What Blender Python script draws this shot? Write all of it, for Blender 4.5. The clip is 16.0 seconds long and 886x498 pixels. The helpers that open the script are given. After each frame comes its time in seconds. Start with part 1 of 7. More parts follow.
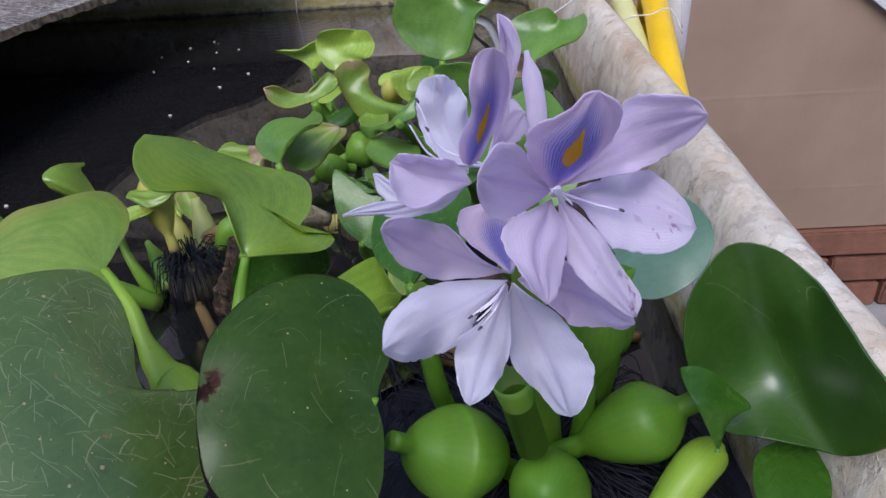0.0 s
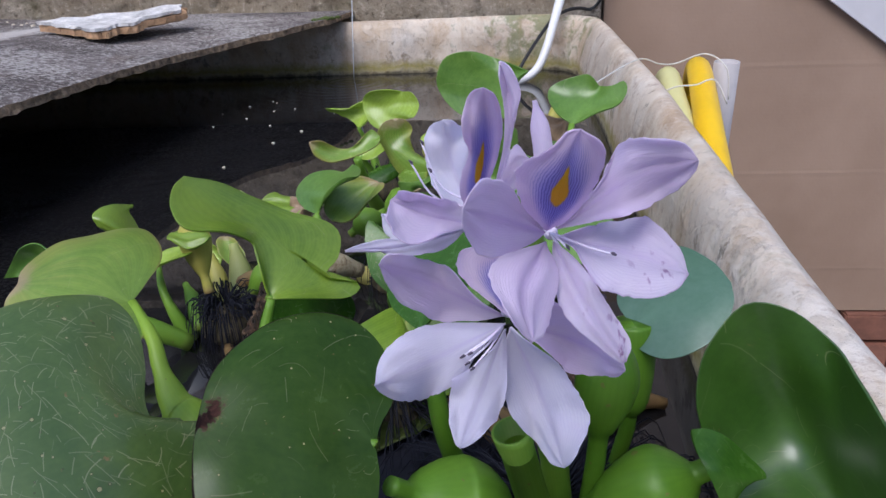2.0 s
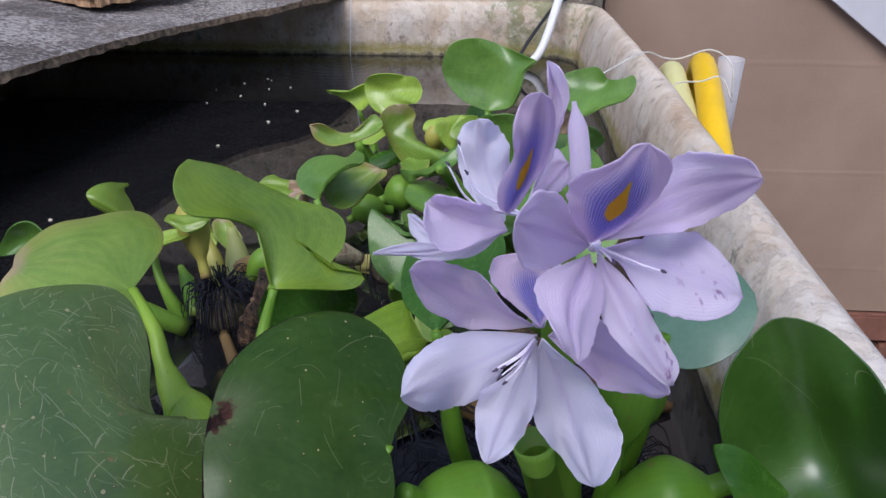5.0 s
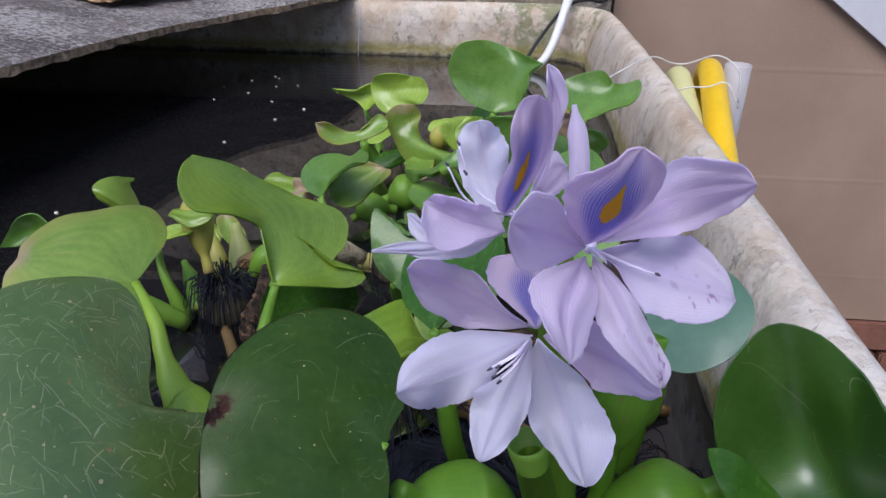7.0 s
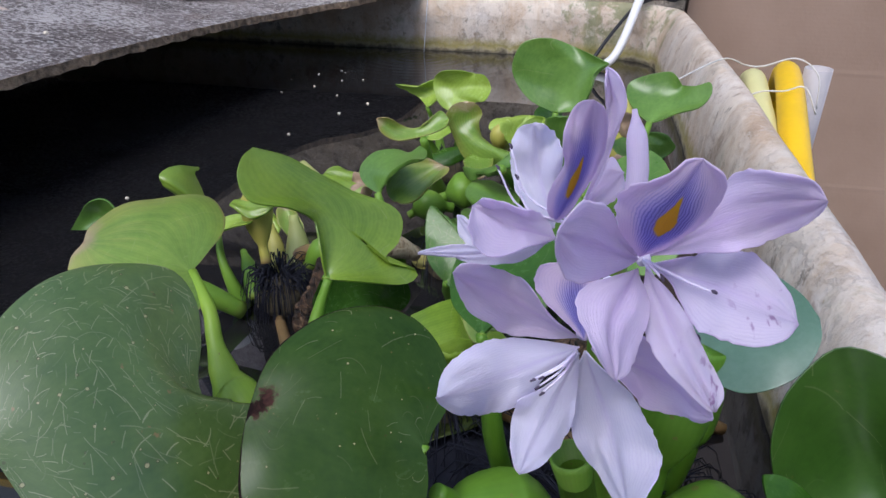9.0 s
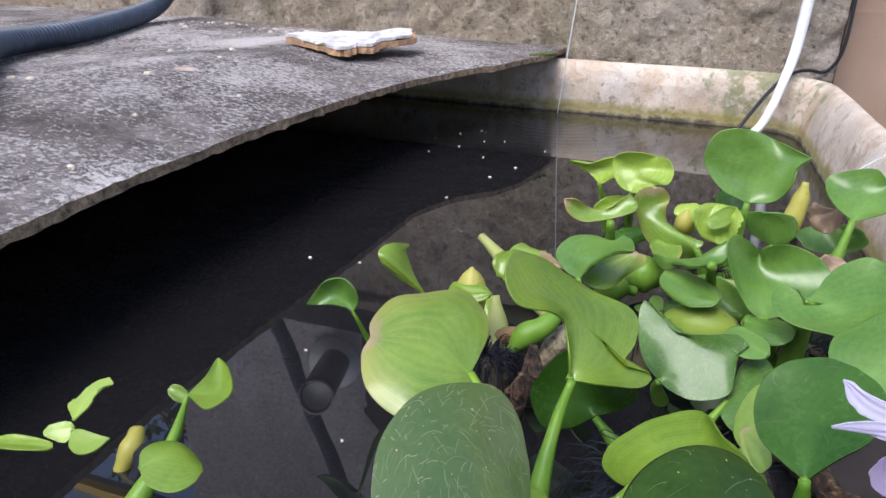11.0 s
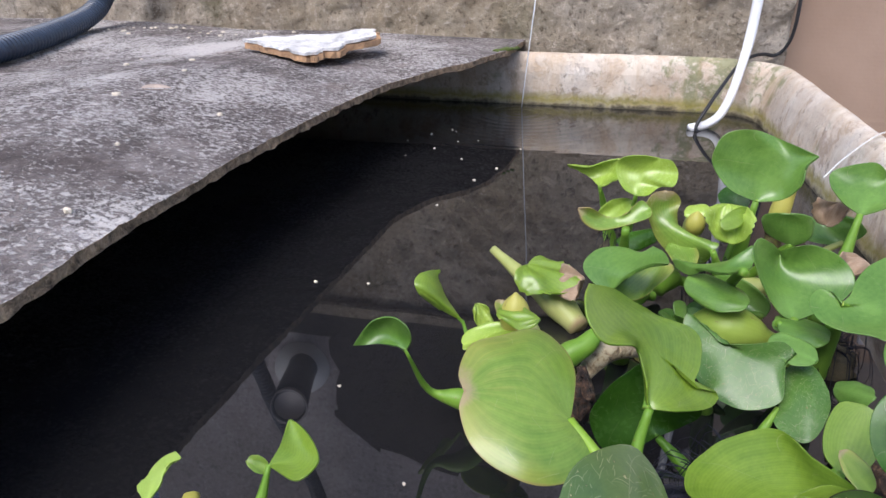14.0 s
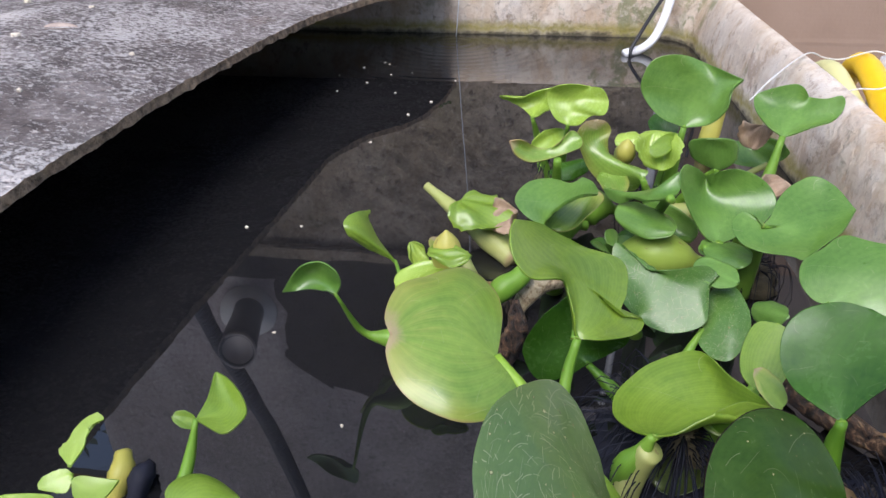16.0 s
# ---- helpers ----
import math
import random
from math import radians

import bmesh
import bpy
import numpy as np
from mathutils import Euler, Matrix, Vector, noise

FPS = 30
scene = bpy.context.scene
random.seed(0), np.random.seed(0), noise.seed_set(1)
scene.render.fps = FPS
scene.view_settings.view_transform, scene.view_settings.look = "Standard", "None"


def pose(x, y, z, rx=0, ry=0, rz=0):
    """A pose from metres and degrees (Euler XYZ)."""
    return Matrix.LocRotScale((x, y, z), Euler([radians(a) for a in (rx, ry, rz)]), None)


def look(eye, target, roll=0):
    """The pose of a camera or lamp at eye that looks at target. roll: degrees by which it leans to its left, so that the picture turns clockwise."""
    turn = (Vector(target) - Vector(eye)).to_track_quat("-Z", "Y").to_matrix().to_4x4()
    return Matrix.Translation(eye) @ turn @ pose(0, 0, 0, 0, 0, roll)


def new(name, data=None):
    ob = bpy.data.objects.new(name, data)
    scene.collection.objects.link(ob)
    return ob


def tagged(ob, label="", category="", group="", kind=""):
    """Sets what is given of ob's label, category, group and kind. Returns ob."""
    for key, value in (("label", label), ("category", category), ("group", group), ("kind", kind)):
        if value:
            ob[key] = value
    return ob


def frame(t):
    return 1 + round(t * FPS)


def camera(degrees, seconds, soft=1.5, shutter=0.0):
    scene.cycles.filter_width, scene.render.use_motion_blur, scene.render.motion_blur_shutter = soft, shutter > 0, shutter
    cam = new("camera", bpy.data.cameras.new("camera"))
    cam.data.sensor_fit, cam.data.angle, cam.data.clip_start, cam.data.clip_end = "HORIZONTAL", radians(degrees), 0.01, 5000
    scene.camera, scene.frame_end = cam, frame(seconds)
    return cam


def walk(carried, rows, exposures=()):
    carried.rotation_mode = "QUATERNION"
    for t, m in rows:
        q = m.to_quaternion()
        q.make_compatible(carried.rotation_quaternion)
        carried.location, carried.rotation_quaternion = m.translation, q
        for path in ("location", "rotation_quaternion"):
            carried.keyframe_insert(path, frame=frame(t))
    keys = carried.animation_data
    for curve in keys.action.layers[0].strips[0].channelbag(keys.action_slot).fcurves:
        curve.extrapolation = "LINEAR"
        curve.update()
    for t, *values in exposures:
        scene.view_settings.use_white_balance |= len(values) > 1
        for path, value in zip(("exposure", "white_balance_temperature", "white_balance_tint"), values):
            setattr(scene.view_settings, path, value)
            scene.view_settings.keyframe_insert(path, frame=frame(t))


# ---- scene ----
cam = camera(65.64, 16.0)
PATH = [
    (0, (0.02342, 0.02350, 0.22082), (-0.00487, 0.88546, -0.28537), -3.64),
    (0.5, (0.03146, 0.02148, 0.21712), (-0.02684, 0.90848, -0.24094), -5.06),
    (1, (0.03723, 0.01902, 0.21506), (-0.01979, 0.91180, -0.23181), -5.63),
    (1.5, (0.03596, 0.01861, 0.21451), (-0.04225, 0.91291, -0.22607), -4.78),
    (2, (0.03551, 0.01956, 0.21560), (-0.06216, 0.92234, -0.20325), -2.87),
    (2.5, (0.02951, 0.02514, 0.21614), (-0.08765, 0.92124, -0.21196), -2.19),
    (3, (0.02846, 0.03016, 0.21380), (-0.07811, 0.92515, -0.21938), -1.62),
    (3.5, (0.02474, 0.03192, 0.21273), (-0.06741, 0.92520, -0.22723), -1.97),
    (4, (0.02268, 0.03108, 0.21616), (-0.06115, 0.92569, -0.22275), -1.60),
    (6.5, (0.02515, 0.02500, 0.21776), (-0.05057, 0.91662, -0.22864), 1.29),
    (7, (0.02521, 0.02651, 0.21781), (-0.05670, 0.92030, -0.22314), 0.74),
    (7.5, (0.03538, 0.02328, 0.21736), (-0.05180, 0.91369, -0.22939), -0.15),
    (8, (0.04327, 0.02039, 0.21572), (-0.06175, 0.90432, -0.23996), -1.94),
    (8.5, (0.04594, 0.02298, 0.21245), (-0.07268, 0.90485, -0.24387), -2.21),
    (9, (0.02738, 0.03055, 0.21789), (-0.13898, 0.90972, -0.22862), 0.77),
    (9.5, (-0.00106, 0.02765, 0.22676), (-0.20437, 0.90537, -0.20714), 2.25),
    (12, (-0.08073, 0.01291, 0.25565), (-0.38341, 0.88475, -0.12943), 0.56),
    (12.5, (-0.09789, 0.01422, 0.25995), (-0.40167, 0.88222, -0.13284), 0.34),
    (13, (-0.10741, 0.02144, 0.25988), (-0.39339, 0.89720, -0.12905), 0.69),
    (13.5, (-0.11296, 0.02575, 0.25922), (-0.35856, 0.91395, -0.12908), 0.01),
    (14, (-0.11544, 0.01883, 0.26334), (-0.30462, 0.90843, -0.15238), 0.09),
    (14.5, (-0.11259, 0.02059, 0.26873), (-0.25719, 0.91731, -0.14957), 0.57),
    (15, (-0.10842, 0.02450, 0.26851), (-0.23111, 0.91620, -0.16718), 0.82),
    (15.5, (-0.10793, 0.02229, 0.26616), (-0.22698, 0.90305, -0.19219), 0.28),
    (16, (-0.10597, 0.02695, 0.26328), (-0.21380, 0.88566, -0.23770), -0.36),
]
EXPOSURES = [(0, 0.5, 5950, 13), (8.5, 0.5, 5950, 13), (9.5, 0.75, 6000, 13), (12, 1.1, 6150, 13), (14.5, 0.95, 6150, 13), (15.5, 0.86, 6150, 13), (16, 1.03, 6150, 13)]
walk(cam, [(t, look(eye, target, roll)) for t, eye, target, roll in PATH], EXPOSURES)

# ---- world and light ----
world = bpy.data.worlds.new("world")
scene.world = world
world.use_nodes = True
SUN_ELEV, SUN_ROT = 54.0, 200.0
sky = world.node_tree.nodes.new("ShaderNodeTexSky")
sky.sky_type, sky.sun_disc = "NISHITA", False
sky.sun_elevation, sky.sun_rotation = radians(SUN_ELEV), radians(SUN_ROT)
sky.dust_density, sky.air_density = 2.5, 1.0
world.node_tree.links.new(sky.outputs[0], world.node_tree.nodes["Background"].inputs[0])
world.node_tree.nodes["Background"].inputs[1].default_value = 0.15
sun = new("sun", bpy.data.lights.new("sun", "SUN"))
sun.data.energy, sun.data.angle, sun.data.color = 1.3, radians(36), (1.0, 0.995, 0.985)
sun.matrix_world = look((-0.45, -1.25, 1.85), (0, 0.0, 0))

# ---- mesh helpers ----
V = Vector


def mesh(name, verts, faces, material=None, parent=None, label="", uvs=None, smooth=True, weld=0.0, origin=None):
    """One mesh object from vertices in world metres."""
    o = V(origin) if origin is not None else (V(parent["at"]) if parent is not None and "at" in parent else V((0, 0, 0)))
    me = bpy.data.meshes.new(name)
    me.from_pydata([tuple(V(v) - o) for v in verts], [], faces)
    if uvs is not None:
        layer = me.uv_layers.new(name="UVMap")
        for loop in me.loops:
            layer.data[loop.index].uv = uvs[loop.vertex_index]
    if weld:
        bm = bmesh.new()
        bm.from_mesh(me)
        bmesh.ops.remove_doubles(bm, verts=bm.verts, dist=weld)
        bmesh.ops.dissolve_degenerate(bm, edges=bm.edges, dist=1e-7)
        bm.to_mesh(me)
        bm.free()
    if smooth:
        me.polygons.foreach_set("use_smooth", [True] * len(me.polygons))
    if material:
        me.materials.append(material)
    ob = new(name, me)
    if parent is not None:
        ob.parent = parent
        ob["at"] = tuple(o)
        root = V(parent["at"])
        ob.location = o - root
    else:
        ob.location = o
        ob["at"] = tuple(o)
    if label:
        ob["label"] = label
    return ob


def group_empty(name, at, label, category, group="", kind=""):
    ob = new(name)
    ob.empty_display_size = 0.01
    ob.location = at
    ob["at"] = tuple(at)
    return tagged(ob, label, category, group, kind)


def spline(points, n):
    """Points along a smooth curve through the given ones."""
    p = [V(q) for q in points]
    p = [p[0] * 2 - p[1], *p, p[-1] * 2 - p[-2]]
    out = []
    for i in range(1, len(p) - 2):
        a, b, c, d = p[i - 1:i + 3]
        for k in range(n):
            t = k / n
            out.append(0.5 * ((2 * b) + (c - a) * t + (2 * a - 5 * b + 4 * c - d) * t * t + (3 * b - a - 3 * c + d) * t ** 3))
    out.append(p[-2].copy())
    return out


def tube_data(points, radii, sides=12, n=5, flat=1.0, rough=0.0, ridge=None, hollow=0.0):
    """A tube along a curve; radii are spread evenly along it. flat squashes it sideways, ridge rings every third section."""
    pts = spline(points, n)
    m = len(pts)
    verts, faces, uvs = [], [], []
    up = V((0.13, 0.21, 0.97))
    rnd = random.Random(int(abs(pts[0].x * 7919 + pts[0].y * 104729 + m) * 1000) % 99991)
    for i, p in enumerate(pts):
        t = (pts[min(i + 1, m - 1)] - pts[max(i - 1, 0)]).normalized()
        a = t.cross(up)
        if a.length < 1e-3:
            a = t.cross(V((1, 0, 0)))
        a.normalize()
        b = a.cross(t)
        up = b
        f = i / (m - 1) * (len(radii) - 1)
        k = min(int(f), len(radii) - 2)
        e = f - k
        e = e * e * (3 - 2 * e)
        r = radii[k] * (1 - e) + radii[k + 1] * e
        if ridge:
            r *= 1 + ridge * (0.4 if i % 3 else -1)
        for j in range(sides):
            w = 2 * math.pi * j / sides
            q = r * (1 + rough * rnd.uniform(-1, 1))
            verts.append(p + a * math.cos(w) * q + b * math.sin(w) * q * flat)
            uvs.append((j / sides, i / (m - 1)))
    for i in range(m - 1):
        for j in range(sides):
            faces.append((i * sides + j, i * sides + (j + 1) % sides, (i + 1) * sides + (j + 1) % sides, (i + 1) * sides + j))
    if hollow:
        c = pts[-1]
        d = (pts[-1] - pts[-2]).normalized()
        base = (m - 1) * sides
        s0 = len(verts)
        for ring, (k, back) in enumerate(((hollow, 0.0), (hollow, 0.03))):
            for j in range(sides):
                verts.append(c + (verts[base + j] - c) * k - d * back)
                uvs.append((j / sides, 1.0))
        for j in range(sides):
            j2 = (j + 1) % sides
            faces.append((base + j, base + j2, s0 + j2, s0 + j))
            faces.append((s0 + j, s0 + j2, s0 + sides + j2, s0 + sides + j))
        faces.append(tuple(range(s0 + sides, s0 + 2 * sides)))
    else:
        faces.append(tuple(range((m - 1) * sides, m * sides)))
    faces.append(tuple(reversed(range(sides))))
    return verts, faces, uvs


def tube(name, points, radii, material, parent=None, label="", **kw):
    v, f, uv = tube_data(points, radii, **kw)
    return mesh(name, v, f, material, parent, label, uvs=uv, origin=None if parent is not None else points[0])


def shell(grid, uvs, n, thick):
    """A thin solid skin with the grid of points as its upper face."""
    nv, ns = len(grid) - 1, len(grid[0]) - 1
    cols = ns + 1
    top = [p for row in grid for p in row]
    norm = []
    for i in range(nv + 1):
        for j in range(cols):
            i2 = min(max(i, 1), nv - 1)
            du = grid[i2][min(j + 1, ns)] - grid[i2][max(j - 1, 0)]
            dv = grid[min(i2 + 1, nv)][j] - grid[max(i2 - 1, 0)][j]
            q = du.cross(dv)
            q = q.normalized() if q.length > 1e-12 else n
            norm.append(q if q.dot(n) >= 0 else -q)
    under = [p - q * thick * (0.35 if j % cols in (0, ns) else 1.0) for j, (p, q) in enumerate(zip(top, norm))]
    cnt = len(top)
    faces = []
    for i in range(nv):
        for j in range(ns):
            a, b, c, d = i * cols + j, i * cols + j + 1, (i + 1) * cols + j + 1, (i + 1) * cols + j
            faces.append((a, b, c, d))
            faces.append((cnt + d, cnt + c, cnt + b, cnt + a))
        a, d = i * cols, (i + 1) * cols
        faces.append((a, d, cnt + d, cnt + a))
        a, d = i * cols + ns, (i + 1) * cols + ns
        faces.append((d, a, cnt + a, cnt + d))
    return top + under, faces, uvs + uvs


def blade_data(B, T, L, R, vm=0.45, cup=0.1, bend=0.0, lobe=0.12, point=0.0, wave=0.0, thick=0.0009, power=0.52, nv=24, ns=16, claw=0.0, seed=0, ragged=0.0, curl=0.0, loose=0.0, rl=0.0, rr=0.0, lr=None, wl=None, wr=None, notch=0.0, funnel=0.0):
    """A leaf or petal: base B, tip T, and the middles of its two edges L and R."""
    B, T, L, R = V(B), V(T), V(L), V(R)
    axis = T - B
    mid = B + axis * vm
    hl, hr = L - mid, R - mid
    side, fold = (hr - hl) * 0.5, (hr + hl) * 0.5
    n = side.cross(axis).normalized()
    if n.z < 0:
        n = -n
    width = side.length
    k = math.log(vm) / math.log(0.5)
    rnd = random.Random(seed)
    ph = [rnd.uniform(0, 6.28) for _ in range(4)]
    grid, uvs = [], []

    def profile(vals, v):
        if not vals:
            return 1.0
        f = v * (len(vals) - 1)
        i0 = min(int(f), len(vals) - 2)
        e = f - i0
        e = e * e * (3 - 2 * e)
        return vals[i0] * (1 - e) + vals[i0 + 1] * e

    for i in range(nv + 1):
        phi = math.pi * i / nv
        v = ((1 - math.cos(phi)) / 2) ** k
        w = math.sin(phi) ** (2 * power) if 0 < i < nv else 0.0
        w = max(w, 0.0)
        if point:
            w *= 1 - point * max(0.0, v - 0.55) / 0.45
        if claw:
            w *= 1 - claw * (1 - min(1.0, v / 0.5)) ** 1.2
        row = []
        for j in range(ns + 1):
            s = -1 + 2 * j / ns
            side_ph = ph[3] if s > 0 else ph[2]
            uneven = 1 + loose * abs(s) * (0.6 * math.sin(4.1 * v * 3 + side_ph) + 0.4 * math.sin(9.7 * v * 2 + side_ph * 2))
            uneven *= profile(wr if s > 0 else wl, v)
            edge = w * uneven * (1 + ragged * math.sin(9 * v * 6 + ph[0] * 3 + s * 3) * 0.5 * abs(s) ** 3)
            lob = lr if s > 0 and lr is not None else lobe
            p = B + axis * (v - notch * math.exp(-(s / 0.35) ** 2) * max(0.0, v - 0.4) ** 2 * 2.8 - lob * abs(s) ** 1.6 * w * (1 - v) ** 1.7)
            p = p + side * (s * edge) + fold * (s * s * w)
            h = cup * s * s * w * w * width + bend * 4 * v * (1 - v) * axis.length
            h += wave * (math.sin(5.2 * v + 3.1 * s + ph[1]) + 0.6 * math.sin(9.0 * v * s + ph[2] + 4 * s)) * (0.3 + abs(s)) * w
            h += loose * 0.6 * width * (math.sin(3.3 * v + 2.2 * s + ph[0]) * 0.5 + math.sin(7 * v + ph[1]) * abs(s) ** 2 * 0.5) * w
            h += funnel * abs(s) ** 1.3 * (1 - v) ** 1.5 * min(1.0, v * 6) * width
            h += curl * max(0.0, v - 0.6) ** 2 * axis.length * 2.5
            h += (rl if s < 0 else rr) * max(0.0, abs(s) - 0.45) ** 2 * 3.3 * w * width
            row.append(p + n * h)
            uvs.append((0.5 + 0.5 * s, v))
        grid.append(row)
    return shell(grid, uvs, n, thick)


def follow(points, n):
    """n + 1 points spaced evenly along a smooth curve through the given ones."""
    pts = spline(points, 10)
    run = [0.0]
    for p, q in zip(pts, pts[1:]):
        run.append(run[-1] + (q - p).length)
    out, k = [], 0
    for i in range(n + 1):
        d = run[-1] * i / n
        while k < len(run) - 2 and run[k + 1] < d:
            k += 1
        out.append(pts[k].lerp(pts[k + 1], (d - run[k]) / max(run[k + 1] - run[k], 1e-9)))
    return out


def formed_data(rib, left, right, dish=-0.04, roll=0.0, wave=0.0007, crease=0.0, thick=0.0009, nv=30, ns=18, seed=0, frill=0.0, folds=0.0):
    """A leaf or petal stretched between its midrib and its two edges, all three smooth curves from base to tip.
    dish lifts (+) or sinks (-) the blade between rib and edge, roll bends the margin, frill makes the margin uneven."""
    B, T = V(rib[0]), V(rib[-1])
    c, l, r = follow(rib, nv), follow([B, *left, T], nv), follow([B, *right, T], nv)
    n = V((0, 0, 0))
    for i in range(1, nv):
        n += (r[i] - l[i]).cross(c[i + 1] - c[i - 1])
    n = n.normalized()
    if n.z < 0:
        n = -n
    width = max((r[i] - l[i]).length for i in range(nv))
    shift = V((seed * 1.7, seed * 0.9, seed * 2.3))
    grid, uvs = [], []
    for i in range(nv + 1):
        v = i / nv
        half, bow = (r[i] - l[i]) * 0.5, (r[i] + l[i]) * 0.5 - c[i]
        full = math.sin(math.pi * v)
        row = []
        for j in range(ns + 1):
            s = math.sin(math.pi / 2 * (-1 + 2 * j / ns))
            e = s * (1 + frill * abs(s) ** 4 * full * (noise.noise(V((v * 16, s * 2, 0)) + shift) + 0.6 * noise.noise(V((v * 41, s * 2, 5)) + shift)))
            p = c[i] + half * e + bow * (e * e)
            h = dish * width * (1 - s * s) * full + roll * width * s ** 6 * full
            h += wave * noise.noise(p * 70 + shift) * (0.4 + abs(s)) * min(1.0, 3 * full)
            h += folds * math.sin(s * 9 + seed + 2 * v) * min(1.0, 2 * full) * v
            h -= crease * math.exp(-(s / 0.12) ** 2) * min(1.0, 2 * full)
            row.append(p + n * h)
            uvs.append((0.5 + 0.5 * s, v))
        grid.append(row)
    return shell(grid, uvs, n, thick)


# ---- materials ----
def material(name, rough=0.5, metal=0.0, spec=0.5):
    m = bpy.data.materials.new(name)
    m.use_nodes = True
    nt = m.node_tree
    b = nt.nodes["Principled BSDF"]
    b.inputs["Roughness"].default_value, b.inputs["Metallic"].default_value = rough, metal
    b.inputs["Specular IOR Level"].default_value = spec
    return m, nt, b


def node(nt, kind, *links, **values):
    """A node; links are (input, socket or value) pairs, values are its own settings."""
    nd = nt.nodes.new("ShaderNode" + kind)
    for key, value in values.items():
        setattr(nd, key, value)
    for key, value in links:
        if isinstance(value, bpy.types.NodeSocket):
            nt.links.new(value, nd.inputs[key])
        else:
            nd.inputs[key].default_value = value
    return nd


def ramp(nt, fac, stops):
    r = node(nt, "ValToRGB", (0, fac))
    el = r.color_ramp.elements
    while len(el) < len(stops):
        el.new(0.5)
    for e, (pos, col) in zip(el, stops):
        e.position, e.color = pos, (*col, 1) if len(col) == 3 else col
    return r.outputs[0]


def grey(a):
    return (a, a, a)


def mix(nt, fac, a, b, mode="MIX"):
    nd = nt.nodes.new("ShaderNodeMix")
    nd.data_type, nd.blend_type = "RGBA", mode
    for key, value in ((0, fac), (6, a), (7, b)):
        if isinstance(value, bpy.types.NodeSocket):
            nt.links.new(value, nd.inputs[key])
        else:
            nd.inputs[key].default_value = (*value, 1) if isinstance(value, tuple) and len(value) == 3 else value
    return nd.outputs[2]


def maths(nt, op, a, b=0.0, c=0.0, clamp=False):
    nd = node(nt, "Math", (0, a), (1, b), (2, c), operation=op)
    nd.use_clamp = clamp
    return nd.outputs[0]


def noise_tex(nt, vec, scale, detail=4.0, rough=0.55, dist=0.0):
    return node(nt, "TexNoise", ("Vector", vec), ("Scale", scale), ("Detail", detail), ("Roughness", rough), ("Distortion", dist)).outputs[0]


def coords(nt, scale=(1, 1, 1), rot=(0, 0, 0), which="Object"):
    """Texture space, turned first and then stretched."""
    tc = node(nt, "TexCoord")
    turned = node(nt, "Mapping", ("Vector", tc.outputs[which]), ("Rotation", rot)).outputs[0]
    return node(nt, "Mapping", ("Vector", turned), ("Scale", scale)).outputs[0]


def bump(nt, b, height, strength, distance):
    nd = node(nt, "Bump", ("Height", height), ("Strength", strength), ("Distance", distance))
    nt.links.new(nd.outputs[0], b.inputs["Normal"])


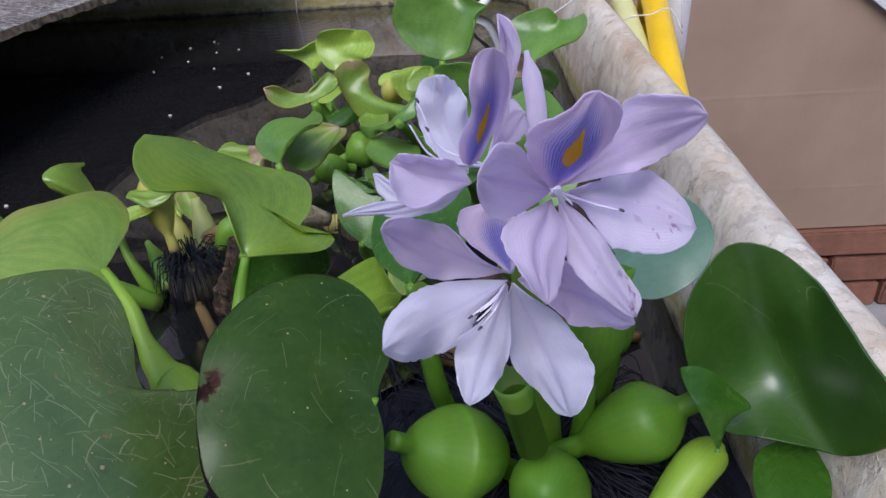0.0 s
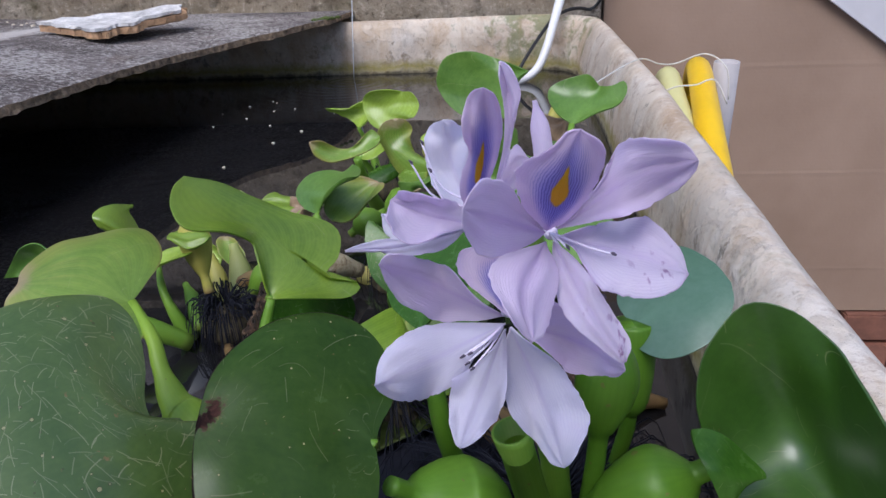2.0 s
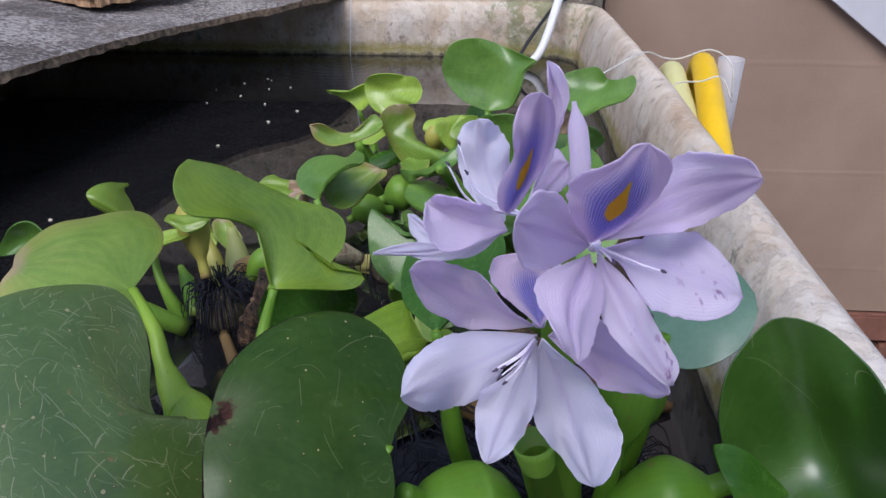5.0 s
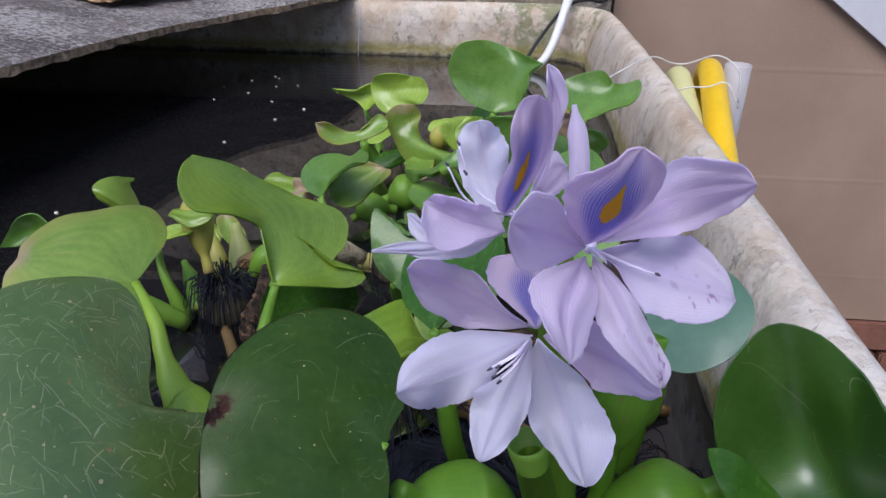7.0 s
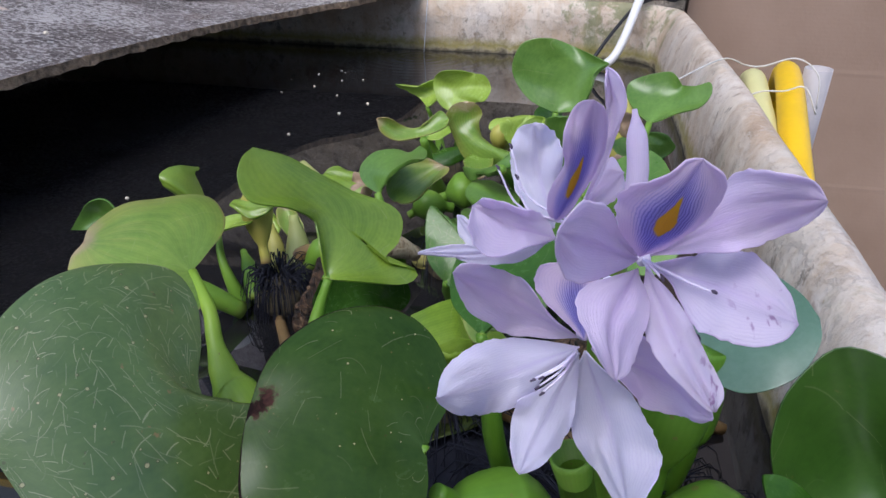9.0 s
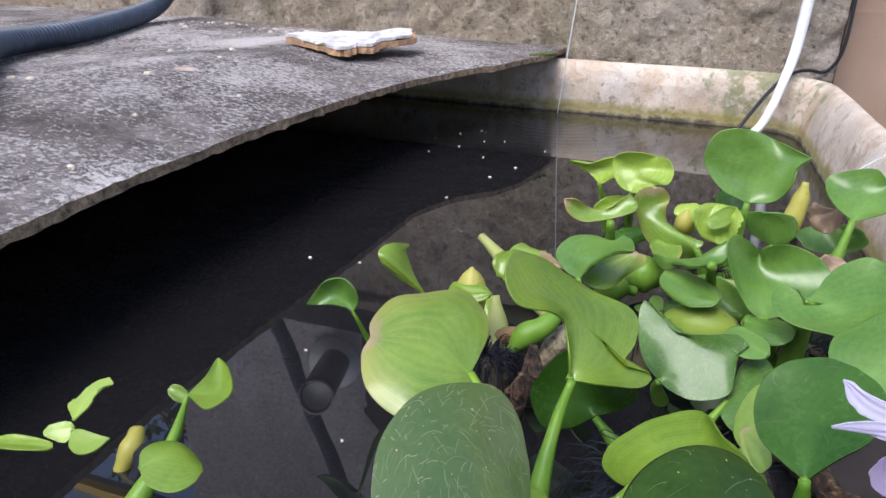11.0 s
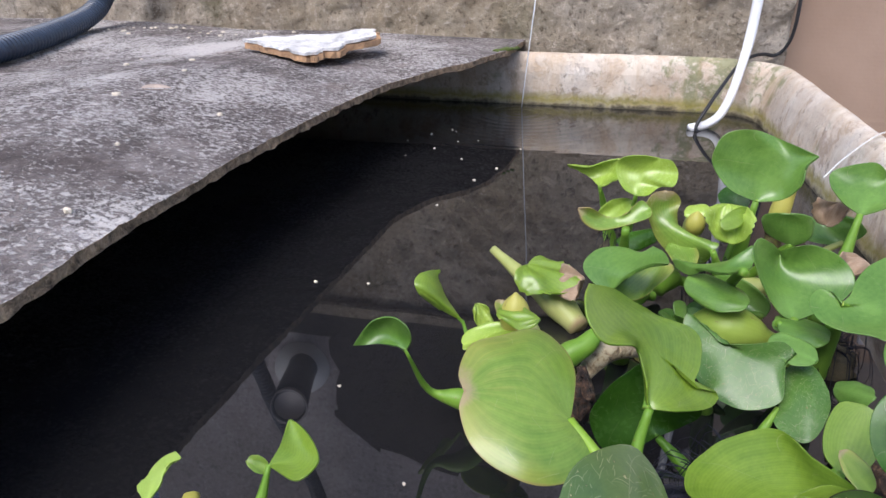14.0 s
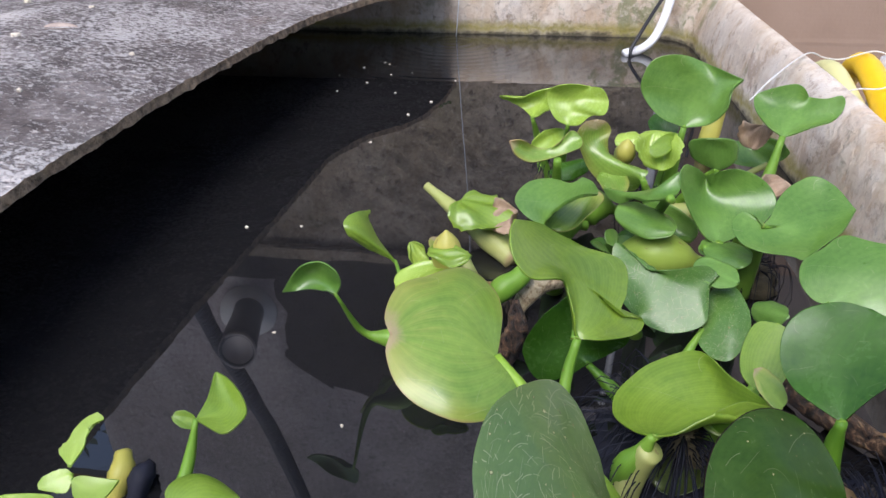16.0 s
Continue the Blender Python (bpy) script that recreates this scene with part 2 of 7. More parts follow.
def leaf_material(name, dark, light, veins=0.35, scars=0.0, yellow=None, burnt=False, rough=0.26, thin=0.22, gloss=0.5):
    """Waxy leaf: fine arched veins, cloudy tone, brown flecks, and as asked pale scratches, a yellowing margin or a burnt tip."""
    m, nt, b = material(name, rough, spec=gloss)
    tc = node(nt, "TexCoord")
    uv = node(nt, "SeparateXYZ", (0, tc.outputs["UV"]))
    s, v = uv.outputs[0], uv.outputs[1]
    obj = coords(nt)
    big = noise_tex(nt, obj, 26, 3)
    fine = noise_tex(nt, obj, 420, 4, 0.6)
    blot = noise_tex(nt, obj, 90, 6, 0.65, 0.5)
    rnd = node(nt, "ObjectInfo").outputs["Random"]
    wob = maths(nt, "MULTIPLY_ADD", noise_tex(nt, obj, 60, 2), 0.012, s)
    line = maths(nt, "SINE", maths(nt, "MULTIPLY", wob, 310.0))
    line2 = maths(nt, "SINE", maths(nt, "MULTIPLY", wob, 83.0))
    vein = maths(nt, "MULTIPLY_ADD", line, 0.22, maths(nt, "MULTIPLY_ADD", line2, 0.25, 0.45), clamp=True)
    tone = maths(nt, "MULTIPLY_ADD", big, 1.9, -0.75)
    tone = maths(nt, "ADD", tone, maths(nt, "MULTIPLY_ADD", blot, 1.1, -0.55))
    tone = maths(nt, "ADD", tone, maths(nt, "MULTIPLY_ADD", fine, 0.9, -0.45))
    tone = maths(nt, "ADD", tone, maths(nt, "MULTIPLY_ADD", rnd, 0.36, 0.1), clamp=True)
    col = mix(nt, tone, dark, light)
    col = mix(nt, maths(nt, "MULTIPLY", vein, veins * 0.3), col, tuple(min(1, c * 1.6 + 0.01) for c in light))
    # paler along the midrib near the petiole
    ms = maths(nt, "ABSOLUTE", maths(nt, "SUBTRACT", s, 0.5))
    rib = maths(nt, "MULTIPLY", maths(nt, "SUBTRACT", 1.0, maths(nt, "MULTIPLY", ms, 6.0), clamp=True), maths(nt, "SUBTRACT", 0.6, v, clamp=True))
    col = mix(nt, maths(nt, "MULTIPLY", rib, 0.5), col, tuple(min(1, c * 1.7 + 0.03) for c in light))
    if yellow:
        e = maths(nt, "ADD", maths(nt, "MULTIPLY", ms, 1.1), maths(nt, "MULTIPLY", big, 0.5))
        e = maths(nt, "ADD", e, maths(nt, "MULTIPLY", v, 0.55))
        col = mix(nt, maths(nt, "MULTIPLY", maths(nt, "SUBTRACT", e, 0.86, clamp=True), 1.5, clamp=True), col, yellow)
        streak = maths(nt, "MULTIPLY", maths(nt, "SUBTRACT", noise_tex(nt, node(nt, "Mapping", ("Vector", tc.outputs["UV"]), ("Scale", (26, 2.2, 1))).outputs[0], 1.0, 4, 0.6), 0.5, clamp=True), 4.0, clamp=True)
        col = mix(nt, maths(nt, "MULTIPLY", streak, maths(nt, "MULTIPLY", v, 0.6)), col, yellow)
        tip = maths(nt, "MULTIPLY", maths(nt, "SUBTRACT", maths(nt, "MULTIPLY_ADD", blot, 0.25, v), 0.98, clamp=True), 12.0, clamp=True)
        col = mix(nt, maths(nt, "MULTIPLY", tip, 0.6), col, (0.46, 0.3, 0.22))
        rim = maths(nt, "MAXIMUM", maths(nt, "MULTIPLY", ms, 2.0), v)
        rim = maths(nt, "MULTIPLY_ADD", blot, 0.05, rim)
        rim = maths(nt, "MULTIPLY", maths(nt, "SUBTRACT", rim, 1.0, clamp=True), 40.0, clamp=True)
        col = mix(nt, maths(nt, "MULTIPLY", rim, 0.55), col, (0.34, 0.18, 0.1))
    # flecks
    spots = node(nt, "TexVoronoi", ("Vector", obj), ("Scale", 270.0), ("Randomness", 1.0)).outputs[0]
    where = noise_tex(nt, obj, 75, 3)
    reach = maths(nt, "MULTIPLY_ADD", where, 0.5 * (0.25 + scars), -0.1 - 0.08 * scars)
    ring = maths(nt, "LESS_THAN", spots, reach)
    col = mix(nt, maths(nt, "MULTIPLY", ring, 0.6), col, (0.06, 0.05, 0.015))
    dot = maths(nt, "LESS_THAN", spots, maths(nt, "MULTIPLY", reach, 0.72))
    col = mix(nt, maths(nt, "MULTIPLY", dot, 0.75), col, (0.5, 0.46, 0.22))
    if scars:
        # scratches: short thin arcs, each with its own length, bend and direction
        total = None
        for k, size in enumerate((6.5, 9.0, 12.0, 16.0) if scars > 0.65 else (6.5,)):
            moved = node(nt, "Mapping", ("Vector", tc.outputs["UV"]), ("Location", (0.37 * k, 0.21 * k, 0)), ("Rotation", (0, 0, 0.6 * k))).outputs[0]
            cell = node(nt, "TexVoronoi", ("Vector", moved), ("Scale", size), ("Randomness", 1.0), voronoi_dimensions="2D")
            own = node(nt, "SeparateXYZ", (0, cell.outputs["Color"]))
            here = node(nt, "SeparateXYZ", (0, node(nt, "VectorMath", (0, moved), (1, cell.outputs["Position"]), operation="SUBTRACT").outputs[0]))
            angle = maths(nt, "MULTIPLY", own.outputs[0], 6.3)
            ca, sa = maths(nt, "COSINE", angle), maths(nt, "SINE", angle)
            along = maths(nt, "ADD", maths(nt, "MULTIPLY", here.outputs[0], ca), maths(nt, "MULTIPLY", here.outputs[1], sa))
            across = maths(nt, "SUBTRACT", maths(nt, "MULTIPLY", here.outputs[1], ca), maths(nt, "MULTIPLY", here.outputs[0], sa))
            curve = maths(nt, "MULTIPLY", maths(nt, "MULTIPLY", along, along), maths(nt, "MULTIPLY_ADD", own.outputs[1], 12.0, -6.0))
            shake = maths(nt, "MULTIPLY_ADD", blot, 0.012, -0.006)
            off = maths(nt, "ABSOLUTE", maths(nt, "ADD", maths(nt, "ADD", across, curve), shake))
            hit = maths(nt, "SUBTRACT", 1.0, maths(nt, "MULTIPLY", off, 430.0), clamp=True)
            far = maths(nt, "MULTIPLY_ADD", own.outputs[2], 0.5 / size, 0.12 / size)
            hit = maths(nt, "MULTIPLY", hit, maths(nt, "LESS_THAN", maths(nt, "ABSOLUTE", along), far))
            hit = maths(nt, "MULTIPLY", hit, maths(nt, "MULTIPLY_ADD", own.outputs[1], 0.9, 0.15))
            total = hit if total is None else maths(nt, "MAXIMUM", total, hit)
        col = mix(nt, maths(nt, "MULTIPLY", total, 0.62 if scars > 0.65 else 0.4), col, (0.52, 0.5, 0.3))
        sore = maths(nt, "MULTIPLY", maths(nt, "SUBTRACT", noise_tex(nt, coords(nt, (1, 1, 1), (0.3, 0.8, 0.2)), 170, 5, 0.65), 0.675, clamp=True), 25.0, clamp=True)
        col = mix(nt, maths(nt, "MULTIPLY", sore, 0.8 * scars, clamp=True), col, (0.3, 0.16, 0.06))
    if burnt:
        patchy = noise_tex(nt, obj, 260, 6, 0.75, 0.5)
        outer = maths(nt, "GREATER_THAN", v, 0.42)
        margin = maths(nt, "MULTIPLY", maths(nt, "MAXIMUM", v, maths(nt, "MULTIPLY", ms, 2.0)), outer)
        bite = maths(nt, "MULTIPLY", maths(nt, "SUBTRACT", maths(nt, "MULTIPLY_ADD", patchy, 0.03, margin), 0.982, clamp=True), 120.0, clamp=True)
        # the scorched notch at the tip
        du, dv = maths(nt, "MULTIPLY", maths(nt, "SUBTRACT", s, 0.46), 0.32), maths(nt, "MULTIPLY", maths(nt, "SUBTRACT", v, 0.985), 1.0)
        away = maths(nt, "SQRT", maths(nt, "ADD", maths(nt, "MULTIPLY", du, du), maths(nt, "MULTIPLY", dv, dv)))
        halo = maths(nt, "SUBTRACT", maths(nt, "MULTIPLY_ADD", patchy, 0.26, -0.02), away)
        tan = maths(nt, "MULTIPLY", maths(nt, "MULTIPLY_ADD", halo, 14.0, 0.35, clamp=True), 0.55)
        col = mix(nt, tan, col, (0.1, 0.075, 0.025))
        halo = maths(nt, "MULTIPLY", halo, 40.0, clamp=True)
        col = mix(nt, halo, col, mix(nt, maths(nt, "MULTIPLY_ADD", patchy, 6.0, -2.6, clamp=True), (0.018, 0.01, 0.009), (0.07, 0.032, 0.026)))
        col = mix(nt, bite, col, (0.014, 0.008, 0.008))
        halo = maths(nt, "MAXIMUM", halo, bite)
    nt.links.new(col, b.inputs["Base Color"])
    sheen = maths(nt, "MULTIPLY_ADD", blot, 0.16, maths(nt, "MULTIPLY_ADD", fine, 0.06, rough - 0.11))
    if burnt:
        sheen = maths(nt, "MULTIPLY_ADD", halo, 0.5, sheen)
        nt.links.new(maths(nt, "MULTIPLY_ADD", halo, -0.2, 0.24, clamp=True), b.inputs["Specular IOR Level"])
        nt.links.new(maths(nt, "MULTIPLY_ADD", halo, -0.08, 0.08, clamp=True), b.inputs["Coat Weight"])
    nt.links.new(sheen, b.inputs["Roughness"])
    h = maths(nt, "ADD", maths(nt, "MULTIPLY", vein, 0.03), maths(nt, "ADD", maths(nt, "MULTIPLY", big, 0.6), maths(nt, "ADD", maths(nt, "MULTIPLY", blot, 0.16), maths(nt, "MULTIPLY", fine, 0.04))))
    bump(nt, b, h, 0.4, 0.0009)
    b.inputs["Coat Weight"].default_value = 0.35 * gloss
    b.inputs["Coat Roughness"].default_value = 0.12
    tr = node(nt, "BsdfTranslucent", ("Color", mix(nt, 0.1 if burnt else 0.4, col, light)))
    mx = node(nt, "MixShader", (0, thin), (1, b.outputs[0]), (2, tr.outputs[0]))
    nt.links.new(mx.outputs[0], nt.nodes["Material Output"].inputs[0])
    return m


green = leaf_material("leaf_green", (0.068, 0.165, 0.022), (0.165, 0.305, 0.055), 0.4, 0.12, rough=0.31, gloss=0.5)
deep = leaf_material("leaf_deep_green", (0.022, 0.078, 0.006), (0.06, 0.155, 0.016), 0.3, 0.2, gloss=0.3)
glossy = leaf_material("leaf_glossy_green", (0.018, 0.068, 0.004), (0.047, 0.125, 0.01), 0.2, 0.25, rough=0.4, gloss=0.95)
light = leaf_material("leaf_light_green", (0.16, 0.28, 0.022), (0.31, 0.45, 0.05), 0.6, 0.1, rough=0.34, thin=0.38, gloss=0.75)
lime = leaf_material("leaf_lime_green", (0.25, 0.39, 0.04), (0.42, 0.56, 0.1), 0.6, 0.1, thin=0.28)
olive = leaf_material("leaf_olive_green", (0.11, 0.22, 0.028), (0.24, 0.37, 0.058), 0.8, 0.2, yellow=(0.38, 0.34, 0.08), thin=0.25, gloss=0.5)
yellow = leaf_material("leaf_yellowing", (0.12, 0.235, 0.028), (0.25, 0.37, 0.055), 0.6, 0.05, yellow=(0.44, 0.41, 0.1), rough=0.36, thin=0.25, gloss=0.6)
dead = leaf_material("leaf_dead_tissue", (0.3, 0.2, 0.12), (0.5, 0.37, 0.26), 0.5, 0.3, rough=0.6, thin=0.2)
# sky sheen painted into the base colour as a bluish pale green
sheeny = leaf_material("leaf_painted_sheen", (0.055, 0.145, 0.07), (0.125, 0.23, 0.15), 0.2, 0.0, rough=0.36, gloss=1.0)
straw = leaf_material("leaf_withered_straw", (0.42, 0.36, 0.07), (0.66, 0.58, 0.2), 0.8, 0.1, rough=0.5, thin=0.3, gloss=0.5)
marked = leaf_material("leaf_marked_green", (0.05, 0.125, 0.022), (0.11, 0.22, 0.045), 0.3, 0.7, gloss=0.35)
scratched = leaf_material("leaf_scratched_green", (0.052, 0.11, 0.02), (0.118, 0.19, 0.04), 0.3, 1.0, rough=0.36, gloss=0.85)
burnt = leaf_material("leaf_burnt_edge", (0.021, 0.054, 0.006), (0.044, 0.092, 0.012), 0.2, 0.65, burnt=True, rough=0.25, gloss=0.3)


def stem_material(name, low, high, foot=(0.35, 0.22, 0.14), rough=0.42):
    m, nt, b = material(name, rough)
    tc = node(nt, "TexCoord")
    uv = node(nt, "SeparateXYZ", (0, tc.outputs["UV"]))
    obj = coords(nt)
    big = noise_tex(nt, obj, 45, 4)
    col = mix(nt, maths(nt, "MULTIPLY_ADD", big, 1.6, -0.35, clamp=True), low, high)
    fibre = maths(nt, "SINE", maths(nt, "MULTIPLY", uv.outputs[0], 170.0))
    col = mix(nt, maths(nt, "MULTIPLY_ADD", fibre, 0.025, 0.025), col, tuple(min(1, c * 1.5) for c in high))
    base = maths(nt, "MULTIPLY", maths(nt, "SUBTRACT", 0.16, maths(nt, "MULTIPLY_ADD", big, 0.16, uv.outputs[1]), clamp=True), 9.0, clamp=True)
    col = mix(nt, base, col, foot)
    dot = maths(nt, "GREATER_THAN", noise_tex(nt, obj, 210, 2), 0.71)
    col = mix(nt, maths(nt, "MULTIPLY", dot, 0.5), col, (0.22, 0.14, 0.06))
    nt.links.new(col, b.inputs["Base Color"])
    bump(nt, b, maths(nt, "ADD", big, maths(nt, "MULTIPLY", fibre, 0.01)), 0.25, 0.0008)
    b.inputs["Specular IOR Level"].default_value = 0.4
    tr = node(nt, "BsdfTranslucent", ("Color", col))
    mx = node(nt, "MixShader", (0, 0.22), (1, b.outputs[0]), (2, tr.outputs[0]))
    nt.links.new(mx.outputs[0], nt.nodes["Material Output"].inputs[0])
    return m


stem_green = stem_material("petiole_green", (0.12, 0.27, 0.025), (0.24, 0.41, 0.05), foot=(0.26, 0.33, 0.06))
stem_deep = stem_material("petiole_deep_green", (0.07, 0.19, 0.012), (0.17, 0.34, 0.03), foot=(0.24, 0.34, 0.05))
stem_pale = stem_material("petiole_pale", (0.36, 0.42, 0.1), (0.5, 0.5, 0.2), foot=(0.4, 0.25, 0.16))
stem_yellow = stem_material("petiole_yellowing", (0.42, 0.4, 0.07), (0.55, 0.5, 0.13), foot=(0.32, 0.2, 0.1))
stem_bright = stem_material("petiole_bright_green", (0.2, 0.36, 0.025), (0.34, 0.5, 0.06), foot=(0.3, 0.38, 0.07))
stem_egg = stem_material("float_yellow_green", (0.22, 0.34, 0.04), (0.36, 0.46, 0.09), foot=(0.36, 0.24, 0.13))
stem_brown = stem_material("rotting_stem", (0.16, 0.09, 0.035), (0.36, 0.24, 0.1), foot=(0.09, 0.05, 0.03), rough=0.4)


def petal_material(name, pale, tint, banner=0.0, stain=0.0, eyed=True):
    """Thin crinkled petal tissue with fine forked veins; the banner carries a blue flame round a yellow eye."""
    m, nt, b = material(name, 0.6, spec=0.25)
    tc = node(nt, "TexCoord")
    uv = node(nt, "SeparateXYZ", (0, tc.outputs["UV"]))
    s, v = uv.outputs[0], uv.outputs[1]
    obj = coords(nt)
    big = noise_tex(nt, obj, 75, 3)
    crinkle = noise_tex(nt, node(nt, "Mapping", ("Vector", tc.outputs["UV"]), ("Scale", (42, 9, 1))).outputs[0], 1.0, 4, 0.6, 0.3)
    ms = maths(nt, "ABSOLUTE", maths(nt, "SUBTRACT", s, 0.5))
    wob = maths(nt, "MULTIPLY_ADD", noise_tex(nt, obj, 190, 4, 0.65), 0.09, s)
    line = maths(nt, "MULTIPLY_ADD", maths(nt, "SINE", maths(nt, "MULTIPLY", wob, 190.0)), 0.5, 0.5)
    # lilac towards the middle line and the throat, paler to the edge
    inner = maths(nt, "SUBTRACT", 1.0, maths(nt, "MULTIPLY", ms, 3.2), clamp=True)
    f = maths(nt, "ADD", maths(nt, "MULTIPLY", inner, 0.5), maths(nt, "MULTIPLY_ADD", big, 1.1, -0.4), clamp=True)
    col = mix(nt, f, pale, tint)
    col = mix(nt, maths(nt, "MULTIPLY", maths(nt, "POWER", line, 4.0), 0.09), col, (0.42, 0.33, 0.66))
    col = mix(nt, maths(nt, "MULTIPLY", maths(nt, "MULTIPLY_ADD", crinkle, 3.0, -1.3, clamp=True), 0.1), col, tuple(c * 0.8 for c in tint))
    mid = maths(nt, "SUBTRACT", 1.0, maths(nt, "MULTIPLY", ms, 16.0), clamp=True)
    deepen = maths(nt, "MULTIPLY", mid, maths(nt, "SUBTRACT", 1.05, v, clamp=True))
    col = mix(nt, maths(nt, "MULTIPLY", deepen, 0.35), col, tuple(c * t for c, t in zip(tint, (0.78, 0.66, 0.9))))
    if banner:
        # blue flame with dark forked veins, and the yellow eye in it
        dv = maths(nt, "SUBTRACT", v, banner - 0.06)
        d2 = maths(nt, "ADD", maths(nt, "POWER", maths(nt, "MULTIPLY", maths(nt, "ABSOLUTE", dv), 2.1), 2.0), maths(nt, "POWER", maths(nt, "MULTIPLY", ms, 2.9), 2.0))
        d2 = maths(nt, "ADD", maths(nt, "SQRT", d2), maths(nt, "MULTIPLY_ADD", line, -0.16, 0.08))
        halo = maths(nt, "MULTIPLY", maths(nt, "SUBTRACT", 1.0, d2, clamp=True), 2.2, clamp=True)
        blue = mix(nt, maths(nt, "POWER", line, 2.0), (0.42, 0.41, 0.88), (0.17, 0.15, 0.58))
        col = mix(nt, maths(nt, "MULTIPLY", halo, 0.85), col, blue)
        up = maths(nt, "SUBTRACT", v, banner)
        narrow = maths(nt, "MULTIPLY_ADD", maths(nt, "MAXIMUM", up, 0.0), 70.0, 8.5)
        e2 = maths(nt, "SQRT", maths(nt, "ADD", maths(nt, "POWER", maths(nt, "MULTIPLY", maths(nt, "ABSOLUTE", up), 5.2), 2.0), maths(nt, "POWER", maths(nt, "MULTIPLY", ms, narrow), 2.0)))
        e2 = maths(nt, "ADD", e2, maths(nt, "MULTIPLY_ADD", noise_tex(nt, obj, 500, 2), 0.3, -0.15))
        eye = maths(nt, "MULTIPLY", maths(nt, "SUBTRACT", 1.0, e2, clamp=True), 6.0, clamp=True)
        if eyed:
            col = mix(nt, eye, col, (0.86, 0.56, 0.02))
    if stain:
        q = maths(nt, "MULTIPLY", maths(nt, "SUBTRACT", noise_tex(nt, coords(nt, (500, 160, 300)), 1.0, 3), 0.61, clamp=True), 12.0, clamp=True)
        q = maths(nt, "MULTIPLY", q, maths(nt, "MULTIPLY", maths(nt, "SUBTRACT", v, 0.45, clamp=True), 2.2))
        col = mix(nt, maths(nt, "MULTIPLY", q, stain), col, (0.34, 0.16, 0.4))
        rim = maths(nt, "MAXIMUM", maths(nt, "MULTIPLY", ms, 2.0), v)
        rim = maths(nt, "MULTIPLY", maths(nt, "SUBTRACT", maths(nt, "MULTIPLY_ADD", crinkle, 0.12, rim), 1.02, clamp=True), 20.0, clamp=True)
        col = mix(nt, maths(nt, "MULTIPLY", rim, 0.4 * stain), col, (0.4, 0.24, 0.5))
    nt.links.new(col, b.inputs["Base Color"])
    h = maths(nt, "ADD", maths(nt, "MULTIPLY", line, 0.05), maths(nt, "ADD", maths(nt, "MULTIPLY", big, 1.6), maths(nt, "ADD", maths(nt, "MULTIPLY", crinkle, 0.55), maths(nt, "MULTIPLY", noise_tex(nt, obj, 900, 3), 0.15))))
    bump(nt, b, h, 0.8, 0.0009)
    b.inputs["Sheen Weight"].default_value = 0.15
    tr = node(nt, "BsdfTranslucent", ("Color", mix(nt, 1.0, col, (1.0, 0.94, 1.0), "MULTIPLY")))
    mx = node(nt, "MixShader", (0, 0.6), (1, b.outputs[0]), (2, tr.outputs[0]))
    nt.links.new(mx.outputs[0], nt.nodes["Material Output"].inputs[0])
    return m


petal_white = petal_material("petal_white_lilac", (0.88, 0.88, 0.97), (0.83, 0.82, 0.95))
petal_lilac = petal_material("petal_lilac", (0.885, 0.818, 0.945), (0.82, 0.715, 0.915))
petal_stained = petal_material("petal_lilac_stained", (0.88, 0.84, 0.945), (0.82, 0.76, 0.925), stain=0.9)
petal_banner = petal_material("petal_banner", (0.89, 0.79, 0.94), (0.82, 0.68, 0.91), banner=0.5)
petal_banner_open = petal_material("petal_banner_open", (0.89, 0.79, 0.94), (0.82, 0.68, 0.91), banner=0.62)
petal_banner_folded = petal_material("petal_banner_folded", (0.89, 0.8, 0.94), (0.82, 0.69, 0.91), banner=0.4, eyed=False)


def plain(name, colour, rough=0.5, vary=0.25, scale=60, metal=0.0, spec=0.5, bumps=0.2, dist=0.0005):
    m, nt, b = material(name, rough, metal, spec)
    obj = coords(nt)
    n1, n2 = noise_tex(nt, obj, scale, 4), noise_tex(nt, obj, scale * 6, 3)
    f = maths(nt, "MULTIPLY_ADD", n1, 0.7, maths(nt, "MULTIPLY", n2, 0.3), clamp=True)
    lo, hi = tuple(c * (1 - vary) for c in colour), tuple(min(1, c * (1 + vary)) for c in colour)
    nt.links.new(ramp(nt, f, ((0.3, lo), (0.7, hi))), b.inputs["Base Color"])
    nt.links.new(maths(nt, "MULTIPLY_ADD", n2, 0.2, rough - 0.1), b.inputs["Roughness"])
    bump(nt, b, maths(nt, "ADD", n1, maths(nt, "MULTIPLY", n2, 0.3)), bumps, dist)
    return m


